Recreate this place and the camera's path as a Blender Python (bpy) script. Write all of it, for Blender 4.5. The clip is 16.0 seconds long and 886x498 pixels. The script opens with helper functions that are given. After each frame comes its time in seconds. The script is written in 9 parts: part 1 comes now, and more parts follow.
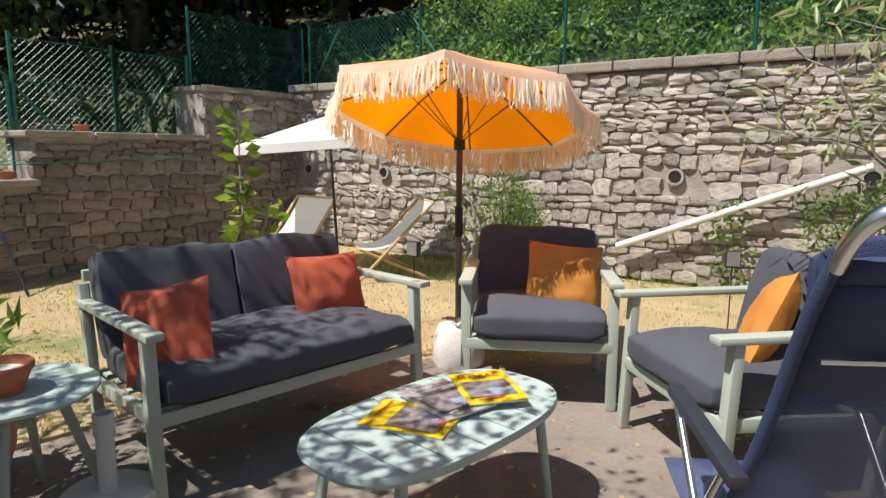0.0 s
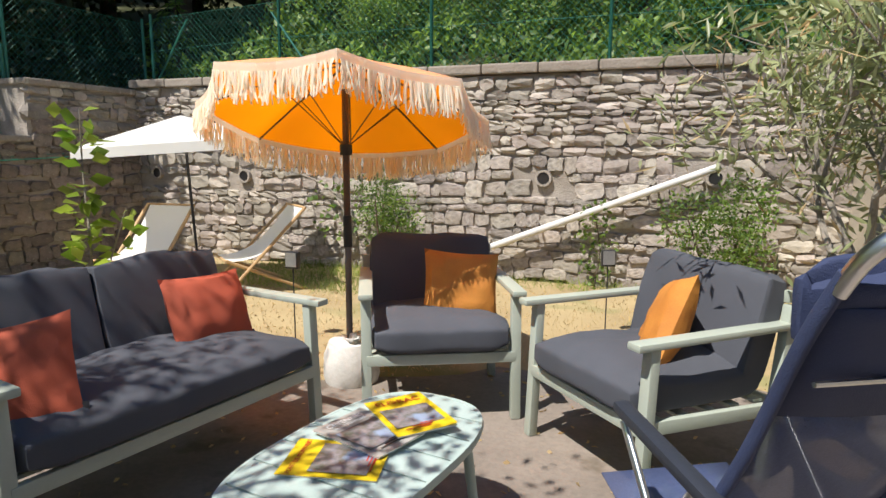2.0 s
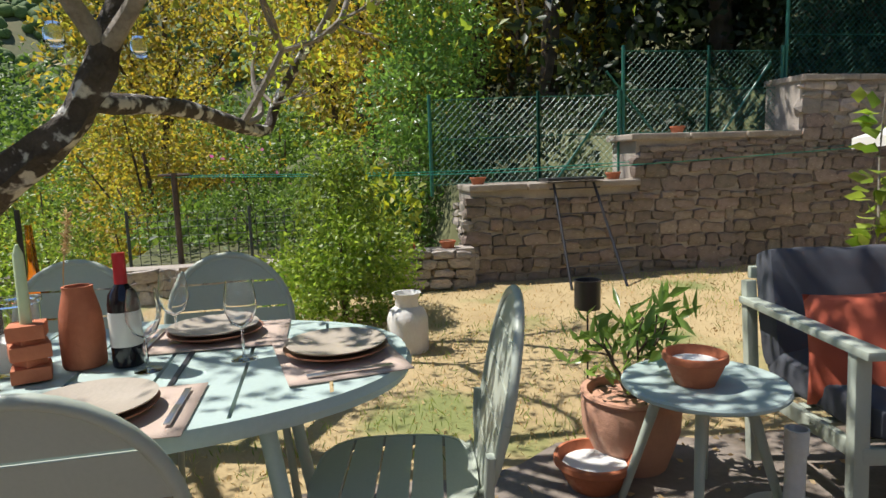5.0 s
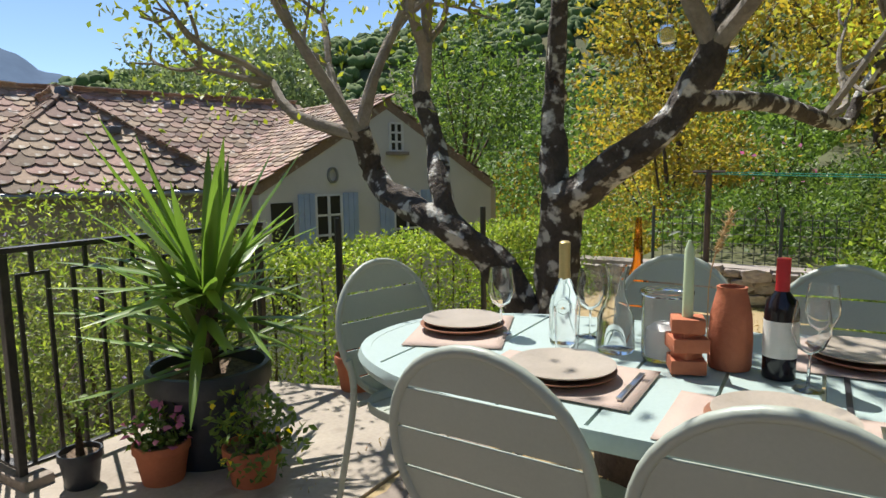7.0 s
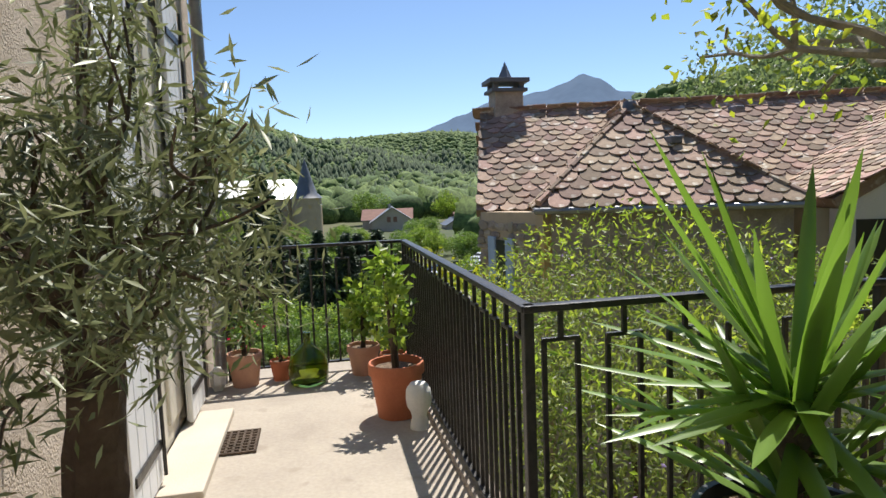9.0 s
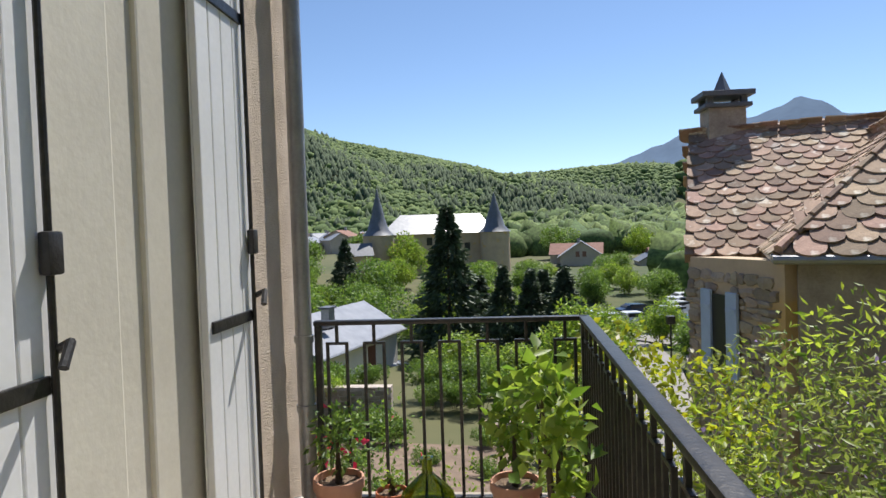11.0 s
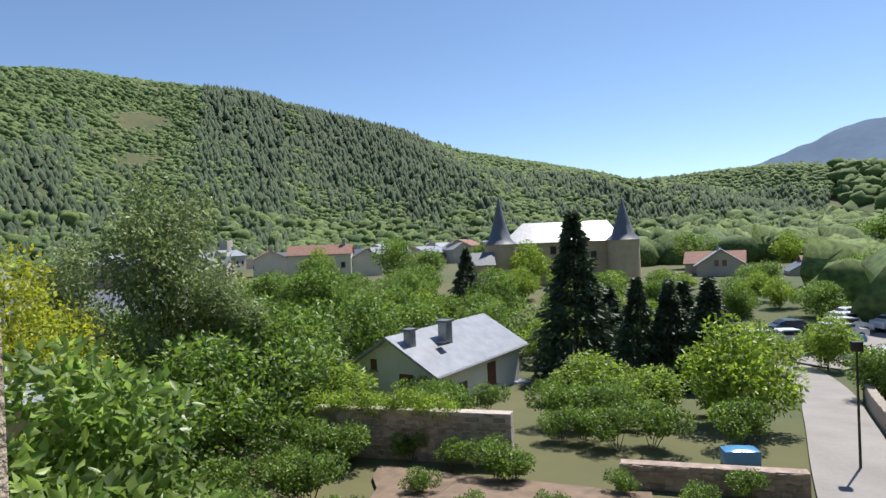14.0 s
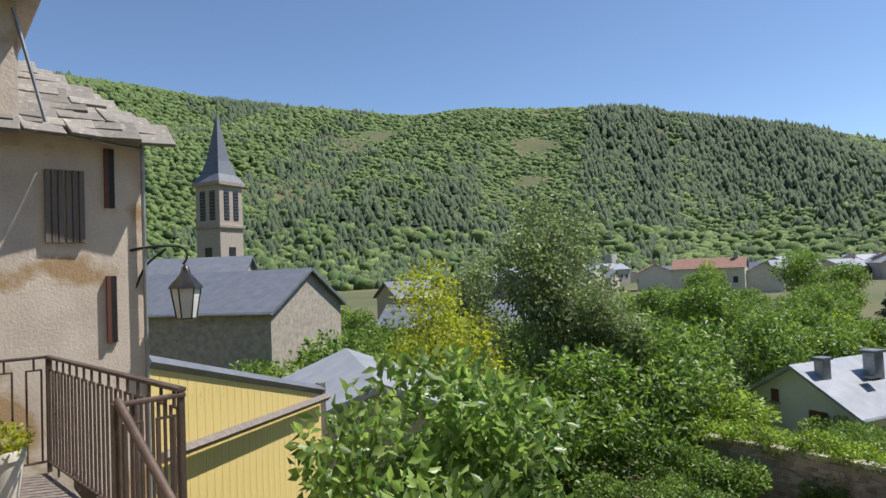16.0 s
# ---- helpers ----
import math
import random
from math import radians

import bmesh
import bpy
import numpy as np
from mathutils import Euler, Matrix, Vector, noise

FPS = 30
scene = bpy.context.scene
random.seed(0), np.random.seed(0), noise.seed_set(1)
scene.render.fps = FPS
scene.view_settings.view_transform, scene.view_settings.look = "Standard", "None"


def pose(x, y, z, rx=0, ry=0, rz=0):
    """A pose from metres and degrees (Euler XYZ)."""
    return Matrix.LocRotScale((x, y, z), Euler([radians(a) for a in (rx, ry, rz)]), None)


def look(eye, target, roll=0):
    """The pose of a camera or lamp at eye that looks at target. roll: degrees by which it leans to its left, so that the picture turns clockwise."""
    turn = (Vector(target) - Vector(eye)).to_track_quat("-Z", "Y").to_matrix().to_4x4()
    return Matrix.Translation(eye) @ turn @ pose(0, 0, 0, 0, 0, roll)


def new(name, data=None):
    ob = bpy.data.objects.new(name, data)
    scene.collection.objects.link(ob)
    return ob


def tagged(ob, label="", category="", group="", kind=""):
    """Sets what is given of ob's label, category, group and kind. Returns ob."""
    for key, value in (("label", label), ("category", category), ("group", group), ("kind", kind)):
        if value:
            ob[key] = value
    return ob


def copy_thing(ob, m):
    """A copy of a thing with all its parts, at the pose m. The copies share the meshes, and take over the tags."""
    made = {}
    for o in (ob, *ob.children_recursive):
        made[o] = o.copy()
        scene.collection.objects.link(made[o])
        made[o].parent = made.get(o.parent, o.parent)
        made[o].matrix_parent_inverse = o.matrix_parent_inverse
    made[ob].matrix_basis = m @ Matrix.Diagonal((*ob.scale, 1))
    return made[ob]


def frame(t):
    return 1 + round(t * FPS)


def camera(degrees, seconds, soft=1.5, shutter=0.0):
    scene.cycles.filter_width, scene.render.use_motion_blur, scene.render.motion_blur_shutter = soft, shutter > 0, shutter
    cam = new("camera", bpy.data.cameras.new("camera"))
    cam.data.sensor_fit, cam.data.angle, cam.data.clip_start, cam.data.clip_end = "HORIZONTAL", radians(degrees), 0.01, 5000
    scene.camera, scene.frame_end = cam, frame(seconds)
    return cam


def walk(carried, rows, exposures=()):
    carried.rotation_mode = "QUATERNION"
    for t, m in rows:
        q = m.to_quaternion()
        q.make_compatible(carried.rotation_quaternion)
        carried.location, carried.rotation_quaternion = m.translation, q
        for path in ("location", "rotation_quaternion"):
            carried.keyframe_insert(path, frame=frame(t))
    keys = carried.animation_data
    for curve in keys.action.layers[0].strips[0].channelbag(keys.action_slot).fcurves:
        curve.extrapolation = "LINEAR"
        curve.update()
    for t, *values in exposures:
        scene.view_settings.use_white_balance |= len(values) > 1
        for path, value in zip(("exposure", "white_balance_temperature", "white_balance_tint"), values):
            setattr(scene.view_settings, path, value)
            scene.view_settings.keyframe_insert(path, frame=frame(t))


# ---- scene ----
cam = camera(70.00, 16.0)
walk(cam, [
    (0, pose(0.073, 0.062, 1.318, 81.12, -0.26, 33.81)),
    (0.5, pose(-0.017, 0.093, 1.339, 81.29, -0.24, 24.48)),
    (1, pose(-0.045, 0.090, 1.349, 81.32, -0.31, 19.68)),
    (1.5, pose(-0.111, 0.085, 1.347, 81.26, -0.43, 18.28)),
    (2, pose(-0.201, 0.113, 1.353, 81.07, -0.20, 20.50)),
    (2.5, pose(-0.248, 0.100, 1.355, 80.97, 0.13, 27.72)),
    (3, pose(-0.289, 0.024, 1.345, 80.93, 0.38, 37.65)),
    (3.5, pose(-0.306, -0.075, 1.332, 80.94, 0.89, 48.23)),
    (4, pose(-0.318, -0.176, 1.322, 81.00, 1.42, 58.80)),
    (4.2, pose(-0.348, -0.182, 1.300, 81.32, 1.75, 62.92)),
    (6.3, pose(-0.489, -0.549, 1.243, 82.56, 1.12, 106.05)),
    (6.5, pose(-0.485, -0.598, 1.248, 82.68, 1.11, 110.29)),
    (7, pose(-0.468, -0.702, 1.278, 82.93, 0.82, 121.26)),
    (7.5, pose(-0.450, -0.852, 1.305, 82.99, 1.21, 131.47)),
    (8, pose(-0.538, -1.051, 1.310, 83.46, 1.63, 143.92)),
    (8.5, pose(-0.759, -1.252, 1.326, 83.87, 2.02, 157.98)),
    (9, pose(-1.033, -1.602, 1.372, 84.64, 2.19, 168.43)),
    (9.5, pose(-1.269, -1.953, 1.453, 85.83, 1.94, 175.93)),
    (10, pose(-1.357, -2.383, 1.478, 87.41, 2.06, 180.64)),
    (10.2, pose(-1.355, -2.577, 1.444, 87.99, 2.00, 181.90)),
    (12.3, pose(-1.209, -4.520, 1.448, 88.35, 2.00, 188.43)),
    (12.5, pose(-1.196, -4.730, 1.453, 88.33, 2.02, 188.86)),
    (13, pose(-1.134, -5.199, 1.465, 88.32, 2.15, 190.30)),
    (13.5, pose(-1.012, -5.558, 1.412, 88.65, 2.32, 192.11)),
    (14, pose(-0.972, -5.985, 1.426, 89.45, 2.33, 196.49)),
    (14.5, pose(-0.858, -6.283, 1.423, 90.40, 2.33, 203.96)),
    (15, pose(-0.710, -6.506, 1.423, 91.24, 2.40, 213.15)),
    (15.5, pose(-0.669, -6.559, 1.429, 91.78, 2.36, 223.16)),
    (16, pose(-0.708, -6.590, 1.447, 92.09, 2.38, 230.30)),
])

# ---------- world and sun ----------
world = bpy.data.worlds.new("sky")
scene.world = world
world.use_nodes = True
_wn = world.node_tree.nodes
_sky = _wn.new("ShaderNodeTexSky")
_sky.sky_type = "NISHITA"
_sky.sun_disc = False
_sky.sun_elevation = radians(58)
_sky.sun_rotation = radians(207)
_sky.altitude = 1800
_sky.dust_density = 0.25
_sky.ozone_density = 3.2
_wn["Background"].inputs["Strength"].default_value = 0.118
world.node_tree.links.new(_sky.outputs[0], _wn["Background"].inputs[0])
sun_data = bpy.data.lights.new("sun", "SUN")
sun_data.energy = 5.0
sun_data.angle = radians(0.55)
sun_data.color = (1.0, 0.96, 0.90)
sun = new("sun", sun_data)
sun.matrix_world = look((-5, -10, 20), (0, 0, 0))
scene.view_settings.exposure = 0.38

# ---------- materials ----------
def mat(name, c1, c2=None, scale=6.0, rough=0.7, bump=0.0, metal=0.0, fine=60.0, rnd=0.0, island=0.0, spots=None, stretch=None):
    """A surface with colour variation at two scales, fine relief and, for pieces, a shade of its own."""
    m = bpy.data.materials.new(name)
    m.use_nodes = True
    nt = m.node_tree
    n, l = nt.nodes, nt.links
    b = n["Principled BSDF"]
    b.inputs["Roughness"].default_value = rough
    b.inputs["Metallic"].default_value = metal
    c2 = c2 or tuple(v * 0.75 for v in c1)
    tc = n.new("ShaderNodeTexCoord")
    src = tc.outputs["Object"]
    if stretch:
        mp = n.new("ShaderNodeMapping")
        mp.inputs["Scale"].default_value = stretch
        l.new(src, mp.inputs[0])
        src = mp.outputs[0]
    a = n.new("ShaderNodeTexNoise")
    a.inputs["Scale"].default_value = scale
    a.inputs["Detail"].default_value = 6
    l.new(src, a.inputs["Vector"])
    f = n.new("ShaderNodeTexNoise")
    f.inputs["Scale"].default_value = fine
    f.inputs["Detail"].default_value = 4
    l.new(src, f.inputs["Vector"])
    mx = n.new("ShaderNodeMath")
    mx.operation = "MULTIPLY_ADD"
    l.new(f.outputs[0], mx.inputs[0])
    mx.inputs[1].default_value = 0.45
    l.new(a.outputs[0], mx.inputs[2])
    r = n.new("ShaderNodeMapRange")
    r.inputs["From Min"].default_value = 0.5
    r.inputs["From Max"].default_value = 0.95
    l.new(mx.outputs[0], r.inputs[0])
    mix = n.new("ShaderNodeMix")
    mix.data_type = "RGBA"
    mix.inputs[6].default_value = (*c1, 1)
    mix.inputs[7].default_value = (*c2, 1)
    l.new(r.outputs[0], mix.inputs[0])
    col = mix.outputs[2]
    if spots:
        s = n.new("ShaderNodeTexNoise")
        s.inputs["Scale"].default_value = spots[1]
        s.inputs["Detail"].default_value = 8
        l.new(src, s.inputs["Vector"])
        sr = n.new("ShaderNodeMapRange")
        sr.inputs["From Min"].default_value = spots[2]
        sr.inputs["From Max"].default_value = spots[2] + 0.08
        l.new(s.outputs[0], sr.inputs[0])
        sm = n.new("ShaderNodeMix")
        sm.data_type = "RGBA"
        l.new(sr.outputs[0], sm.inputs[0])
        l.new(col, sm.inputs[6])
        sm.inputs[7].default_value = (*spots[0], 1)
        col = sm.outputs[2]
    if rnd or island:
        if rnd:
            o = n.new("ShaderNodeObjectInfo")
            val = o.outputs["Random"]
        else:
            o = n.new("ShaderNodeNewGeometry")
            val = o.outputs["Random Per Island"]
        k = rnd or island
        mr = n.new("ShaderNodeMapRange")
        mr.inputs["To Min"].default_value = 1 - k
        mr.inputs["To Max"].default_value = 1 + k
        l.new(val, mr.inputs[0])
        hs = n.new("ShaderNodeHueSaturation")
        l.new(mr.outputs[0], hs.inputs["Value"])
        mh = n.new("ShaderNodeMapRange")
        mh.inputs["To Min"].default_value = 0.5 - k * 0.05
        mh.inputs["To Max"].default_value = 0.5 + k * 0.05
        sc = n.new("ShaderNodeMath")
        sc.operation = "FRACT"
        tm = n.new("ShaderNodeMath")
        tm.operation = "MULTIPLY"
        tm.inputs[1].default_value = 7.13
        l.new(val, tm.inputs[0])
        l.new(tm.outputs[0], sc.inputs[0])
        l.new(sc.outputs[0], mh.inputs[0])
        l.new(mh.outputs[0], hs.inputs["Hue"])
        l.new(col, hs.inputs["Color"])
        col = hs.outputs[0]
    l.new(col, b.inputs["Base Color"])
    if bump:
        bp = n.new("ShaderNodeBump")
        bp.inputs["Strength"].default_value = bump
        bp.inputs["Distance"].default_value = 0.02
        l.new(mx.outputs[0], bp.inputs["Height"])
        l.new(bp.outputs[0], b.inputs["Normal"])
    return m

def leaf_mat(name, c1, c2, rough=0.5, thru=0.35, k=0.45):
    """A leaf: a shade of its own for each, and some light through it."""
    m = bpy.data.materials.new(name)
    m.use_nodes = True
    n, l = m.node_tree.nodes, m.node_tree.links
    b = n["Principled BSDF"]
    b.inputs["Roughness"].default_value = rough
    g = n.new("ShaderNodeNewGeometry")
    mix = n.new("ShaderNodeMix")
    mix.data_type = "RGBA"
    mix.inputs[6].default_value = (*c1, 1)
    mix.inputs[7].default_value = (*c2, 1)
    l.new(g.outputs["Random Per Island"], mix.inputs[0])
    tc = n.new("ShaderNodeTexCoord")
    no = n.new("ShaderNodeTexNoise")
    no.inputs["Scale"].default_value = 1.3
    l.new(tc.outputs["Object"], no.inputs["Vector"])
    mr = n.new("ShaderNodeMapRange")
    mr.inputs["From Min"].default_value = 0.3
    mr.inputs["From Max"].default_value = 0.7
    mr.inputs["To Min"].default_value = 1 - k
    mr.inputs["To Max"].default_value = 1 + k
    l.new(no.outputs[0], mr.inputs[0])
    hs = n.new("ShaderNodeHueSaturation")
    l.new(mr.outputs[0], hs.inputs["Value"])
    l.new(mix.outputs[2], hs.inputs["Color"])
    l.new(hs.outputs[0], b.inputs["Base Color"])
    t = n.new("ShaderNodeBsdfTranslucent")
    br = n.new("ShaderNodeHueSaturation")
    br.inputs["Value"].default_value = 1.8
    br.inputs["Saturation"].default_value = 1.1
    l.new(hs.outputs[0], br.inputs["Color"])
    l.new(br.outputs[0], t.inputs["Color"])
    ms = n.new("ShaderNodeMixShader")
    ms.inputs[0].default_value = thru
    l.new(b.outputs[0], ms.inputs[1])
    l.new(t.outputs[0], ms.inputs[2])
    l.new(ms.outputs[0], n["Material Output"].inputs["Surface"])
    return m

def glass_mat(name, tint=(1, 1, 1), rough=0.02):
    m = bpy.data.materials.new(name)
    m.use_nodes = True
    b = m.node_tree.nodes["Principled BSDF"]
    b.inputs["Base Color"].default_value = (*tint, 1)
    b.inputs["Roughness"].default_value = rough
    b.inputs["Transmission Weight"].default_value = 1.0
    b.inputs["IOR"].default_value = 1.45
    return m

def sheer_mat(name, c, alpha):
    """A woven mesh fabric that lets part of the view through."""
    m = mat(name, c, None, 200, 0.6, 0.2)
    n, l = m.node_tree.nodes, m.node_tree.links
    t = n.new("ShaderNodeBsdfTransparent")
    ms = n.new("ShaderNodeMixShader")
    ms.inputs[0].default_value = alpha
    l.new(t.outputs[0], ms.inputs[1])
    l.new(n["Principled BSDF"].outputs[0], ms.inputs[2])
    l.new(ms.outputs[0], n["Material Output"].inputs["Surface"])
    return m

M = dict(
    lawn=mat("dry_lawn", (0.47, 0.36, 0.19), (0.33, 0.24, 0.12), 1.3, 0.95, 0.6, fine=45, spots=((0.19, 0.21, 0.07), 0.7, 0.56)),
    paving=mat("patio_concrete", (0.29, 0.24, 0.20), (0.175, 0.145, 0.12), 1.6, 0.9, 0.5, fine=40, spots=((0.15, 0.12, 0.09), 3.0, 0.6)),
    terrace=mat("terrace_concrete", (0.47, 0.41, 0.33), (0.34, 0.29, 0.235), 2.0, 0.9, 0.3, fine=50, spots=((0.33, 0.28, 0.22), 5.0, 0.62)),
    earth=mat("earth", (0.24, 0.17, 0.12), (0.14, 0.10, 0.07), 2.0, 0.95, 0.8, fine=30),
    soil=mat("potting_soil", (0.10, 0.065, 0.045), (0.28, 0.2, 0.13), 30, 0.95, 1.0, fine=120),
    scrub=mat("hill_ground", (0.055, 0.08, 0.028), (0.14, 0.125, 0.055), 0.02, 0.95, 0.0, fine=0.3),
    mortar=mat("lime_mortar", (0.44, 0.385, 0.33), (0.28, 0.24, 0.20), 4, 0.95, 1.0, fine=50),
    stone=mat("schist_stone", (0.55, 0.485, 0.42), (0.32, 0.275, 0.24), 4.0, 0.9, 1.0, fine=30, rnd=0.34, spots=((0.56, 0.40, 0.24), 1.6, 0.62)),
    stone_dark=mat("darker_stone", (0.34, 0.27, 0.22), (0.19, 0.15, 0.12), 3.0, 0.92, 0.9, fine=35, rnd=0.3, spots=((0.46, 0.40, 0.30), 5.0, 0.63)),
    stone_slab=mat("lichened_roof_slab", (0.27, 0.245, 0.215), (0.16, 0.145, 0.13), 4, 0.85, 0.7, fine=40, rnd=0.3, spots=((0.36, 0.33, 0.27), 6, 0.6)),
    stone_brown=mat("brown_rubble", (0.40, 0.33, 0.26), (0.25, 0.20, 0.16), 3.0, 0.92, 0.9, fine=30, island=0.28),
    stone_is=mat("schist_rubble", (0.46, 0.40, 0.335), (0.28, 0.24, 0.205), 4.0, 0.9, 1.0, fine=30, island=0.36),
    coping=mat("coping_stone", (0.40, 0.34, 0.28), (0.25, 0.21, 0.17), 2.5, 0.9, 0.8, fine=40, spots=((0.55, 0.5, 0.42), 6, 0.62)),
    render=mat("pebble_render", (0.66, 0.55, 0.44), (0.50, 0.41, 0.32), 5, 0.95, 1.0, fine=110),
    render_smooth=mat("smooth_render", (0.63, 0.55, 0.44), (0.52, 0.45, 0.36), 3, 0.9, 0.3, fine=90),
    gable_plaster=mat("pale_gable_plaster", (0.76, 0.73, 0.68), (0.66, 0.63, 0.58), 1.2, 0.9, 0.3, fine=40),
    white=mat("white_paint", (0.84, 0.84, 0.84), (0.75, 0.75, 0.74), 2.5, 0.5, 0.08, fine=40),
    offwhite=mat("cream_paint", (0.66, 0.62, 0.52), (0.57, 0.53, 0.44), 2.5, 0.6, 0.1, fine=40),
    blue_paint=mat("pale_blue_paint", (0.45, 0.56, 0.76), (0.36, 0.46, 0.64), 4, 0.55, 0.1),
    zinc=mat("zinc_pipe", (0.42, 0.43, 0.44), (0.30, 0.30, 0.31), 5, 0.45, 0.1, 0.6),
    black_iron=mat("black_iron", (0.018, 0.018, 0.019), (0.05, 0.045, 0.04), 18, 0.38, 0.15, 0.2, fine=90),
    brown_iron=mat("rusted_brown_iron", (0.13, 0.085, 0.065), (0.07, 0.05, 0.04), 10, 0.55, 0.2, 0.2),
    sage=mat("sage_paint", (0.44, 0.48, 0.41), (0.39, 0.43, 0.365), 3, 0.42, 0.06, fine=120),
    teal=mat("pale_teal_paint", (0.46, 0.56, 0.53), (0.39, 0.49, 0.46), 3, 0.45, 0.08, fine=90),
    charcoal=mat("charcoal_fabric", (0.085, 0.09, 0.11), (0.065, 0.07, 0.085), 3, 0.9, 0.35, fine=350),
    navy=mat("navy_fabric", (0.040, 0.056, 0.13), (0.03, 0.042, 0.10), 6, 0.75, 0.4, fine=300),
    navy_mesh=sheer_mat("navy_mesh", (0.085, 0.115, 0.24), 0.70),
    brick_red=mat("rust_red_cotton", (0.50, 0.105, 0.055), (0.42, 0.085, 0.045), 5, 0.9, 0.25, fine=260),
    amber=mat("amber_velvet", (0.66, 0.27, 0.045), (0.50, 0.18, 0.03), 7, 0.75, 0.25, fine=200),
    orange_cloth=leaf_mat("ochre_canvas", (0.66, 0.25, 0.02), (0.64, 0.235, 0.018), 0.85, 0.5, 0.06),
    cover_cloth=leaf_mat("pale_cream_canvas", (0.84, 0.74, 0.56), (0.82, 0.71, 0.53), 0.9, 0.68, 0.04),
    cream_cloth=leaf_mat("cream_canvas", (0.74, 0.70, 0.60), (0.72, 0.67, 0.57), 0.9, 0.3, 0.05),
    fringe=leaf_mat("cotton_fringe", (0.86, 0.82, 0.72), (0.78, 0.71, 0.59), 0.95, 0.3, 0.1),
    white_cloth=leaf_mat("white_canvas", (0.80, 0.80, 0.78), (0.78, 0.78, 0.76), 0.9, 0.25, 0.03),
    pole_wood=mat("dark_pole_wood", (0.13, 0.075, 0.05), (0.08, 0.045, 0.03), 4, 0.5, 0.2, stretch=(8, 8, 0.6)),
    chrome=mat("aluminium", (0.72, 0.73, 0.75), (0.62, 0.63, 0.65), 6, 0.28, 0.03, 1.0),
    dark_plastic=mat("dark_plastic", (0.03, 0.035, 0.05), (0.025, 0.028, 0.04), 8, 0.5, 0.1),
    pot_black=mat("black_plastic_pot", (0.02, 0.023, 0.03), (0.035, 0.04, 0.05), 6, 0.45, 0.1),
    terracotta=mat("terracotta", (0.52, 0.17, 0.08), (0.42, 0.13, 0.06), 5, 0.8, 0.25, fine=70, spots=((0.58, 0.33, 0.22), 4, 0.62)),
    terracotta_pale=mat("pale_terracotta", (0.55, 0.30, 0.20), (0.46, 0.24, 0.16), 4, 0.85, 0.3, fine=60, spots=((0.62, 0.45, 0.34), 3, 0.58)),
    plaster=mat("white_plaster", (0.76, 0.74, 0.70), (0.62, 0.60, 0.56), 6, 0.85, 0.3),
    bark=mat("apple_bark", (0.105, 0.085, 0.068), (0.045, 0.036, 0.03), 9, 0.95, 1.4, fine=55, spots=((0.60, 0.58, 0.53), 11.0, 0.53)),
    bark_grey=mat("grey_bark", (0.36, 0.32, 0.27), (0.20, 0.17, 0.14), 9, 0.95, 0.8, fine=50),
    bark_brown=mat("brown_bark", (0.15, 0.105, 0.075), (0.07, 0.05, 0.035), 8, 0.95, 1.0, fine=50),
    lauze=mat("red_slate_tile", (0.42, 0.295, 0.215), (0.25, 0.17, 0.125), 5, 0.85, 0.5, fine=50, rnd=0.42, spots=((0.55, 0.48, 0.40), 5, 0.58)),
    lauze_is=mat("red_slate_rows", (0.42, 0.295, 0.215), (0.25, 0.17, 0.125), 5, 0.85, 0.5, fine=50, island=0.42, spots=((0.55, 0.48, 0.40), 5, 0.58)),
    slate=mat("grey_slate", (0.34, 0.35, 0.38), (0.24, 0.25, 0.28), 1.5, 0.35, 0.2, fine=14),
    slate_dark=mat("dark_slate", (0.16, 0.17, 0.20), (0.11, 0.12, 0.14), 2, 0.5, 0.2, fine=14),
    asphalt=mat("pale_asphalt", (0.30, 0.28, 0.26), (0.24, 0.22, 0.21), 0.5, 0.9, 0.1, fine=8),
    yellow=mat("yellow_boards", (0.70, 0.55, 0.22), (0.62, 0.47, 0.17), 3, 0.7, 0.15, stretch=(4, 4, 0.5), spots=((0.25, 0.18, 0.08), 5, 0.69)),
    greywood=mat("grey_boards", (0.25, 0.21, 0.18), (0.16, 0.135, 0.12), 3, 0.85, 0.4, stretch=(6, 6, 0.7)),
    wood=mat("pale_wood", (0.55, 0.36, 0.18), (0.45, 0.28, 0.13), 4, 0.6, 0.15, stretch=(8, 8, 0.8)),
    green_wire=mat("green_wire", (0.03, 0.17, 0.12), (0.025, 0.14, 0.10), 5, 0.4, 0.0),
    grey_wire=mat("grey_wire", (0.12, 0.12, 0.11), (0.09, 0.09, 0.085), 5, 0.5, 0.0),
    cord=mat("green_cord", (0.02, 0.30, 0.20), (0.02, 0.26, 0.18), 5, 0.5, 0.0),
    # Flat near-black paints the shade inside openings; also used for black parts.
    dark=mat("opening_shade_and_black", (0.02, 0.02, 0.022), (0.03, 0.028, 0.026), 3, 0.4, 0.0),
    glass=glass_mat("clear_glass"),
    green_glass=glass_mat("green_glass", (0.42, 0.50, 0.10), 0.03),
    red_wine=mat("dark_wine_glass", (0.012, 0.008, 0.01), (0.015, 0.01, 0.012), 3, 0.1),
    red_foil=mat("red_foil", (0.55, 0.02, 0.03), (0.45, 0.015, 0.02), 6, 0.35, 0.1),
    paper=mat("label_paper", (0.78, 0.76, 0.70), (0.70, 0.68, 0.62), 6, 0.8),
    linen=mat("pink_beige_linen", (0.56, 0.44, 0.37), (0.48, 0.37, 0.31), 5, 0.95, 0.3, fine=250),
    plate=mat("speckled_stoneware", (0.46, 0.40, 0.33), (0.36, 0.31, 0.25), 8, 0.45, 0.1, fine=120),
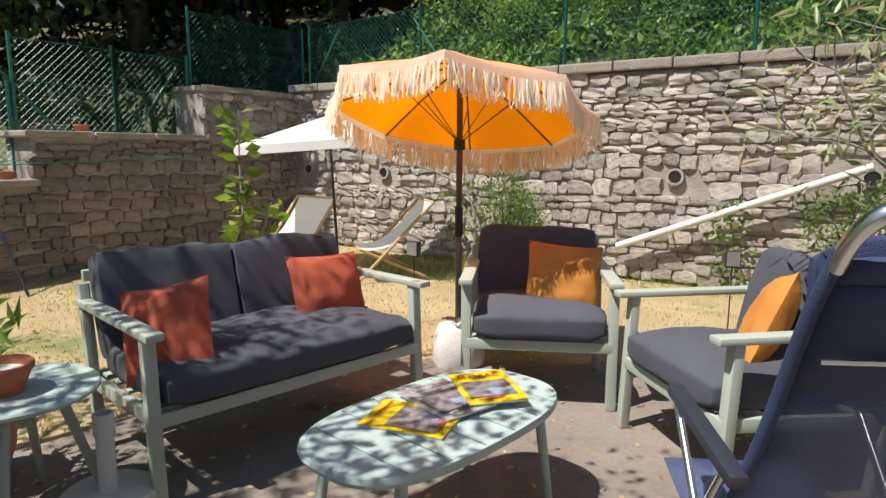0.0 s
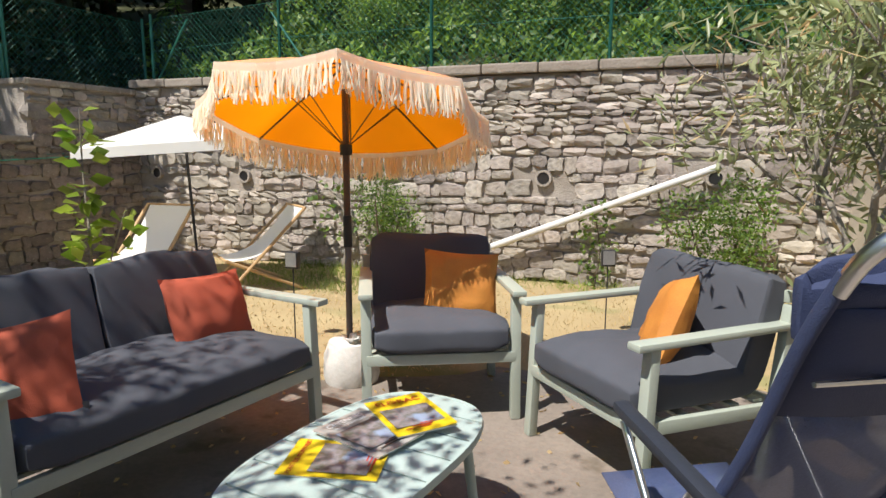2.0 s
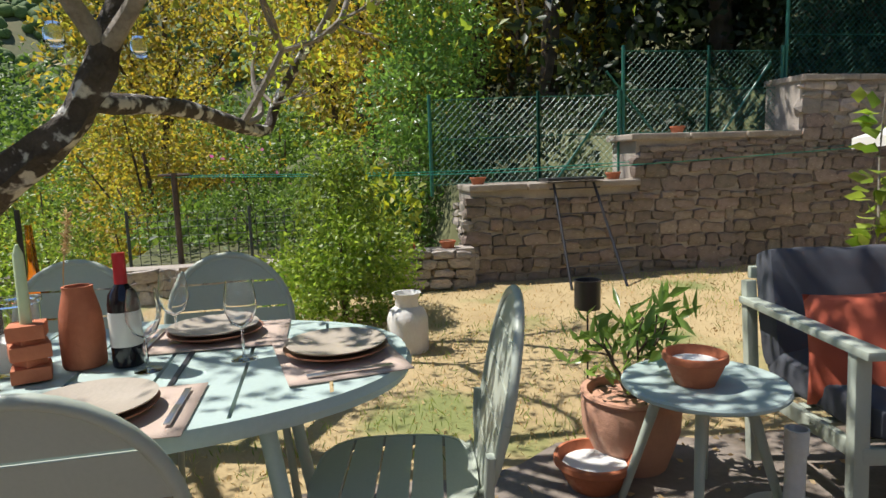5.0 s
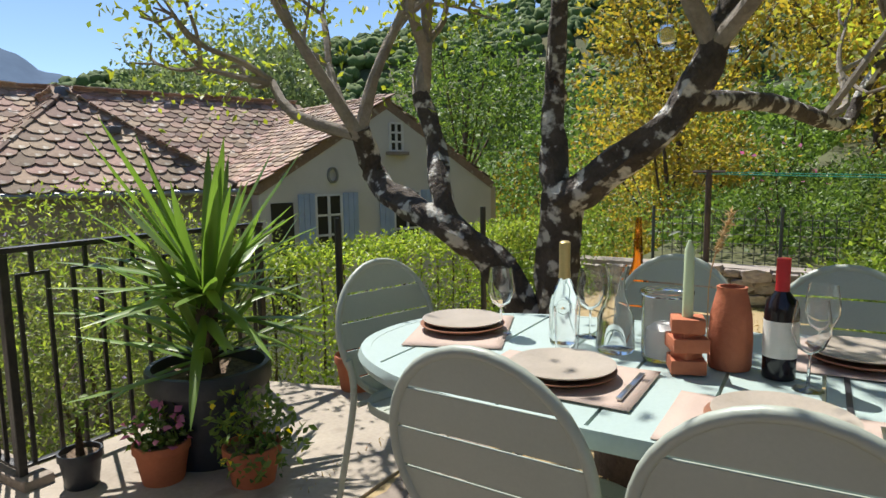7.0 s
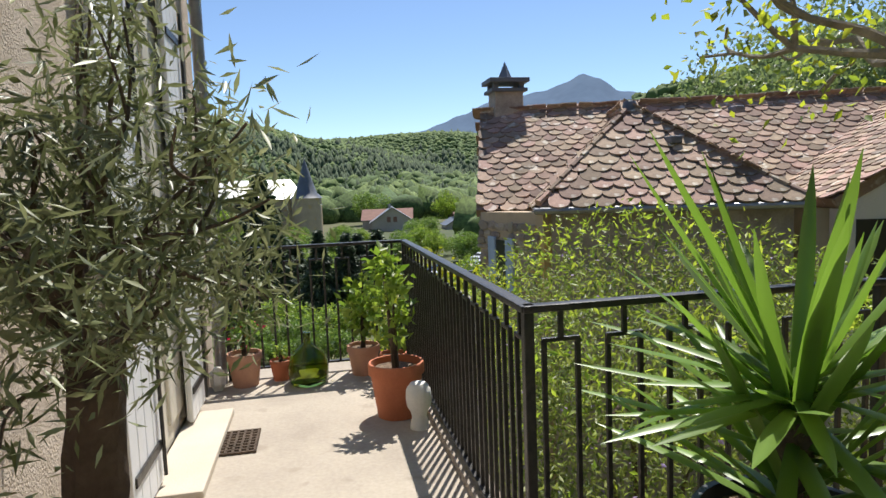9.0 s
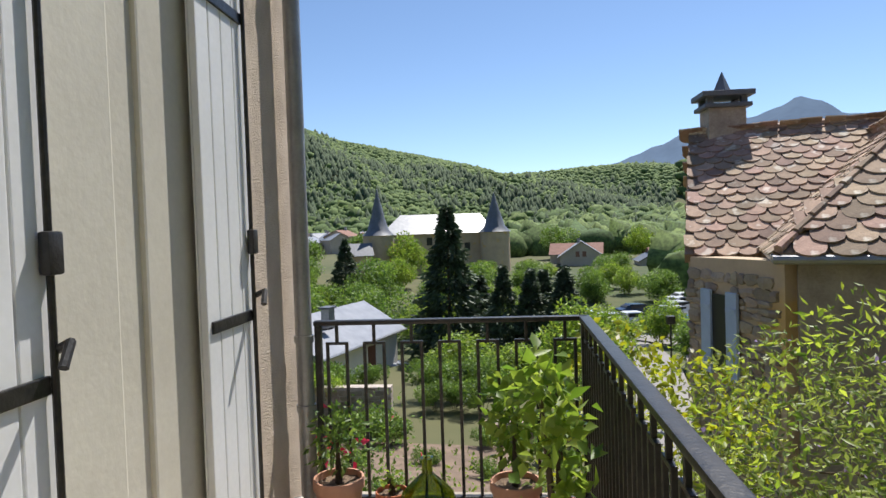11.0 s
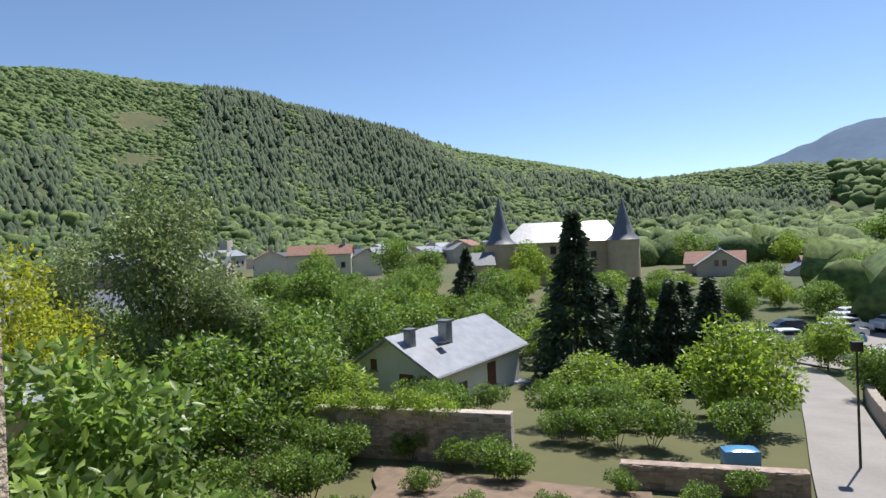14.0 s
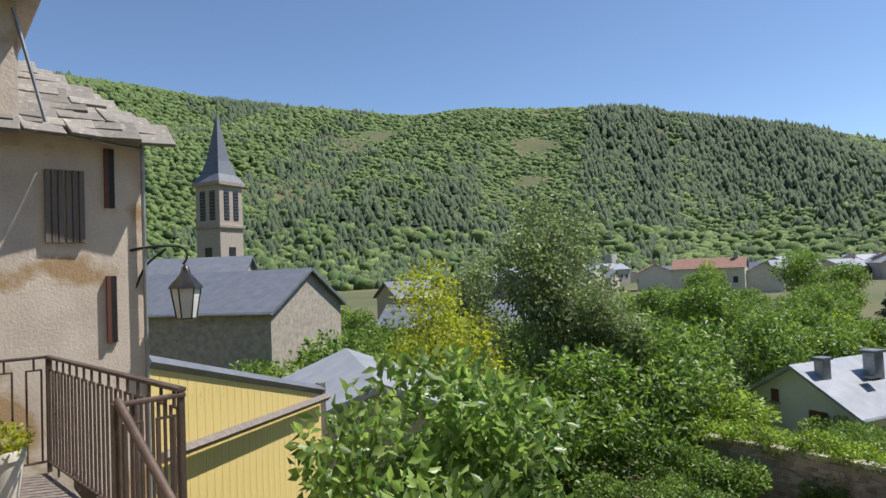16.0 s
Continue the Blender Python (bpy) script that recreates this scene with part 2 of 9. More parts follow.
    rust_plate=mat("brown_stoneware", (0.35, 0.17, 0.10), (0.28, 0.13, 0.08), 8, 0.5, 0.1),
    candle=mat("pale_green_wax", (0.58, 0.68, 0.42), (0.52, 0.62, 0.37), 5, 0.5),
    wax=mat("white_wax", (0.80, 0.79, 0.76), (0.72, 0.71, 0.68), 5, 0.5),
    gold_foil=mat("gold_foil", (0.62, 0.50, 0.22), (0.5, 0.4, 0.17), 8, 0.35, 0.1, 0.4),
    mag_yellow=mat("yellow_cover", (0.80, 0.58, 0.02), (0.76, 0.54, 0.02), 5, 0.35),
    mag_grey=mat("grey_cover", (0.46, 0.43, 0.39), (0.38, 0.36, 0.33), 8, 0.35),
    photo=mat("landscape_print", (0.33, 0.30, 0.33), (0.09, 0.10, 0.06), 14, 0.35, fine=60, spots=((0.30, 0.38, 0.52), 8, 0.55)),
    ink_red=mat("red_ink", (0.62, 0.06, 0.03), None, 5, 0.4),
    ink_white=mat("pale_ink", (0.85, 0.85, 0.85), None, 5, 0.4),
    ink_black=mat("dark_ink", (0.03, 0.03, 0.035), None, 5, 0.4),
    apple_leaf=leaf_mat("apple_leaf", (0.17, 0.23, 0.04), (0.38, 0.40, 0.06), 0.5, 0.5),
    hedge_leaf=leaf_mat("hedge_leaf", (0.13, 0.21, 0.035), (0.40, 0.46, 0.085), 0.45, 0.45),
    olive_leaf=leaf_mat("olive_leaf", (0.20, 0.24, 0.09), (0.40, 0.42, 0.24), 0.4, 0.35),
    # Woodland shade is painted in as a near-black leaf colour.
    shade_dark_leaf=leaf_mat("shade_dark_leaf", (0.018, 0.032, 0.012), (0.05, 0.07, 0.022), 0.5, 0.25),
    laurel_leaf=leaf_mat("laurel_leaf", (0.10, 0.18, 0.045), (0.20, 0.31, 0.07), 0.3, 0.4),
    mid_leaf=leaf_mat("mid_leaf", (0.065, 0.125, 0.028), (0.22, 0.31, 0.065), 0.5, 0.35),
    # Olive green darkened to carry the shadow on the potted olive.
    olive_shade=leaf_mat("shade_dulled_olive_leaf", (0.13, 0.155, 0.06), (0.32, 0.34, 0.18), 0.45, 0.2),
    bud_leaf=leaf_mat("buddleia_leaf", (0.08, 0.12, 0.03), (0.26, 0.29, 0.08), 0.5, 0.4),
    bright_leaf=leaf_mat("bright_leaf", (0.105, 0.185, 0.03), (0.31, 0.38, 0.075), 0.45, 0.45),
    old_plaster=mat("peeling_plaster", (0.76, 0.66, 0.55), (0.58, 0.48, 0.39), 2.2, 0.95, 0.4, fine=40, spots=((0.46, 0.31, 0.17), 1.6, 0.545)),
    fig_leaf=leaf_mat("fig_leaf", (0.085, 0.155, 0.04), (0.27, 0.36, 0.10), 0.4, 0.4),
    autumn_leaf=leaf_mat("yellowing_leaf", (0.40, 0.27, 0.055), (0.30, 0.31, 0.06), 0.55, 0.45),
    yellow_leaf=leaf_mat("golden_leaf", (0.38, 0.37, 0.045), (0.25, 0.31, 0.05), 0.5, 0.4),
    willow_leaf=leaf_mat("willow_leaf", (0.15, 0.20, 0.08), (0.24, 0.29, 0.12), 0.5, 0.3),
    spruce_leaf=leaf_mat("spruce_needle", (0.035, 0.06, 0.03), (0.075, 0.11, 0.05), 0.6, 0.1),
    dry_leaf=leaf_mat("dry_leaf", (0.45, 0.31, 0.15), (0.55, 0.42, 0.24), 0.8, 0.3),
    grass=leaf_mat("grass_blade", (0.16, 0.23, 0.05), (0.27, 0.31, 0.08), 0.6, 0.35),
    straw=leaf_mat("straw_blade", (0.52, 0.40, 0.20), (0.40, 0.30, 0.14), 0.8, 0.25),
    yucca_leaf=leaf_mat("yucca_leaf", (0.10, 0.19, 0.035), (0.26, 0.37, 0.07), 0.35, 0.35),
    lilac=leaf_mat("lilac_petal", (0.30, 0.22, 0.42), (0.38, 0.30, 0.50), 0.6, 0.3),
    pink=leaf_mat("pink_petal", (0.62, 0.16, 0.35), (0.70, 0.30, 0.45), 0.6, 0.3),
    red_petal=leaf_mat("red_petal", (0.65, 0.03, 0.08), (0.72, 0.08, 0.15), 0.6, 0.3),
    yellow_petal=leaf_mat("yellow_petal", (0.75, 0.62, 0.02), (0.78, 0.68, 0.05), 0.6, 0.3),
    forest=leaf_mat("forest_canopy", (0.06, 0.105, 0.028), (0.135, 0.185, 0.05), 0.9, 0.0),
    pine=leaf_mat("pine_canopy", (0.045, 0.072, 0.036), (0.075, 0.105, 0.05), 0.9, 0.0),
    # Blue base colour stands in for the haze before the mountain.
    hazed_forest=mat("haze_blue_mountain", (0.10, 0.16, 0.24), (0.075, 0.125, 0.20), 0.01, 1.0, 0.0, fine=0.05),
    car_white=mat("white_car_paint", (0.75, 0.76, 0.78), None, 1, 0.25),
    car_dark=mat("dark_car_paint", (0.03, 0.05, 0.09), None, 1, 0.25),
    car_blue=mat("blue_car_paint", (0.10, 0.30, 0.55), None, 1, 0.25),
    tyre=mat("tyre_rubber", (0.02, 0.02, 0.02), None, 8, 0.8),
    villa_wall=mat("white_villa_render", (0.80, 0.77, 0.71), (0.70, 0.67, 0.61), 0.6, 0.9, 0.1, fine=6),
    town_wall=mat("town_render", (0.55, 0.50, 0.44), (0.45, 0.40, 0.35), 0.3, 0.9, 0.0, fine=2),
    ochre_wall=mat("ochre_plaster", (0.60, 0.47, 0.33), (0.48, 0.37, 0.26), 0.9, 0.95, 0.4, fine=12, spots=((0.62, 0.42, 0.18), 0.8, 0.6)),
    red_tile=mat("brown_tile_roof", (0.30, 0.16, 0.12), (0.22, 0.12, 0.09), 1, 0.85),
    shutter_brown=mat("brown_shutter", (0.17, 0.07, 0.045), (0.13, 0.05, 0.035), 3, 0.7),
)

# ---------- building helpers ----------
def obj(name, bm, material, parent=None, label="", smooth=False, kind="", at=None):
    me = bpy.data.meshes.new(name)
    bmesh.ops.recalc_face_normals(bm, faces=bm.faces)
    bm.to_mesh(me)
    bm.free()
    me.materials.append(material)
    if smooth:
        me.shade_smooth()
        me.set_sharp_from_angle(angle=radians(40))
    ob = new(name, me)
    if parent is not None:
        ob.parent = parent
    if at is not None:
        ob.matrix_basis = at
    if label or kind:
        tagged(ob, label=label, kind=kind)
    return ob

def part(name, bm, material, parent, label="", smooth=True):
    return obj(name, bm, material, parent, label, smooth)

def thing(name, m, label, category, group=""):
    e = new(name)
    e.empty_display_size = 0.1
    e.matrix_basis = m
    return tagged(e, label, category, group)

def B():
    return bmesh.new()

def box(bm, c, s, bev=0.0, m=None, seg=2):
    t = Matrix.Translation(c) @ Matrix.Diagonal((*s, 1))
    if m is not None:
        t = m @ t
    vs = bmesh.ops.create_cube(bm, size=1, matrix=t)["verts"]
    if bev:
        es = list({e for v in vs for e in v.link_edges})
        bmesh.ops.bevel(bm, geom=es, offset=bev, segments=seg, affect="EDGES", profile=0.6)
    return bm

def cyl(bm, p0, p1, r0, r1=None, n=12):
    r1 = r0 if r1 is None else r1
    p0, p1 = Vector(p0), Vector(p1)
    d = p1 - p0
    t = Matrix.Translation((p0 + p1) / 2) @ d.to_track_quat("Z", "Y").to_matrix().to_4x4()
    bmesh.ops.create_cone(bm, cap_ends=True, segments=n, radius1=r0, radius2=max(r1, 1e-4), depth=d.length, matrix=t)
    return bm

def tube(bm, pts, r, n=8, r1=None, wob=0.0):
    """A round bar along a line of points, tapering from r to r1."""
    pts = [Vector(p) for p in pts]
    r1 = r if r1 is None else r1
    rings = []
    for i, p in enumerate(pts):
        d = (pts[min(i + 1, len(pts) - 1)] - pts[max(i - 1, 0)]).normalized()
        q = d.to_track_quat("Z", "Y")
        rr = r + (r1 - r) * i / (len(pts) - 1)
        ring = []
        for k in range(n):
            a = 2 * math.pi * k / n
            w = rr * (1 + wob * noise.noise(p * 5 + Vector((k, 0, 0))))
            ring.append(bm.verts.new(p + q @ Vector((math.cos(a) * w, math.sin(a) * w, 0))))
        rings.append(ring)
    for a, b in zip(rings, rings[1:]):
        for k in range(n):
            bm.faces.new((a[k], a[(k + 1) % n], b[(k + 1) % n], b[k]))
    bm.faces.new(list(reversed(rings[0])))
    bm.faces.new(rings[-1])
    return bm

def curve_pts(ctrl, n=24):
    """A smooth line through control points."""
    c = [Vector(p) for p in ctrl]
    out = []
    for i in range(n + 1):
        u = i / n * (len(c) - 1)
        k = min(int(u), len(c) - 2)
        f = u - k
        p0, p1, p2, p3 = c[max(k - 1, 0)], c[k], c[k + 1], c[min(k + 2, len(c) - 1)]
        out.append(0.5 * (2 * p1 + (p2 - p0) * f + (2 * p0 - 5 * p1 + 4 * p2 - p3) * f * f + (3 * p1 - p0 - 3 * p2 + p3) * f ** 3))
    return out

def lathe(bm, prof, n=24, c=(0, 0, 0)):
    """A turned shape: (radius, height) pairs from bottom to top."""
    rings = []
    for r, z in prof:
        if r < 1e-4:
            rings.append([bm.verts.new((c[0], c[1], c[2] + z))] * n)
        else:
            rings.append([bm.verts.new((c[0] + r * math.cos(2 * math.pi * k / n), c[1] + r * math.sin(2 * math.pi * k / n), c[2] + z)) for k in range(n)])
    for a, b in zip(rings, rings[1:]):
        for k in range(n):
            vs = []
            for v in (a[k], a[(k + 1) % n], b[(k + 1) % n], b[k]):
                if v not in vs:
                    vs.append(v)
            if len(vs) > 2:
                bm.faces.new(vs)
    return bm

def prism(bm, poly, z0, z1):
    a = [bm.verts.new((x, y, z0)) for x, y in poly]
    b = [bm.verts.new((x, y, z1)) for x, y in poly]
    n = len(poly)
    bm.faces.new(list(reversed(a)))
    bm.faces.new(b)
    for k in range(n):
        bm.faces.new((a[k], a[(k + 1) % n], b[(k + 1) % n], b[k]))
    return bm

def rawmesh(name, V, F, material, parent=None, label="", smooth=False, kind=""):
    """A mesh from arrays: F is (n, 3) or (n, 4)."""
    V, F = np.asarray(V, np.float32), np.asarray(F, np.int32)
    me = bpy.data.meshes.new(name)
    me.vertices.add(len(V))
    me.vertices.foreach_set("co", V.ravel())
    k = F.shape[1]
    me.loops.add(F.size)
    me.loops.foreach_set("vertex_index", F.ravel())
    me.polygons.add(len(F))
    me.polygons.foreach_set("loop_start", np.arange(0, F.size, k, dtype=np.int32))
    me.update(calc_edges=True)
    me.validate()
    me.materials.append(material)
    if smooth:
        me.shade_smooth()
    ob = new(name, me)
    if parent is not None:
        ob.parent = parent
    if label or kind:
        tagged(ob, label=label, kind=kind)
    return ob

def leaf_arrays(P, D, L, W, rng, fold=0.25):
    """Folded leaves at points P along directions D: two faces each."""
    n = len(P)
    D = D / np.linalg.norm(D, axis=1, keepdims=True)
    R = rng.normal(size=(n, 3))
    S = np.cross(D, R)
    S /= np.linalg.norm(S, axis=1, keepdims=True) + 1e-9
    N = np.cross(S, D)
    L = (L * rng.uniform(0.65, 1.25, n))[:, None]
    Wd = (W * rng.uniform(0.7, 1.2, n))[:, None]
    a = P
    b = P + D * L * 0.45 + S * Wd * 0.5 + N * Wd * fold
    c = P + D * L
    d = P + D * L * 0.45 - S * Wd * 0.5 + N * Wd * fold
    V = np.stack([a, b, c, d], 1).reshape(-1, 3)
    i = np.arange(n)[:, None] * 4
    F = np.concatenate([i + np.array([[0, 1, 2]]), i + np.array([[0, 2, 3]])], 1).reshape(-1, 3)
    return V, F

def blob_points(blobs, n, rng, shell=0.55):
    """Points in a set of ellipsoids (centre, radii), denser to the outside, and the way out at each."""
    w = np.array([b[1][0] * b[1][1] + b[1][1] * b[1][2] + b[1][0] * b[1][2] for b in blobs])
    pick = rng.choice(len(blobs), n, p=w / w.sum())
    C = np.array([b[0] for b in blobs], float)[pick]
    R = np.array([b[1] for b in blobs], float)[pick]
    u = rng.normal(size=(n, 3))
    u /= np.linalg.norm(u, axis=1, keepdims=True)
    r = shell + (1.06 - shell) * rng.uniform(0, 1, n) ** 0.7
    return C + u * R * r[:, None], u

def crown(name, blobs, n, L, W, material, parent=None, seed=1, droop=0.0, shell=0.5, label="", kind=""):
    rng = np.random.default_rng(seed)
    P, u = blob_points(blobs, n, rng, shell)
    D = u * 0.6 + rng.normal(size=(n, 3)) * 0.8
    D[:, 2] -= droop
    V, F = leaf_arrays(P, D, L, W, rng)
    return rawmesh(name, V, F, material, parent, label, kind=kind)

def rand_blobs(c, R, k, rng, r=(0.35, 0.6)):
    """A crown made of k uneven clumps inside an ellipsoid."""
    out = []
    for _ in range(k):
        u = rng.normal(size=3)
        u /= np.linalg.norm(u)
        q = rng.uniform(0.35, 0.85)
        s = rng.uniform(*r)
        out.append(((c[0] + u[0] * R[0] * q, c[1] + u[1] * R[1] * q, c[2] + u[2] * R[2] * q), (R[0] * s, R[1] * s, R[2] * s)))
    return out

# ---------- ground: one sheet from the terrace to the hills ----------
def ss(a, b, x):
    t = np.clip((x - a) / (b - a), 0, 1)
    return t * t * (3 - 2 * t)

def skyline(az):
    """The hills' elevation in degrees round the compass (counter-clockwise from +y)."""
    return np.interp(az, [0, 60, 110, 140, 150, 156, 164, 169, 173, 180, 183, 195, 205, 212, 218, 225, 232, 245, 255, 260, 268, 290, 330, 360],
                     [24, 22, 15, 9, 7.5, 5.0, 4.8, 5.0, 5.2, 5.1, 6.1, 8.6, 11.5, 13.2, 14.0, 14.2, 14.0, 15.1, 16.0, 16.1, 15.7, 12, 18, 24])

def ground_z(x, y):
    x, y = np.asarray(x, float), np.asarray(y, float)
    r = np.hypot(x, y) + 1e-6
    az = np.degrees(np.arctan2(-x, y)) % 360
    hill = np.tan(np.radians(skyline(az)))
    # south: garden, valley floor, then the hill
    d = np.maximum(-6.7 - y, 0) + np.maximum(-1.9 - x, 0) * ss(-3.4, -4.4, y) * 0.6
    floor = np.interp(r, [0, 8, 12, 20, 26, 34, 60, 110, 300, 5000], [-3.0, -3.4, -4.3, -6.2, -6.9, -6.9, -9.0, -7.2, -6.5, -6.5])
    top = 740 * hill - 7.5
    south = floor + (top - floor) * ss(330, 740, r)
    south = south + (14 * np.sin(x * 0.011 + 1) * np.cos(y * 0.013) + 7 * np.sin(x * 0.035 + y * 0.02)) * ss(330, 520, r) * (1 - ss(600, 740, r))
    south = np.where(r > 740, top - (r - 740) * 0.25, south)
    # north and west: wooded slope
    rise = np.maximum(y - 6.9, 0) * 0.30 + np.maximum(-8.5 - x, 0) * 0.12
    north = np.minimum(rise + 2.0 * ss(6.6, 6.95, y), 150)
    terr = np.where(y > 5.1, 2.0, np.where(y > 3.1, 1.42, np.where(y > 1.2, 0.95, 0.12)))
    north = np.where(x < -7.1, np.maximum(north, terr + np.maximum(-7.1 - x, 0) * 0.10), north)
    w = ss(-2.6, -5.0, y) * ss(-1.0, -1.9, x) + ss(-6.56, -6.95, y)
    w = np.clip(w, 0, 1)
    w = np.where((x < -3.0) & (y > -5), ss(-3.2, -5.5, y + 0.12 * (x + 3)), w)
    return north * (1 - w) + south * w

def axis(lo, hi, step, far):
    a = list(np.arange(lo, hi + 1e-6, step))
    s, v = step, hi
    while v < far:
        s *= 1.13
        v += s
        a.append(v)
    s, v = step, lo
    while v > -far:
        s *= 1.13
        v -= s
        a.insert(0, v)
    return np.array(a)

gx, gy = axis(-10, 4, 0.25, 2600), axis(-10, 8, 0.25, 2600)
GX, GY = np.meshgrid(gx, gy)
GZ = ground_z(GX, GY) - 0.03
nx = len(gx)
gi = (np.arange(len(gy) - 1)[:, None] * nx + np.arange(nx - 1)[None, :]).ravel()
ground = rawmesh("ground", np.stack([GX, GY, GZ], -1).reshape(-1, 3), np.stack([gi, gi + 1, gi + nx + 1, gi + nx], 1), M["scrub"], smooth=True)
tagged(ground, "green wooded valley floor and hillsides with dry patches", "ground", kind="structure")

def wavy(poly, step=0.3, amp=0.05, seed=3):
    out = []
    n = len(poly)
    for k in range(n):
        a, b = Vector((*poly[k], 0)), Vector((*poly[(k + 1) % n], 0))
        m = max(1, int((b - a).length / step))
        for i in range(m):
            p = a.lerp(b, i / m)
            out.append((p.x + amp * noise.noise(p * 2.1 + Vector((seed, 0, 0))), p.y + amp * noise.noise(p * 2.3 + Vector((0, seed, 0)))))
    return out

lawn = obj("lawn", prism(B(), [(-6.76, 0.9), (-6.76, 6.5), (1.15, 6.5), (1.15, -3.0), (-2.4, -2.2), (-3.3, -3.0), (-9.5, -3.2), (-9.5, 0.9)], -0.5, 0.0), M["lawn"])
tagged(lawn, "sun-scorched straw-coloured lawn with a few green tufts", "lawn", kind="structure")
patio = obj("patio", prism(B(), wavy([(-2.95, -2.2), (-2.75, 0.2), (-3.0, 1.0), (-2.75, 2.2), (-2.3, 3.1), (-1.2, 3.75), (0.2, 3.9), (1.1, 3.9), (1.1, -2.2)], 0.25, 0.16), -0.3, 0.012), M["paving"])
tagged(patio, "worn grey-brown concrete patio littered with leaves", "patio", kind="structure")
terrace = obj("terrace_floor", prism(B(), [(-1.78, -6.70), (-0.2, -6.70), (-0.2, -2.21), (-3.0, -2.21), (-3.35, -2.8), (-3.1, -3.6), (-1.78, -3.62)], -3.6, 0.014), M["terrace"])
tagged(terrace, "sunlit beige concrete terrace slab", "terrace", kind="structure")
threshold = obj("threshold", box(B(), (-0.34, -5.1, 0.03), (0.26, 1.15, 0.05), 0.01), M["render_smooth"])
tagged(threshold, "pale stone door threshold", "threshold", kind="structure")

# ---------- stone walls ----------
def wall_box(name, c, s, label, material="mortar"):
    w = obj(name, box(B(), c, s), M[material])
    return tagged(w, label, "wall", kind="structure")

wall_north = wall_box("wall_north", (-2.75, 6.80, 0.85), (8.2, 0.56, 2.5), "tall rubble-stone retaining wall in full sun")
wall_west = wall_box("wall_west", (-7.08, 1.22 + 2.66, 0.2), (0.56, 5.32, 1.5), "stepped rubble-stone garden wall in shade")
obj("wall_step", box(B(), (-7.08, 3.05 + 1.75, 1.18), (0.56, 3.5, 0.5)), M["mortar"], wall_west)
obj("wall_step", box(B(), (-7.08, 5.02 + 0.74, 1.73), (0.56, 1.48, 0.6)), M["mortar"], wall_west)
wall_low = wall_box("wall_low", (-6.72, 0.6, 0.15), (0.26, 1.2, 0.5), "low rounded-stone garden wall")
wall_low_2 = wall_box("wall_low_2", (-6.9, -1.6, 0.1), (0.26, 3.2, 0.5), "low rounded-stone garden wall behind the dining table")
for c, s, p in (((-2.75, 6.76, 2.16), (8.2, 0.62, 0.10), wall_north), ((-7.06, 2.14, 0.985), (0.64, 1.9, 0.07), wall_west),
                ((-7.06, 4.0, 1.46), (0.64, 2.06, 0.07), wall_west), ((-7.06, 5.74, 2.06), (0.64, 1.5, 0.07), wall_west)):
    bm = B()
    n = max(2, int(max(s[:2]) / 0.55))
    ax = 0 if s[0] > s[1] else 1
    for i in range(n):
        cc, sz = list(c), list(s)
        sz[ax] = s[ax] / n - 0.012
        cc[ax] = c[ax] - s[ax] / 2 + s[ax] / n * (i + 0.5)
        cc[2] += 0.008 * noise.noise(Vector((i * 3.7, 1, 2)))
        box(bm, cc, sz, 0.018)
    obj("coping", bm, M["coping"], p, "weathered coping slabs")
# drain holes, each with a near-black disc for the shade inside
for x, z in ((-1.5, 1.07), (-5.15, 1.03), (-6.5, 1.05), (0.1, 1.1)):
    bm = lathe(B(), [(0.062, -0.02), (0.085, -0.02), (0.085, 0.03), (0.062, 0.03), (0.058, -0.02), (0.0, -0.02)], 20)
    d = obj("drain_pipe_end", bm, M["mortar"], wall_north, smooth=True, at=pose(x, 6.50, z, 90))
    obj("drain_hole", lathe(B(), [(0.0, 0.0), (0.057, 0.0), (0.057, 0.03), (0, 0.03)], 16), M["dark"], d, at=Matrix.Translation((0, 0, -0.01)))

# ---------- the house beside the terrace ----------
house = thing("house", Matrix.Identity(4), "rough pebble-rendered house with white plank shutters", "house")
def facade(poly_boxes, name, material):
    for c, s in poly_boxes:
        obj(name, box(B(), c, s), M[material], house)
facade([((-0.05, -3.55, 1.9), (0.34, 1.9, 7.8)), ((-0.05, -6.14, 1.9), (0.34, 0.88, 7.8)), ((-0.05, -5.1, 4.2), (0.34, 1.2, 3.2)), ((-0.05, -5.1, -1.0), (0.34, 1.2, 2.0)),
        ((1.62, -2.75, 1.9), (3.0, 0.3, 7.8)), ((1.62, -6.44, 1.9), (3.0, 0.28, 7.8)), ((3.0, -4.57, 1.9), (0.24, 3.3, 7.8))], "wall", "render")
obj("roof", box(B(), (1.5, -4.6, 5.9), (3.9, 4.6, 0.25), 0.03), M["lauze_is"], house)
dr = obj("door", box(B(), (-0.165, -5.1, 1.28), (0.06, 1.16, 2.5), 0.01), M["offwhite"], house, "cream door in a deep reveal")
for dy in (-0.28, 0.28):
    obj("panel", box(B(), (-0.198, -5.1 + dy, 1.25), (0.03, 0.42, 2.2), 0.012), M["offwhite"], dr)
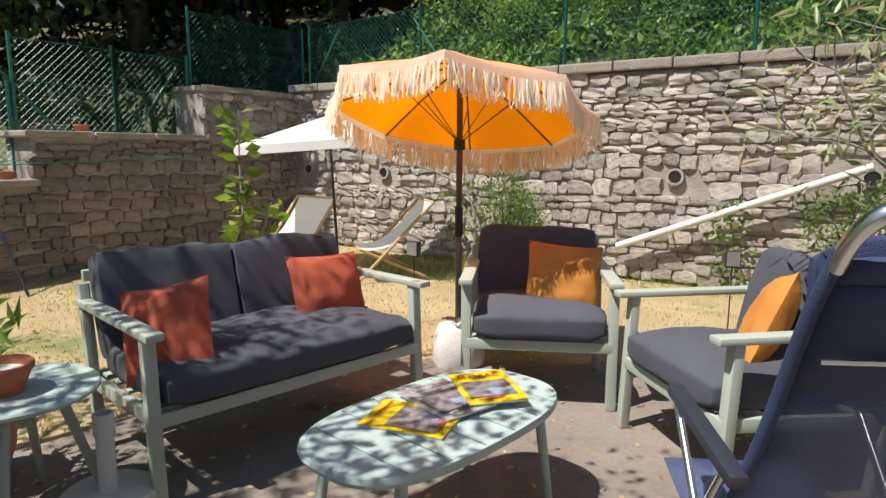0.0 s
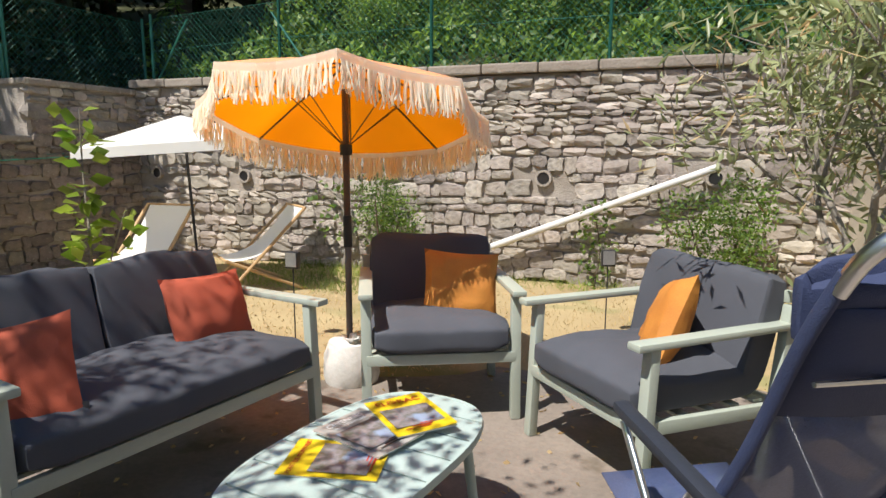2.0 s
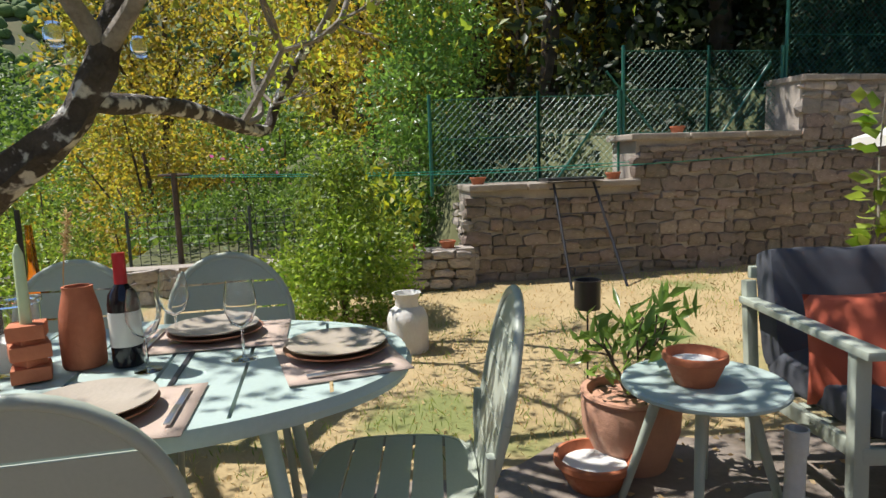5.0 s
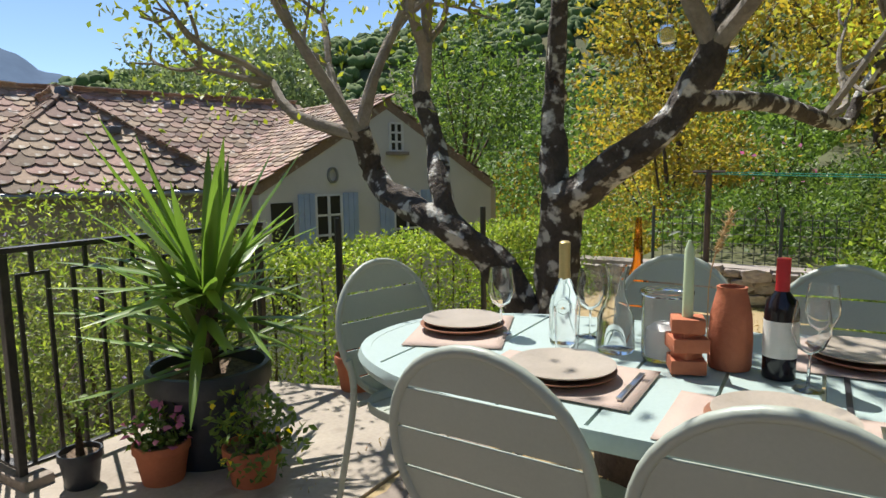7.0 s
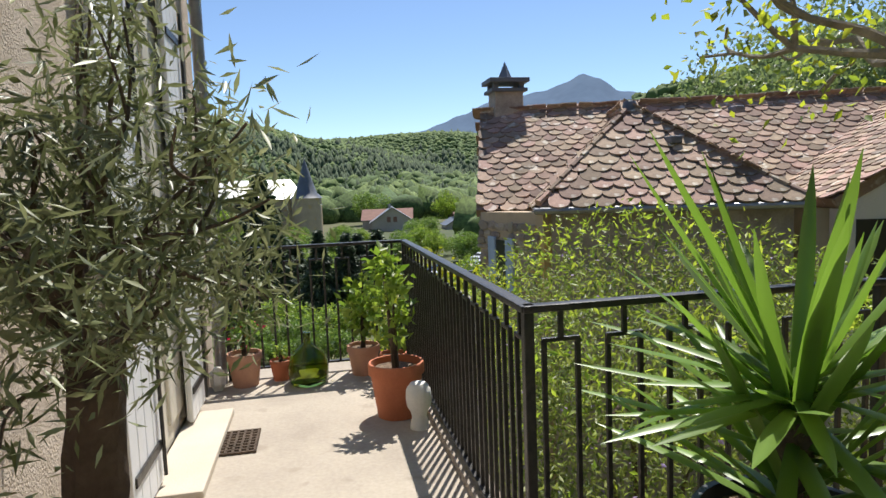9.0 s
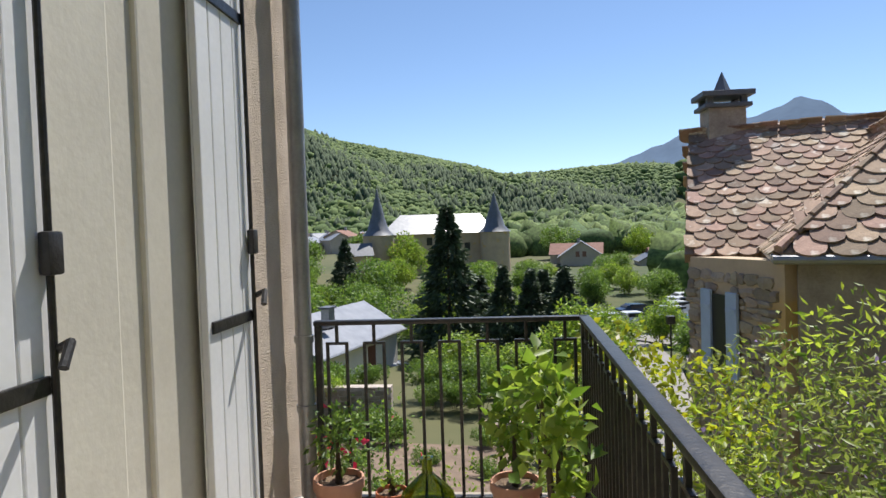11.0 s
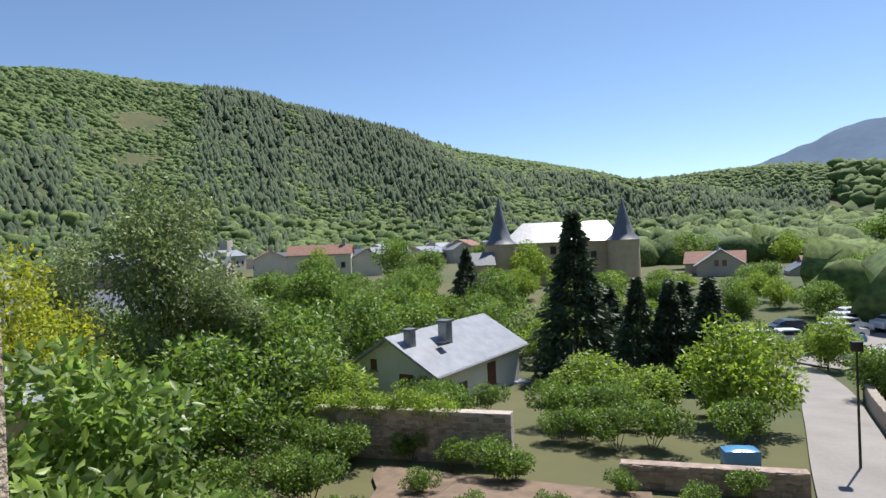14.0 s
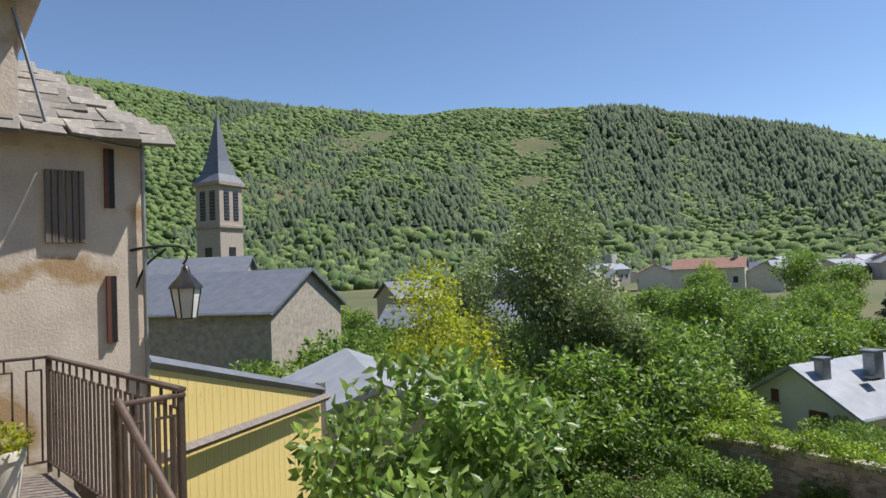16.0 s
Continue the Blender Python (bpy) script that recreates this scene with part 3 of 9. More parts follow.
for y0, y1, lab in ((-4.68, -4.2, "white plank shutter folded open"), (-5.84, -5.43, "white plank shutter folded open")):
    x0 = -0.255
    n = 4
    s = obj("shutter", box(B(), (x0 + 0.012, (y0 + y1) / 2, 1.30), (0.008, y1 - y0 - 0.01, 2.44), 0.002), M["white"], house, lab)
    for i in range(n):
        w = (y1 - y0) / n
        obj("plank", box(B(), (x0 - 0.006, y0 + w * (i + 0.5), 1.30), (0.026, w - 0.006, 2.46), 0.005), M["white"], s)
    for z in (0.25, 1.12, 2.32):
        obj("hinge", box(B(), (x0 - 0.022, (y0 + y1) / 2, z), (0.012, (y1 - y0) * 0.86, 0.045), 0.004), M["black_iron"], s)
    lb = B()
    cyl(lb, (x0 - 0.035, y0 + 0.03, 0.1), (x0 - 0.035, y0 + 0.03, 2.5), 0.009, n=8)
    box(lb, (x0 - 0.04, y0 + 0.03, 1.42), (0.03, 0.05, 0.10), 0.008)
    tube(lb, [(x0 - 0.04, y0 + 0.02, 1.2), (x0 - 0.09, y0 + 0.05, 1.22), (x0 - 0.10, y0 + 0.09, 1.17)], 0.012)
    obj("bolt", lb, M["black_iron"], s, smooth=True)
fr = B()
for y in (-5.66, -4.54):
    box(fr, (-0.235, y, 1.3), (0.03, 0.10, 2.6), 0.006)
box(fr, (-0.235, -5.1, 2.62), (0.03, 1.22, 0.12), 0.006)
obj("door_frame", fr, M["offwhite"], house)
gp = B()
cyl(gp, (-0.300, -6.40, -2.0), (-0.300, -6.40, 5.7), 0.042, n=16)
for z in (0.55, 0.9, 2.9):
    cyl(gp, (-0.300, -6.40, z), (-0.300, -6.40, z + 0.035), 0.049, n=16)
obj("downpipe", gp, M["zinc"], house, "dull zinc downpipe", smooth=True)
# the wall that closes the lounge to the east
wall_east = wall_box("wall_east", (1.35, 2.2, 0.6), (0.3, 9.5, 2.2), "tan rendered wall with stained foot", "render_smooth")
pp = thing("white_post", pose(1.12, 4.75, 0), "flaking white painted post by the wall", "post")
part("post", box(B(), (0, 0, 1.6), (0.12, 0.12, 3.2), 0.01), M["white"], pp)

# ---------- balcony rails ----------
def railing(name, p0, p1, n, label, material="black_iron", h=1.0, step=0.0, mirror=False):
    """A handrail with pairs of uprights joined under it in hoops, one level run."""
    a, b = Vector(p0), Vector(p1)
    d = b - a
    L = d.length
    t = thing(name, Matrix.Translation(a) @ d.to_track_quat("X", "Z").to_matrix().to_4x4(), label, "railing")
    part("handrail", box(B(), (L / 2, 0, h - 0.012), (L + 0.04, 0.052, 0.024), 0.007), M[material], t)
    part("bottom_rail", box(B(), (L / 2, 0, 0.09), (L, 0.035, 0.014), 0.003), M[material], t)
    hoops = []
    w = L / n
    for i in range(n):
        x = w * (i + 0.5)
        bm = B()
        g = w * 0.26
        box(bm, (x - g, 0, 0.09 + (h - 0.21) / 2), (0.016, 0.016, h - 0.21), 0.002)
        box(bm, (x + g, 0, 0.09 + (h - 0.21) / 2), (0.016, 0.016, h - 0.21), 0.002)
        box(bm, (x, 0, h - 0.118), (2 * g + 0.016, 0.016, 0.014), 0.002)
        box(bm, (x, 0, h - 0.066), (0.016, 0.016, 0.10), 0.002)
        if i % 3 == 1:
            box(bm, (x, 0, 0.05), (0.016, 0.016, 0.085), 0.002)
        part("hoop", bm, M[material], t, smooth=False)
    for x in (0, L):
        part("post", box(B(), (x, 0, h / 2), (0.034, 0.034, h), 0.004), M[material], t, smooth=False)
    return t

railing("railing", (-1.675, -3.485, 0), (-1.70, -6.47, 0), 19, "black wrought-iron terrace railing with a worn flat handrail")
railing("railing", (-1.70, -6.47, 0), (-0.36, -6.45, 0), 7, "black wrought-iron railing across the terrace end")
railing("railing", (-3.0, -3.485, 0), (-1.675, -3.485, 0), 6, "black wrought-iron railing behind the potted yucca")
kerb = obj("trim", box(B(), (-1.70, -4.95, 0.03), (0.12, 3.1, 0.05), 0.01), M["coping"])
tagged(kerb, "pale concrete kerb under the railing", "kerb", kind="structure")

# ---------- roofs of stone scales ----------
def scale_tile(w, l, t):
    """One rounded roof scale, laid with its round end down the slope (-y)."""
    bm = B()
    pts = [(-w / 2, l * 0.55), (-w / 2, 0)]
    for k in range(7):
        a = math.pi + math.pi * k / 6
        pts.append((w / 2 * math.cos(a), w * 0.42 * math.sin(a)))
    pts += [(w / 2, 0), (w / 2, l * 0.55)]
    seen = []
    for p in pts:
        if not seen or (abs(p[0] - seen[-1][0]) + abs(p[1] - seen[-1][1])) > 1e-4:
            seen.append(p)
    prism(bm, seen, 0, t)
    me = bpy.data.meshes.new("scale")
    bm.to_mesh(me)
    bm.free()
    return me

def inside(p, poly):
    c = False
    n = len(poly)
    for i in range(n):
        x0, y0 = poly[i]
        x1, y1 = poly[(i + 1) % n]
        if (y0 > p[1]) != (y1 > p[1]) and p[0] < (x1 - x0) * (p[1] - y0) / (y1 - y0) + x0:
            c = not c
    return c

TILE_COUNT = [0]

def scaled_slope(name, corners, parent, w=0.27, row=0.17, single=True, thick=0.18):
    """A sloping roof plane of a house: a board and rows of overlapping scales; corners run round from the eave."""
    P = [Vector(c) for c in corners]
    o = P[0]
    ux = (P[1] - P[0]).normalized()
    nrm = ux.cross(P[2] - P[0]).normalized()
    if nrm.z < 0:
        nrm = -nrm
    uy = nrm.cross(ux)
    if uy.z < 0:
        uy = -uy
    if ux.cross(uy).z < 0:
        ux = -ux
    fr = Matrix((ux, uy, ux.cross(uy))).transposed().to_4x4()
    fr = Matrix.Translation(o) @ fr
    inv = fr.inverted()
    loc = [(inv @ p) for p in P]
    poly = [(p.x, p.y) for p in loc]
    slab = obj(name, prism(B(), poly, -thick, -0.02), M["lauze_is"], parent, at=fr)
    xs, ys = [p[0] for p in poly], [p[1] for p in poly]
    rows = int((max(ys) - min(ys)) / row) + 1
    meshes = [scale_tile(w * k, row * 2.2, 0.022) for k in (0.94, 1.0, 1.06)]
    for me in meshes:
        me.materials.append(M["lauze"])
    V, F = [], []
    rng = random.Random(len(name) + rows)
    for j in range(rows):
        y = min(ys) + row * (j + 0.15)
        x = min(xs) + (0.5 * w if j % 2 else 0.0)
        while x < max(xs) + w:
            if inside((x, y + 0.02), poly):
                m = Matrix.Translation((x + rng.uniform(-0.02, 0.02), y + rng.uniform(-0.015, 0.015), 0.012)) @ pose(0, 0, 0, -6 + rng.uniform(-2.5, 2.5), rng.uniform(-3, 3), rng.uniform(-4, 4))
                me = meshes[rng.randrange(3)]
                if single and TILE_COUNT[0] < 420:
                    ob = new("scale", me)
                    ob.parent = slab
                    ob.matrix_basis = m
                    TILE_COUNT[0] += 1
                else:
                    k = len(V)
                    V += [tuple(m @ v.co) for v in me.vertices]
                    for f in me.polygons:
                        F.append(tuple(k + q for q in f.vertices))
            x += w * 1.03
    if V:
        me = bpy.data.meshes.new("scale_rows")
        me.from_pydata(V, [], F)
        me.materials.append(M["lauze_is"])
        ob = new("scale_rows", me)
        ob.parent = slab
        tagged(ob, kind="stuff")
    return slab

# ---------- the neighbour's house: main roof, hipped wing and gabled wing ----------
stone_house = thing("stone_house", Matrix.Identity(4), "old stone house under red-brown scale-tile roofs", "house")
w2 = Vector((-0.951, 0.309, 0))
n2 = Vector((-0.309, -0.951, 0))
E1 = Vector((-3.85, -12.5, 1.0))
M1 = Vector((-4.60, -14.8, 2.96))
Ap = Vector((-6.38, -11.66, 2.64))
C1 = Vector((-4.22, -10.35, 1.09))
C2 = Vector((-7.75, -9.15, 1.06))
Gr = Vector((-13.55, -7.36, 1.02))
Gl = Vector((-8.05, -9.17, 1.06))
Ga = Vector((-10.8, -8.27, 2.74))
ridge_end = M1 + w2 * 8.2
ridge_end.z = 2.95
apex_back = Ap + n2 * 2.2
apex_back.z = 2.72
gable_back = Ga + n2 * 7
gable_back.z = 2.66
C1b = C1 + n2 * 2.25
C2b = C2 + n2 * 3.0
E2 = E1 + w2 * 8.5
scaled_slope("roof_front_wing", [C1, C2, Ap], stone_house, 0.31, 0.2)
scaled_slope("roof_wing_side", [C1b, C1, Ap, apex_back], stone_house, 0.27, 0.16)
scaled_slope("roof_main", [E1, E2, ridge_end, M1], stone_house, 0.27, 0.17, False)
scaled_slope("roof_wing_far", [C2, C2b, apex_back, Ap], stone_house, 0.27, 0.17, False)
scaled_slope("roof_gable_near", [Gl + n2 * 6.5, Gl - n2 * 0.12, Ga - n2 * 0.12, gable_back], stone_house, 0.27, 0.17, False)
scaled_slope("roof_gable_far", [Gr - n2 * 0.12, Gr + n2 * 6.5, gable_back, Ga - n2 * 0.12], stone_house, 0.3, 0.2, False)
back = M1 + n2 * 2.4 - Vector((0, 0, 2.0))
scaled_slope("roof_back", [back + w2 * 8.2, back, M1, ridge_end], stone_house, 0.3, 0.2, False)

def wall_slab(a, b, z0, z1a, z1b, th, name, material, parent, mid=None):
    """An upright wall from a to b; the top may rise to a point in the middle."""
    a, b = Vector((a[0], a[1], 0)), Vector((b[0], b[1], 0))
    d = (b - a)
    L = d.length
    fr = Matrix.Translation(a) @ d.to_track_quat("X", "Z").to_matrix().to_4x4()
    prof = [(0, z0), (L, z0), (L, z1b)] + ([(L / 2, mid)] if mid else []) + [(0, z1a)]
    bm = B()
    f = [bm.verts.new((x, -th / 2, z)) for x, z in prof]
    g = [bm.verts.new((x, th / 2, z)) for x, z in prof]
    bm.faces.new(f)
    bm.faces.new(list(reversed(g)))
    for k in range(len(prof)):
        bm.faces.new((f[k], f[(k + 1) % len(prof)], g[(k + 1) % len(prof)], g[k]))
    return obj(name, bm, M[material], parent, at=fr), fr, L

inset = n2 * 0.25
wall_slab(C1 + inset + w2 * 0.2, C2 + inset - w2 * 0.2, -4.5, 0.98, 0.98, 0.4, "wall", "stone_is", stone_house)
sw, swf, swl = wall_slab(E1 + n2 * 0.1 + w2 * 0.25, C1 + inset + w2 * 0.25, -8, 0.95, 0.98, 0.4, "wall", "ochre_wall", stone_house)
wall_slab(M1 + n2 * 2.2 + w2 * 0.25 - Vector((0, 0, 0)), E1 + w2 * 0.25 + n2 * 0.1, -8, 0.95, 0.95, 0.4, "wall", "ochre_wall", stone_house, mid=2.85)
gw, gwf, gwl = wall_slab(Gl + n2 * 0.05 + w2 * 0.1, Gr + n2 * 0.05 - w2 * 0.1, -4.5, 0.95, 0.95, 0.3, "wall", "gable_plaster", stone_house, mid=2.62)
wall_slab(Gl + n2 * 0.3, Gl + n2 * 3.2, -4.5, 0.9, 0.9, 0.3, "wall", "render_smooth", stone_house)
wall_slab(Gr, Gr + n2 * 6, -4.5, 0.9, 0.9, 0.3, "wall", "render_smooth", stone_house)
# windows of the gabled wall, in its own frame (x along the wall, -y or +y outward)
side = -1 if (gwf.inverted() @ Vector((-0.5, -0.8, 1))).y < 0 else 1
def house_window(x0, x1, z0, z1, shutters=True, parent=stone_house):
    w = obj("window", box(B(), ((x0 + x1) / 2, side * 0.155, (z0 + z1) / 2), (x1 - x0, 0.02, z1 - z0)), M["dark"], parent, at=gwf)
    bm = B()
    for x in (x0, (x0 + x1) / 2, x1):
        box(bm, (x, side * 0.175, (z0 + z1) / 2), (0.05, 0.03, z1 - z0))
    for z in (z0, z0 + (z1 - z0) / 3, z0 + (z1 - z0) * 2 / 3, z1):
        box(bm, ((x0 + x1) / 2, side * 0.175, z), (x1 - x0, 0.03, 0.04))
    obj("window_frame", bm, M["white"], w)
    obj("window_sill", box(B(), ((x0 + x1) / 2, side * 0.2, z0 - 0.05), (x1 - x0 + 0.2, 0.14, 0.07), 0.01), M["coping"], w)
    if shutters:
        for xa, xb in ((x0 - 0.36, x0 - 0.03), (x1 + 0.03, x1 + 0.36)):
            bm = B()
            for i in range(3):
                box(bm, (xa + (xb - xa) * (i + 0.5) / 3, side * 0.19, (z0 + z1) / 2), ((xb - xa) / 3 - 0.008, 0.035, z1 - z0 + 0.06), 0.004)
            obj("shutter", bm, M["blue_paint"], w, "pale blue plank shutter")
house_window(1.08, 1.62, -0.25, 0.86)
house_window(2.85, 3.50, -0.25, 0.86)
house_window(2.78, 3.08, 1.68, 2.22, False)
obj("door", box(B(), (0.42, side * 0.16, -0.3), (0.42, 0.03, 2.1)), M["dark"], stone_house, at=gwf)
bm = B()
lathe(bm, [(0.11, 0), (0.15, 0), (0.15, 0.04), (0.11, 0.04)], 20)
obj("vent_ring", bm, M["zinc"], stone_house, smooth=True, at=gwf @ Matrix.Translation((1.45, side * 0.16, 1.22)) @ pose(0, 0, 0, 90) @ Matrix.Diagonal((0.75, 1, 1.2, 1)))
# blue shutters on the side wall above the lane
s2 = -1 if (swf.inverted() @ Vector((-1.2, -5, 1))).y < 0 else 1
for x in (0.52, 1.12):
    bm = B()
    box(bm, (x, s2 * 0.26, 0.0), (0.24, 0.04, 1.10), 0.006)
    box(bm, (x, s2 * 0.285, 0.33), (0.21, 0.012, 0.05))
    box(bm, (x, s2 * 0.285, -0.33), (0.21, 0.012, 0.05))
    obj("shutter", bm, M["blue_paint"], stone_house, "pale blue plank shutter", at=swf)
obj("window", box(B(), (0.82, s2 * 0.235, 0.0), (0.36, 0.03, 1.0)), M["dark"], stone_house, at=swf)
# ridge stones, valley flashing and chimney
for a, b in ((M1, ridge_end), (Ap, apex_back), (Ga, gable_back), (Ap, C1), (Ap, C2)):
    n = int((b - a).length / 0.3)
    for i in range(n):
        p, q = a.lerp(b, i / n), a.lerp(b, (i + 0.96) / n)
        obj("ridge_stone", cyl(B(), p + Vector((0, 0, 0.01)), q + Vector((0, 0, 0.022)), 0.045, 0.055, 7), M["lauze"], stone_house)
bm = B()
lathe(bm, [(0.0, 0.12), (0.10, 0.1), (0.13, 0.02), (0.14, -0.08)], 10, tuple(Ap))
obj("finial", bm, M["slate_dark"], stone_house, smooth=True)
ch = obj("chimney", box(B(), (0, 0, 0.12), (0.62, 0.5, 0.62), 0.02), M["stone_is"], stone_house, at=Matrix.Translation((-5.16, -14.75, 2.98)) @ Matrix.Diagonal((1, 1, 0.9, 1)))
bm = B()
box(bm, (0, 0, 0.46), (0.78, 0.64, 0.08), 0.015)
for x in (-0.28, 0.28):
    for y in (-0.2, 0.2):
        box(bm, (x, y, 0.56), (0.1, 0.1, 0.14))
box(bm, (0, 0, 0.68), (0.86, 0.7, 0.1), 0.015)
obj("cap", bm, M["slate_dark"], ch)
bm = B()
cyl(bm, (0, 0, 0.72), (0, 0, 1.15), 0.17, 0.005, 4)
obj("spike", bm, M["slate_dark"], ch)
for p in ((-6.6, -10.7, 1.95), (-8.6, -11.9, 2.55), (-11.6, -9.9, 2.5)):
    obj("roof_vent", box(B(), (0, 0, 0.06), (0.2, 0.24, 0.12), 0.03), M["slate_dark"], stone_house, at=Matrix.Translation(p))
bm = B()
tube(bm, [C1b + Vector((0, 0, -0.06)), C1 + Vector((0.05, 0.05, -0.08)), C2 + Vector((0, 0.05, -0.08))], 0.05)
obj("gutter", bm, M["zinc"], stone_house, smooth=True)

# ---------- lounge furniture ----------
def cushion(bm, c, s, puff=0.03, seg=7, m=None, seed=0.0, rnd=0.045):
    """A stuffed cushion: rounded box, fuller in the middle, slightly creased."""
    t = B()
    bmesh.ops.create_cube(t, size=1)
    bmesh.ops.subdivide_edges(t, edges=t.edges[:], cuts=seg, use_grid_fill=True)
    for v in t.verts:
        p = v.co * 2
        q = Vector([math.copysign(1 - (1 - abs(a)) ** 1.0, a) for a in p])
        e = [1 - abs(a) ** 4 for a in q]
        x = q.x * (s[0] / 2 - rnd * 0.35 * (q.y ** 10 + q.z ** 10)) + puff * 0.25 * math.copysign(e[1] * e[2], q.x) * abs(q.x) ** 3
        y = q.y * (s[1] / 2 - rnd * 0.35 * (q.x ** 10 + q.z ** 10)) + puff * 0.25 * math.copysign(e[0] * e[2], q.y) * abs(q.y) ** 3
        z = q.z * (s[2] / 2 - rnd * 0.35 * (q.x ** 10 + q.y ** 10)) + puff * math.copysign(e[0] * e[1], q.z) * abs(q.z)
        k = noise.noise(Vector((x * 5 + seed, y * 5, z * 5 + seed))) * 0.014 + noise.noise(Vector((x * 16, y * 9 + seed, z * 9))) * 0.008
        v.co = Vector((x, y, z)) + Vector((0, 0, k)) + p.normalized() * k * 0.5
    bmesh.ops.translate(t, verts=t.verts, vec=c)
    if m is not None:
        bmesh.ops.transform(t, matrix=m, verts=t.verts)
    me = bpy.data.meshes.new("tmp")
    t.to_mesh(me)
    t.free()
    bm.from_mesh(me)
    bpy.data.meshes.remove(me)
    return bm

def pillow_mesh(bm, s, th, seed=0.0, n=14):
    """A scatter cushion with pinched corners, lying in the xz plane."""
    for sgn in (-1, 1):
        g = []
        for j in range(n + 1):
            row = []
            for i in range(n + 1):
                u, v = i / n * 2 - 1, j / n * 2 - 1
                e = max(0.0, (1 - u * u) * (1 - v * v)) ** 0.42
                pull = 1 - 0.07 * (1 - abs(u) ** 2) * (abs(v) ** 3) - 0.0
                pull2 = 1 - 0.07 * (1 - abs(v) ** 2) * (abs(u) ** 3)
                k = noise.noise(Vector((u * 2.5 + seed, v * 2.5, sgn + seed))) * 0.02 * e
                row.append(bm.verts.new((u * s[0] / 2 * pull2, sgn * (th / 2 * e) + k, v * s[1] / 2 * pull)))
            g.append(row)
        for j in range(n):
            for i in range(n):
                bm.faces.new((g[j][i], g[j][i + 1], g[j + 1][i + 1], g[j + 1][i]))
    bmesh.ops.remove_doubles(bm, verts=bm.verts, dist=0.002)
    return bm

def lounge_seat(name, m, width, depth, seats, label, category, group=""):
    """An aluminium-framed lounge seat: flat arms, tapered legs, loose seat and back cushions. Origin at the front left leg."""
    t = thing(name, m, label, category, group)
    arm_z = 0.665
    for x in (0, width):
        bm = B()
        box(bm, (x, -0.005, arm_z / 2 - 0.01), (0.05, 0.045, arm_z - 0.02), 0.008, pose(0, 0, 0, -2.5))
        part("leg", bm, M["sage"], t)
        bm = B()
        box(bm, (x, depth - 0.02, 0.41), (0.045, 0.05, 0.82), 0.008, Matrix.Translation((0, -0.055, 0)) @ pose(0, 0, 0, -7))
        part("leg", bm, M["sage"], t)
        part("arm", box(B(), (x, depth * 0.47, arm_z - 0.012), (0.07, depth + 0.10, 0.03), 0.01, pose(0, 0, 0, -0.5)), M["sage"], t)
        part("side_rail", box(B(), (x, depth / 2, 0.335), (0.03, depth, 0.055), 0.006, pose(0, 0, 0, -3)), M["sage"], t)
    part("front_rail", box(B(), (width / 2, 0.0, 0.325), (width, 0.03, 0.055), 0.006), M["sage"], t)
    part("back_rail", box(B(), (width / 2, depth + 0.02, 0.76), (width, 0.03, 0.05), 0.006), M["sage"], t)
    part("rear_rail", box(B(), (width / 2, depth - 0.02, 0.31), (width, 0.03, 0.05), 0.006), M["sage"], t)
    bm = B()
    for i in range(5):
        box(bm, (width / 2, 0.1 + i * (depth - 0.2) / 4, 0.335), (width - 0.05, 0.05, 0.012))
    part("seat_slats", bm, M["sage"], t)
    part("seat_cushion", cushion(B(), (width / 2, depth * 0.46 - 0.03, 0.425), (width - 0.065, depth * 0.98, 0.15), 0.03, 12, pose(0, 0, 0, -1.5), 1.3 * width), M["charcoal"], t, "dark charcoal seat cushion")
    w = (width - 0.04) / seats
    for i in range(seats):
        mm = Matrix.Translation((0.02 + w * (i + 0.5), depth * 0.90, 0.625)) @ pose(0, 0, 0, -15, random.uniform(-1.5, 1.5), random.uniform(-1, 1))
        part("back_cushion", cushion(B(), (0, 0, 0), (w - 0.01, 0.14, 0.45), 0.012, 12, mm, i * 3.1 + width, 0.018), M["charcoal"], t, "dark charcoal back cushion")
    return t

sofa_pose = pose(-2.0, 1.285, 0.012, 0, 0, 78.7)
lounge_seat("sofa", sofa_pose, 1.29, 0.72, 2, "sage-framed outdoor sofa with charcoal cushions on the patio", "sofa")
arm1 = pose(-1.58, 2.75, 0.012, 0, 0, 27)
lounge_seat("armchair", arm1, 0.74, 0.70, 1, "sage-framed outdoor armchair with charcoal cushions and an amber pillow", "armchair", "lounge chairs")
arm2 = pose(-0.80, 2.93, 0.012, 0, 0, -45)
lounge_seat("armchair", arm2, 0.74, 0.72, 1, "sage-framed outdoor armchair in full sun beside the black tub", "armchair", "lounge chairs")

def pillow(m, s, material, label, seed):
    p = thing("scatter_cushion", m, label, "cushion", "scatter cushions")
    part("cover", pillow_mesh(B(), s, 0.16, seed), M[material], p)
    if material == "brick_red":
        part("tag", box(B(), (s[0] / 2 - 0.005, 0.0, -s[1] * 0.33), (0.03, 0.004, 0.03)), M["ink_black"], p)
    return p

pillow(sofa_pose @ pose(0.15, 0.22, 0.59, -18, -12, -50), (0.39, 0.39), "brick_red", "rust-red square cushion leaning in the sofa corner", 1.0)
pillow(sofa_pose @ pose(1.04, 0.40, 0.59, -20, 3, 4), (0.45, 0.39), "brick_red", "rust-red square cushion against the sofa back", 5.0)
pillow(arm1 @ pose(0.51, 0.34, 0.61, -20, 6, 4), (0.42, 0.39), "amber", "amber velvet cushion on the shaded armchair", 9.0)
pillow(arm2 @ pose(0.44, 0.38, 0.62, -22, -14, -34), (0.42, 0.42), "amber", "amber velvet cushion lying in the sunlit armchair", 12.0)

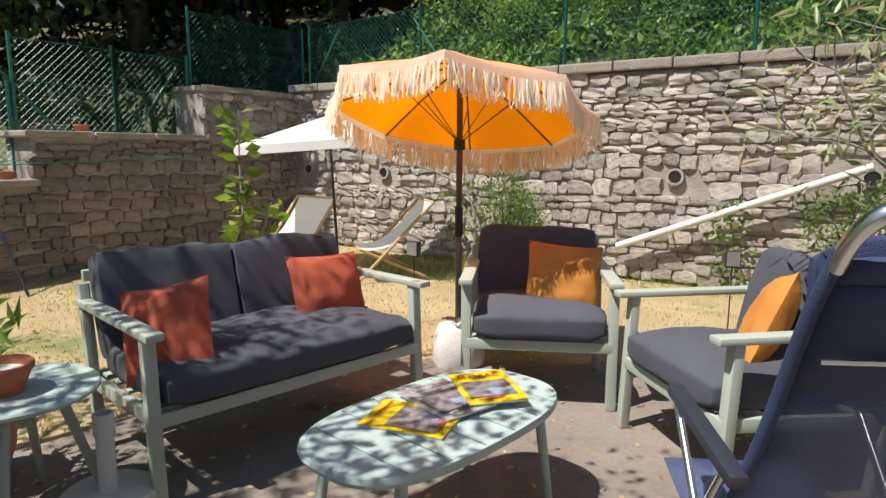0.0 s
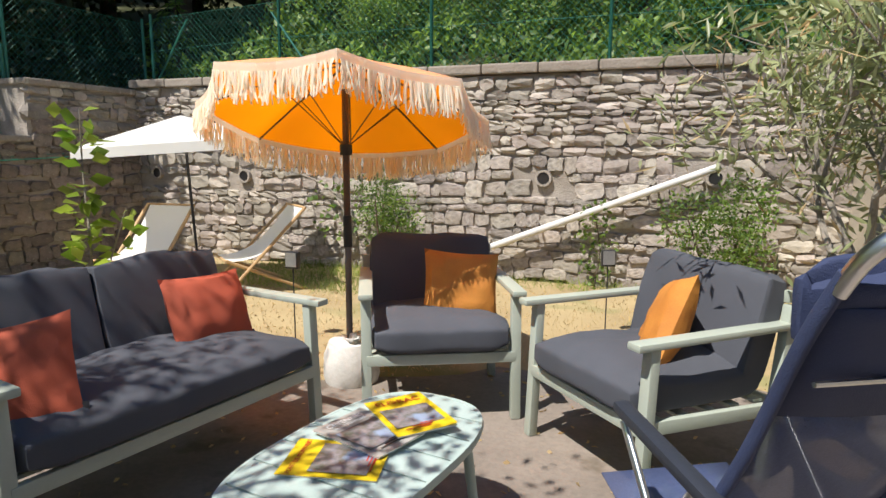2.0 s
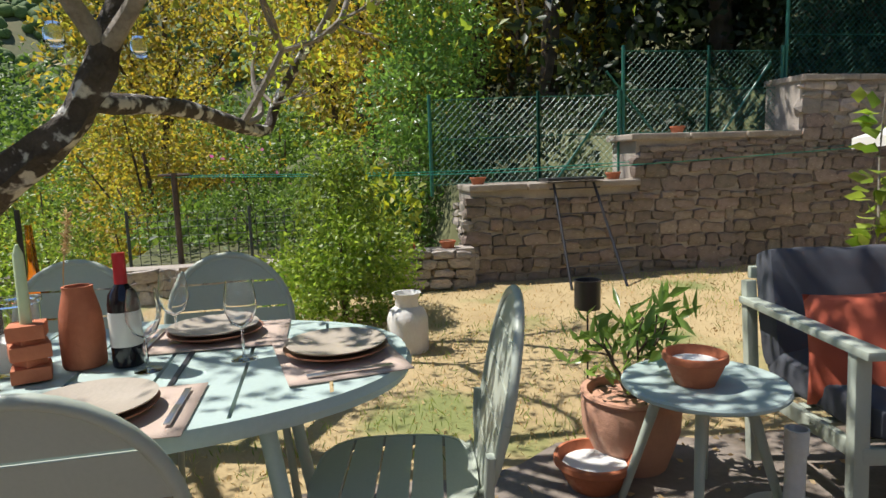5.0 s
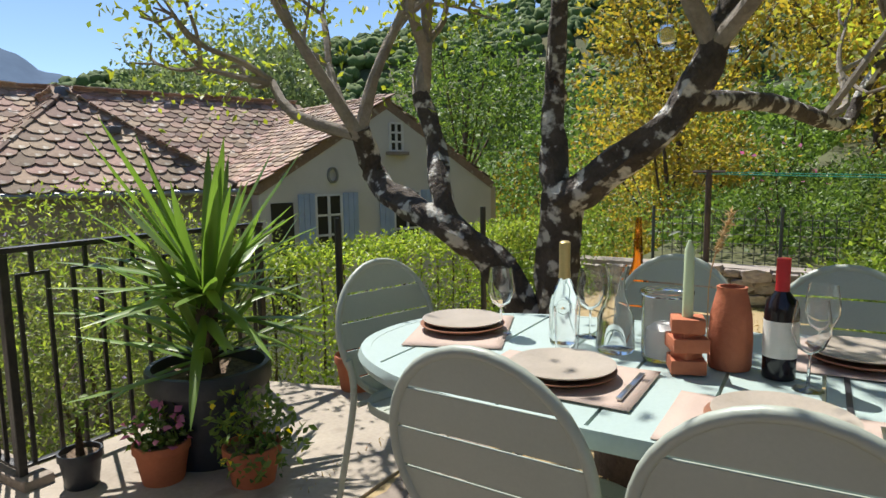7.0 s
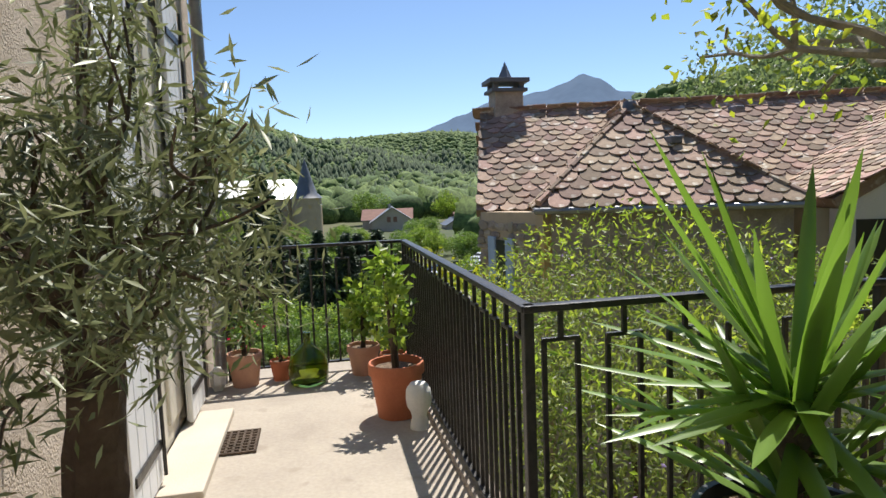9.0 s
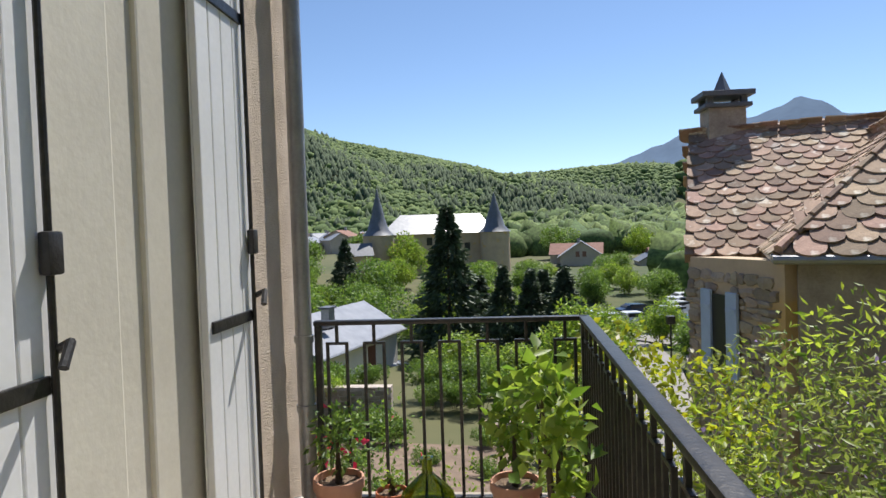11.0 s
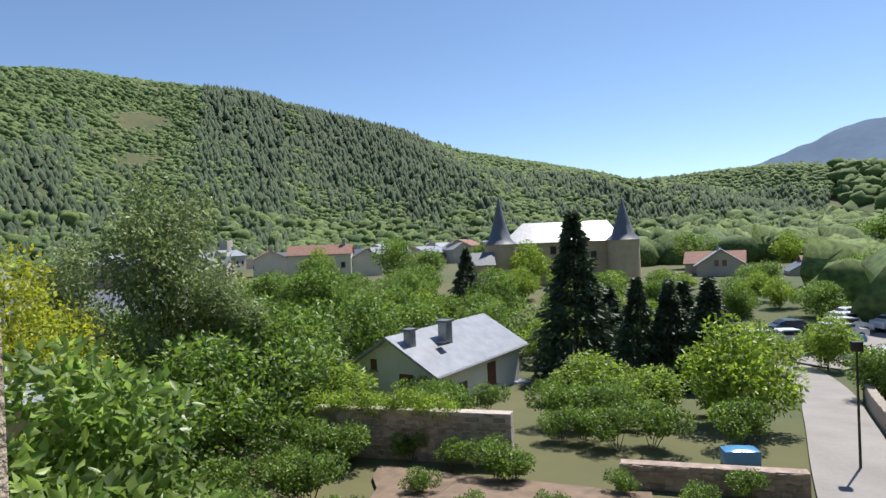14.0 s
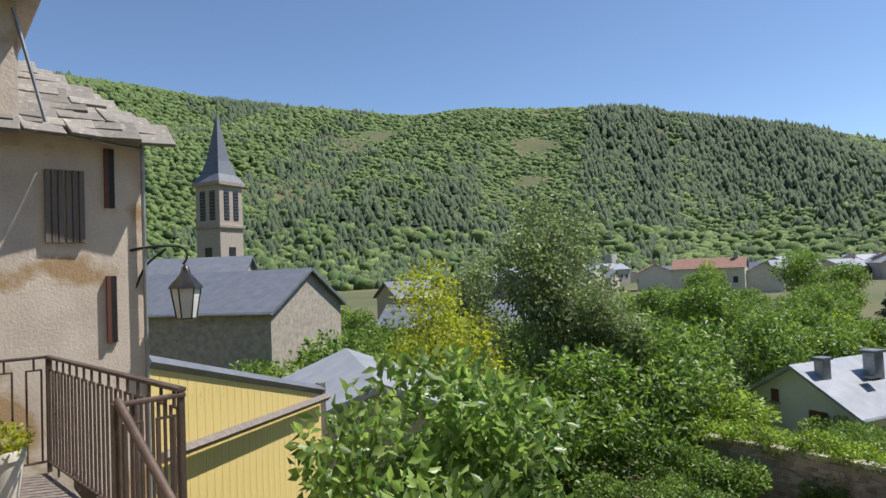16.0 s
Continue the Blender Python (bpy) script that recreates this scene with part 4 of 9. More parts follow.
def oval(a, b, e=2.6, n=48):
    """A rounded oval outline with half axes a, b."""
    return [(a * math.copysign(abs(math.cos(t)) ** (2 / e), math.cos(t)), b * math.copysign(abs(math.sin(t)) ** (2 / e), math.sin(t))) for t in [2 * math.pi * k / n for k in range(n)]]

def slatted_top(t, a, b, z, th, count, along, material, e=2.6):
    """A table top of boards cut to a rounded oval; along: boards run along the length."""
    o = oval(a, b, e, 160)
    part("rim", rim_ring(oval(a, b, e, 72), 0.022, z, th), M[material], t)
    span = b if along else a
    w = 2 * span / count
    for i in range(count):
        lo, hi = -span + w * i + 0.0045, -span + w * (i + 1) - 0.0045
        pts = []
        for k in range(9):
            c = lo + (hi - lo) * k / 8
            f = max(0.0, 1 - abs(c / span) ** e) ** (1 / e)
            pts.append((c, f * (a if along else b) * 0.985))
        poly = [(p, q) if not along else (q, p) for p, q in pts] + [(p, -q) if not along else (-q, p) for p, q in reversed(pts)]
        part("slat", prism(B(), poly, z - th * 0.75, z), M[material], t, smooth=False)

def rim_ring(o, w, z, th):
    bm = B()
    n = len(o)
    L = []
    for s, dz in ((1.0, -th), (1.012, -th / 2), (1.0, 0.001), (0.965, 0.001), (0.965, -th)):
        L.append([bm.verts.new((x * s, y * s, z + dz)) for x, y in o])
    for k in range(n):
        for a, b in zip(L, L[1:] + L[:1]):
            bm.faces.new((a[k], a[(k + 1) % n], b[(k + 1) % n], b[k]))
    return bm

coffee = thing("coffee_table", pose(-1.07, 1.755, 0.012, 0, 0, 81), "pale teal slatted oval coffee table with magazines on it", "table")
slatted_top(coffee, 0.50, 0.275, 0.42, 0.028, 7, False, "teal", 2.8)
for x, y in ((0.34, 0.17), (-0.34, 0.17), (0.34, -0.17), (-0.34, -0.17)):
    part("leg", cyl(B(), (x * 1.12, y * 1.2, 0), (x, y, 0.40), 0.016, 0.02, 12), M["teal"], coffee)
part("frame", tube(B(), [(0.34, 0.17, 0.385), (-0.34, 0.17, 0.385), (-0.34, -0.17, 0.385), (0.34, -0.17, 0.385), (0.34, 0.17, 0.385)], 0.011), M["teal"], coffee)

def lettering(parent, text, size, m, material, spacing=1.0):
    cu = bpy.data.curves.new("lettering", "FONT")
    cu.body = text
    cu.size = size
    cu.align_x = "CENTER"
    cu.extrude = 0.0004
    cu.space_character = spacing
    ob = new("lettering", cu)
    cu.materials.append(M[material])
    ob.parent = parent
    ob.matrix_basis = m
    me = bpy.data.meshes.new_from_object(ob)
    bpy.data.objects.remove(ob)
    ob = new("lettering", me)
    ob.parent = parent
    ob.matrix_basis = m
    return ob

def magazine(m, cover, label, words, photo_box, ink, size=(0.215, 0.30)):
    t = thing("magazine", m, label, "magazine", "magazines on the coffee table")
    part("page_block", box(B(), (0, 0, 0.003), (size[0] - 0.004, size[1] - 0.004, 0.005)), M["paper"], t)
    bm = B()
    n = 10
    rows = [[bm.verts.new((size[0] * (i / n - 0.5), size[1] * (j / n - 0.5), 0.0065 + 0.006 * (i / n) ** 3)) for i in range(n + 1)] for j in range(n + 1)]
    for j in range(n):
        for i in range(n):
            bm.faces.new((rows[j][i], rows[j][i + 1], rows[j + 1][i + 1], rows[j + 1][i]))
    c = part("cover", bm, M[cover], t)
    bm = B()
    x0, y0, x1, y1 = photo_box
    box(bm, ((x0 + x1) / 2, (y0 + y1) / 2, 0.0105), (x1 - x0, y1 - y0, 0.0012))
    part("photograph", bm, M["photo"], t)
    for text, s, x, y, mt in words:
        lettering(t, text, s, pose(x, y, 0.0125), mt)
    for k in range(3):
        part("caption_bar", box(B(), (-0.02 + 0.02 * k, -size[1] * 0.40 - 0.0 + k * 0.012, 0.0112), (0.09 - 0.02 * k, 0.005, 0.001)), M[ink], t)
    return t

mag_z = 0.433
cz = lambda x, y, z, r: pose(x, y, z, 0, 0, r)
magazine(cz(-1.116, 1.656, mag_z, 103), "mag_yellow", "yellow magazine with a village photograph, lowest on the table", [("PONT DE MONTVERT", 0.022, 0, 0.105, "ink_red")], (-0.085, -0.115, 0.095, 0.06), "ink_red")
magazine(cz(-1.10, 1.838, mag_z + 0.012, 72), "mag_grey", "grey travel magazine with a mountain photograph", [("CEVENNES", 0.032, 0, 0.10, "ink_white"), ("INATTENDUES", 0.020, 0, 0.075, "ink_white")], (-0.09, -0.10, 0.09, 0.06), "ink_black")
magazine(cz(-1.023, 1.99, mag_z + 0.024, 48), "mag_yellow", "yellow town guide lying on top of the magazines", [("FLORAC", 0.045, 0.0, 0.085, "ink_red")], (-0.088, -0.10, 0.088, 0.05), "ink_red")

# small round side table with a bowl candle
side_t = thing("side_table", pose(-2.32, 0.97, 0.012, 0, 0, 10), "small round pale teal metal side table", "table")
part("tabletop", lathe(B(), [(0.0, 0.462), (0.262, 0.462), (0.27, 0.468), (0.27, 0.478), (0.264, 0.484), (0.0, 0.484)], 48), M["teal"], side_t)
for k in range(4):
    a = radians(45 + 90 * k)
    part("leg", cyl(B(), (0.27 * math.cos(a), 0.27 * math.sin(a), 0), (0.13 * math.cos(a), 0.13 * math.sin(a), 0.465), 0.013, 0.02, 12), M["sage"], side_t)

def bowl(m, r, h, label, material="terracotta", fill="wax", name="candle_bowl"):
    t = thing(name, m, label, "bowl", "terracotta bowls")
    part("bowl", lathe(B(), [(0, 0), (r * 0.62, 0), (r * 0.66, h * 0.1), (r * 0.92, h * 0.72), (r * 0.95, h * 0.74), (r, h * 0.78), (r, h * 0.96), (r * 0.97, h), (r * 0.9, h), (r * 0.86, h * 0.8), (r * 0.8, h * 0.66), (0, h * 0.66)], 32), M[material], t)
    part("fill", lathe(B(), [(0, h * 0.68), (r * 0.8, h * 0.68), (r * 0.78, h * 0.72), (0, h * 0.73)], 24), M[fill], t)
    return t

bowl(pose(-2.31, 0.93, 0.496), 0.105, 0.105, "terracotta bowl candle on the side table")
bowl(pose(-2.60, 0.70, 0.012), 0.155, 0.12, "terracotta bowl with white wax standing on the patio")

# white tube on a round weighted foot
st = thing("parasol_stand", pose(-2.11, 1.16, 0.012), "empty cream parasol stand with an upright tube", "stand")
part("foot", lathe(B(), [(0, 0), (0.16, 0), (0.165, 0.04), (0.165, 0.075), (0.155, 0.085), (0, 0.09)], 40), M["offwhite"], st)
part("tube", lathe(B(), [(0.0, 0.08), (0.032, 0.08), (0.030, 0.30), (0.036, 0.30), (0.036, 0.38), (0.031, 0.38), (0.031, 0.2), (0, 0.2)], 20), M["plaster"], st)

# ---------- the fringed parasol ----------
UX, UY = -1.97, 3.29
par = thing("parasol", pose(UX, UY, 0.0), "ochre parasol with a cream fringe, standing in a plaster foot", "parasol")
part("pole", tube(B(), [(0, 0, 0.9), (0.0, 0, 1.68)], 0.019, 14), M["pole_wood"], par)
part("lower_pole", tube(B(), [(0, 0, 0.2), (0.0, 0, 0.9)], 0.0185, 14), M["greywood"], par, "greyed lower pole")
part("collar", lathe(B(), [(0.0, 0.80), (0.025, 0.80), (0.025, 0.98), (0, 0.98)], 16), M["dark"], par)
tilt = Matrix.Translation((0, 0, 1.53)) @ pose(0, 0, 0, 0, 0, 26) @ pose(0, 0, 0, -16, 3, 0) @ pose(0, 0, 0, 0, 0, 22.5)
NR, RR, HC = 8, 0.81, 0.30
def canopy_pt(k, f):
    """A point of the canopy at rim position k (in ribs), f from the top to the rim."""
    i = int(math.floor(k))
    u = k - i
    a0, a1 = [2 * math.pi * (q + 0.5) / NR for q in (i, i + 1)]
    p = Vector((math.cos(a0), math.sin(a0), 0)).lerp(Vector((math.cos(a1), math.sin(a1), 0)), u) * RR * f
    sag = 0.05 * math.sin(math.pi * u) * f * f
    return tilt @ Vector((p.x * (1 - 0.03 * math.sin(math.pi * u)), p.y * (1 - 0.03 * math.sin(math.pi * u)), HC * (1 - f ** 1.25) - sag * 0.4 + 0.02))
bm = B()
NU, NF = NR * 6, 8
g = [[bm.verts.new(canopy_pt(i / 6, max(j / NF, 0.004))) for i in range(NU)] for j in range(NF + 1)]
for j in range(NF):
    for i in range(NU):
        bm.faces.new((g[j][i], g[j][(i + 1) % NU], g[j + 1][(i + 1) % NU], g[j + 1][i]))
part("canopy", bm, M["orange_cloth"], par, "ochre canvas canopy")
# Thin cream layer laid just above the ochre canopy.
bm = B()
lift = Vector((0, 0, 0.006))
g = [[bm.verts.new(canopy_pt(i / 6, max(j / NF, 0.004)) + lift) for i in range(NU)] for j in range(NF + 1)]
for j in range(NF):
    for i in range(NU):
        bm.faces.new((g[j][i], g[j][(i + 1) % NU], g[j + 1][(i + 1) % NU], g[j + 1][i]))
part("outer_cloth", bm, M["cover_cloth"], par, "cream outer cloth")
bm = B()
for i in range(NU):
    a, b = canopy_pt(i / 6, 1.002), canopy_pt((i + 1) / 6, 1.002)
    vs = [bm.verts.new(p) for p in (a + Vector((0, 0, 0.012)), b + Vector((0, 0, 0.012)), b - Vector((0, 0, 0.03)), a - Vector((0, 0, 0.03)))]
    bm.faces.new(vs)
part("hem", bm, M["fringe"], par, "cream woven hem")
rng = np.random.default_rng(5)
V, F = [], []
for s in range(1050):
    k = rng.uniform(0, NR)
    p = np.array(canopy_pt(k, 1.006)) + np.array((0, 0, -0.025))
    q = np.array(canopy_pt(k + 0.012, 1.006)) + np.array((0, 0, -0.025))
    d = (q - p) / (np.linalg.norm(q - p) + 1e-9) * rng.uniform(0.004, 0.0075)
    L = rng.uniform(0.10, 0.155)
    o = rng.normal(size=3) * 0.014
    o[2] = 0
    o2 = rng.normal(size=3) * 0.008
    out = np.array((p[0], p[1], 0)) * 0.02
    base = len(V)
    for f in (0, 0.35, 0.7, 1.0):
        c = p + np.array((0, 0, -L * f)) + o * f * f + o2 * math.sin(f * 3) + out * f * 0.2
        w = d * (1 - 0.25 * f)
        nn = np.array((d[1], -d[0], 0)) * 0.7
        V += [c - w, c + nn, c + w]
    for f in range(3):
        for e in range(2):
            F.append((base + f * 3 + e, base + f * 3 + e + 1, base + f * 3 + 4 + e, base + f * 3 + 3 + e))
fr = rawmesh("fringe", V, F, M["fringe"], par, "long cream cotton fringe", kind="stuff")
for k in range(NR):
    part("rib", tube(B(), [canopy_pt(k, 0.02) - Vector((0, 0, 0.012)), canopy_pt(k, 0.5) - Vector((0, 0, 0.014)), canopy_pt(k, 0.99) - Vector((0, 0, 0.012))], 0.006, 6), M["pole_wood"], par)
    part("strut", tube(B(), [(0, 0, 1.36), canopy_pt(k, 0.5) - Vector((0, 0, 0.012))], 0.0032, 6), M["pole_wood"], par)
part("hub", lathe(B(), [(0, 1.32), (0.035, 1.32), (0.035, 1.38), (0, 1.38)], 16), M["dark"], par)
part("finial", lathe(B(), [(0, 0), (0.012, 0), (0.01, 0.03), (0, 0.04)], 12, tuple(tilt @ Vector((0, 0, HC + 0.02)))), M["pole_wood"], par)
pf = thing("cement_block", pose(UX + 0.02, UY - 0.02, 0.0), "whitewashed round cement parasol foot", "parasol base")
part("foot", lathe(B(), [(0, 0), (0.15, 0), (0.165, 0.05), (0.16, 0.17), (0.13, 0.25), (0.05, 0.275), (0.03, 0.27), (0.03, 0.1), (0, 0.1)], 28), M["plaster"], pf)
part("stone", cushion(B(), (0.05, -0.07, 0.285), (0.09, 0.06, 0.05), 0.01, 4), M["plaster"], pf)

# white parasol and two deck chairs at the far corner
wp = thing("parasol", pose(-4.72, 5.05, 0), "plain white square parasol by the far wall", "parasol")
part("pole", tube(B(), [(0.1, 0, 0), (0.05, 0, 0.8), (0.0, 0, 1.62)], 0.014, 10), M["ink_black"], wp)
bm = B()
tp = Matrix.Translation((0, 0, 1.42)) @ pose(0, 0, 0, 2, -4, 24)
top = bm.verts.new(tp @ Vector((0, 0, 0.25)))
cr = [bm.verts.new(tp @ Vector((0.72 * x, 0.72 * y, 0))) for x, y in ((1, 1), (0, 1.02), (-1, 1), (-1.02, 0), (-1, -1), (0, -1.02), (1, -1), (1.02, 0))]
lo = [bm.verts.new(v.co - Vector((0, 0, 0.09))) for v in cr]
for k in range(8):
    bm.faces.new((top, cr[k], cr[(k + 1) % 8]))
    bm.faces.new((cr[k], cr[(k + 1) % 8], lo[(k + 1) % 8], lo[k]))
part("canopy", bm, M["white_cloth"], wp, "white canvas canopy", smooth=False)

def deck_chair(m, cloth):
    t = thing("deck_chair", m, "wooden deck chair with a pale canvas sling on the lawn", "chair", "deck chairs")
    for x in (-0.27, 0.27):
        part("leg", tube(B(), [(x, 0.45, 0.0), (x, -0.35, 0.80)], 0.016, 8), M["wood"], t)
        part("leg", tube(B(), [(x * 0.9, -0.35, 0.0), (x * 0.9, 0.4, 0.34)], 0.016, 8), M["wood"], t)
    for p in ((0.45, 0.02), (-0.35, 0.80), (0.4, 0.34)):
        part("bar", tube(B(), [(-0.27, p[0], p[1]), (0.27, p[0], p[1])], 0.012, 8), M["wood"], t)
    bm = B()
    n = 14
    rows = []
    for j in range(n + 1):
        f = j / n
        y = 0.4 - 0.75 * f
        z = 0.34 + (0.80 - 0.34) * f - 0.16 * math.sin(math.pi * f) ** 0.9
        rows.append([bm.verts.new((x, y, z)) for x in (-0.24, 0, 0.24)])
    for a, b in zip(rows, rows[1:]):
        for k in range(2):
            bm.faces.new((a[k], a[k + 1], b[k + 1], b[k]))
    part("sling", bm, M[cloth], t, "pale canvas sling")
    return t
deck_chair(pose(-4.95, 4.75, 0, 0, 0, 185), "white_cloth")
deck_chair(pose(-3.98, 5.2, 0, 0, 0, 142), "white_cloth")

def stake_lamp(m, label, solar=True):
    t = thing("garden_light", m, label, "garden light", "garden lights")
    part("stake", cyl(B(), (0, 0, 0), (0, 0, 0.52), 0.005, n=8), M["ink_black"], t)
    if solar:
        part("head", box(B(), (0, 0, 0.58), (0.10, 0.05, 0.12), 0.008), M["ink_black"], t)
        part("panel", box(B(), (0, -0.027, 0.585), (0.085, 0.004, 0.10)), M["zinc"], t)
    else:
        part("lantern", lathe(B(), [(0, 0.50), (0.062, 0.50), (0.066, 0.51), (0.066, 0.64), (0.07, 0.65), (0.062, 0.65), (0.06, 0.515), (0, 0.515)], 20), M["ink_black"], t)
    return t
stake_lamp(pose(-2.73, 3.86, 0), "black solar garden light on a thin stake in the lawn")
stake_lamp(pose(-0.66, 4.77, 0, 0, 0, 20), "black solar garden light on a thin stake in the lawn")
stake_lamp(pose(-3.40, 1.02, 0), "black perforated lantern on a stake behind the laurel", False)

# ---------- navy folding recliner, seen from behind ----------
RC = pose(0.03, 1.68, 0.012, 0, 0, -150) @ Matrix.Diagonal((0.80, 1.0, 0.93, 1.0))
rc = thing("reclining_chair", RC, "navy mesh folding recliner with an aluminium frame", "chair")
# local: x across, -y towards the seat's front; the back rises towards +y
bl, bt = Vector((0, 0.0, 0.42)), Vector((0, 0.36, 1.12))
for x in (-0.27, 0.27):
    part("side_tube", tube(B(), curve_pts([(x, -0.12, 0.36), (x, 0.02, 0.48), (x, 0.20, 0.80), (x, 0.33, 1.10), (x * 0.97, 0.40, 1.24)], 16), 0.016, 10), M["navy"], rc, "tube sleeved in navy fabric")
    part("armrest", box(B(), (x * 1.12, -0.10, 0.69), (0.055, 0.46, 0.035), 0.012, pose(0, 0, 0, -4)), M["dark_plastic"], rc)
    part("leg", tube(B(), [(x * 1.06, -0.34, 0.0), (x * 1.06, 0.08, 0.67)], 0.013, 10), M["chrome"], rc)
    part("leg", tube(B(), [(x * 1.1, 0.34, 0.0), (x * 1.1, -0.26, 0.67)], 0.013, 10), M["chrome"], rc)
part("top_tube", tube(B(), curve_pts([(-0.262, 0.385, 1.205), (-0.255, 0.425, 1.27), (-0.21, 0.455, 1.315), (-0.1, 0.465, 1.33), (0.1, 0.465, 1.33), (0.21, 0.455, 1.315), (0.255, 0.425, 1.27), (0.262, 0.385, 1.205)], 40), 0.017, 14), M["chrome"], rc, "bare bent aluminium tube")
def sheet(rows, name, material, label=""):
    bm = B()
    g = [[bm.verts.new(p) for p in r] for r in rows]
    for a, b in zip(g, g[1:]):
        for k in range(len(a) - 1):
            bm.faces.new((a[k], a[k + 1], b[k + 1], b[k]))
    ob = part(name, bm, M[material], rc, label)
    md = ob.modifiers.new("thick", "SOLIDIFY")
    md.thickness = 0.004
    return ob
def back_row(f, s=0.26, bulge=0.03):
    c = curve_pts([(0, -0.12, 0.36), (0, 0.02, 0.48), (0, 0.20, 0.80), (0, 0.33, 1.10), (0, 0.40, 1.24)], 40)[int(f * 40)]
    return [(x * s, c.y + bulge * (1 - x * x), c.z) for x in (-1, -0.6, -0.2, 0.2, 0.6, 1)]
sheet([back_row(f) for f in (0.02, 0.15, 0.3, 0.45, 0.55, 0.62)], "mesh_panel", "navy_mesh", "see-through navy mesh panel")
sheet([back_row(f) for f in (0.62, 0.7, 0.8, 0.86)], "back_panel", "navy", "navy fabric panel")
sheet([back_row(f, 0.265, 0.02) for f in (0.80, 0.88, 0.96)], "top_panel", "navy")
part("head_cushion", cushion(B(), (0, 0.27, 1.14), (0.46, 0.06, 0.17), 0.02, 8, None, 2.0), M["navy"], rc, "padded navy head cushion")
part("cross_bar", tube(B(), [(-0.24, 0.335, 1.02), (0.24, 0.335, 1.02)], 0.006, 8), M["chrome"], rc)
bm = B()
rows = [[(x * 0.26, y, z) for x in (-1, -0.5, 0, 0.5, 1)] for y, z in ((-0.12, 0.37), (-0.24, 0.36), (-0.36, 0.38), (-0.45, 0.40))]
sheet(rows, "seat_sling", "navy_mesh")

# ---------- dining set ----------
def dining_chair(m, label):
    """A steel garden chair: round slatted back in a tube hoop, slatted seat, four legs. Faces -y, origin under the seat."""
    t = thing("dining_chair", m, label, "chair", "dining chairs")
    tilt_m = Matrix.Translation((0, 0.215, 0.44)) @ pose(0, 0, 0, -12)
    hoop = []
    for k in range(41):
        a = 2 * math.pi * k / 40
        hoop.append(tilt_m @ Vector((0.225 * math.cos(a), 0, 0.24 + 0.255 * math.sin(a))))
    bm = B()
    tube(bm, hoop, 0.0125, 10)
    part("back_frame", bm, M["sage"], t)
    n = 5
    for i in range(n):
        z0, z1 = -0.25 + 0.5 * i / n + 0.004, -0.25 + 0.5 * (i + 1) / n - 0.004
        bm = B()
        pts = []
        for k in range(7):
            z = z0 + (z1 - z0) * k / 6
            pts.append((0.225 * math.sqrt(max(0, 1 - (z / 0.255) ** 2)) * 0.985, z))
        f = [bm.verts.new(tilt_m @ Vector((x, -0.004, 0.24 + z))) for x, z in pts] + [bm.verts.new(tilt_m @ Vector((-x, -0.004, 0.24 + z))) for x, z in reversed(pts)]
        r = bmesh.ops.extrude_face_region(bm, geom=[bm.faces.new(f)])
        bmesh.ops.translate(bm, verts=[v for v in r["geom"] if isinstance(v, bmesh.types.BMVert)], vec=(0, 0.008, 0))
        part("back_slat", bm, M["sage"], t, smooth=False)
    o = oval(0.22, 0.21, 3.2, 48)
    part("seat_rim", bmesh_move(rim_ring(o, 0.02, 0.465, 0.03), (0, 0, 0)), M["sage"], t)
    for i in range(5):
        w = 0.43 / 5
        lo, hi = -0.21 + (0.42 / 5) * i + 0.004, -0.21 + (0.42 / 5) * (i + 1) - 0.004
        pts = []
        for k in range(6):
            y = lo + (hi - lo) * k / 5
            pts.append((0.215 * max(0.0, 1 - abs(y / 0.212) ** 3.2) ** (1 / 3.2), y))
        part("seat_slat", prism(B(), [(x, y) for x, y in pts] + [(-x, y) for x, y in reversed(pts)], 0.452, 0.464), M["sage"], t, smooth=False)
    for x in (-1, 1):
        part("leg", tube(B(), [(x * 0.235, -0.23, 0), (x * 0.19, -0.17, 0.45)], 0.0125, 10), M["sage"], t)
        part("leg", tube(B(), curve_pts([(x * 0.235, 0.31, 0), (x * 0.205, 0.24, 0.36), (x * 0.20, 0.225, 0.50), (x * 0.215, 0.23, 0.60)], 12), 0.0125, 10), M["sage"], t)
    part("stretcher", tube(B(), [(-0.2, 0.2, 0.44), (0.2, 0.2, 0.44)], 0.010, 8), M["sage"], t)
    return t

def bmesh_move(bm, v):
    bmesh.ops.translate(bm, verts=bm.verts, vec=v)
    return bm

base_chair = dining_chair(pose(-1.80, -1.25, 0.014, 0, 0, -92), "sage steel dining chair with a round slatted back")
copy_thing(base_chair, pose(-1.74, -0.74, 0.014, 0, 0, -88))
c = copy_thing(base_chair, pose(-2.30, -1.85, 0.014, 0, 0, 165))
tagged(c, "sage steel dining chair standing at the table's end")
c = copy_thing(base_chair, pose(-1.98, -0.12, 0.014, 0, 0, -10))
tagged(c, "sage steel dining chair half turned away at the table's end")
copy_thing(base_chair, pose(-2.62, -0.62, 0.014, 0, 0, 92))
copy_thing(base_chair, pose(-2.66, -1.2, 0.014, 0, 0, 86))

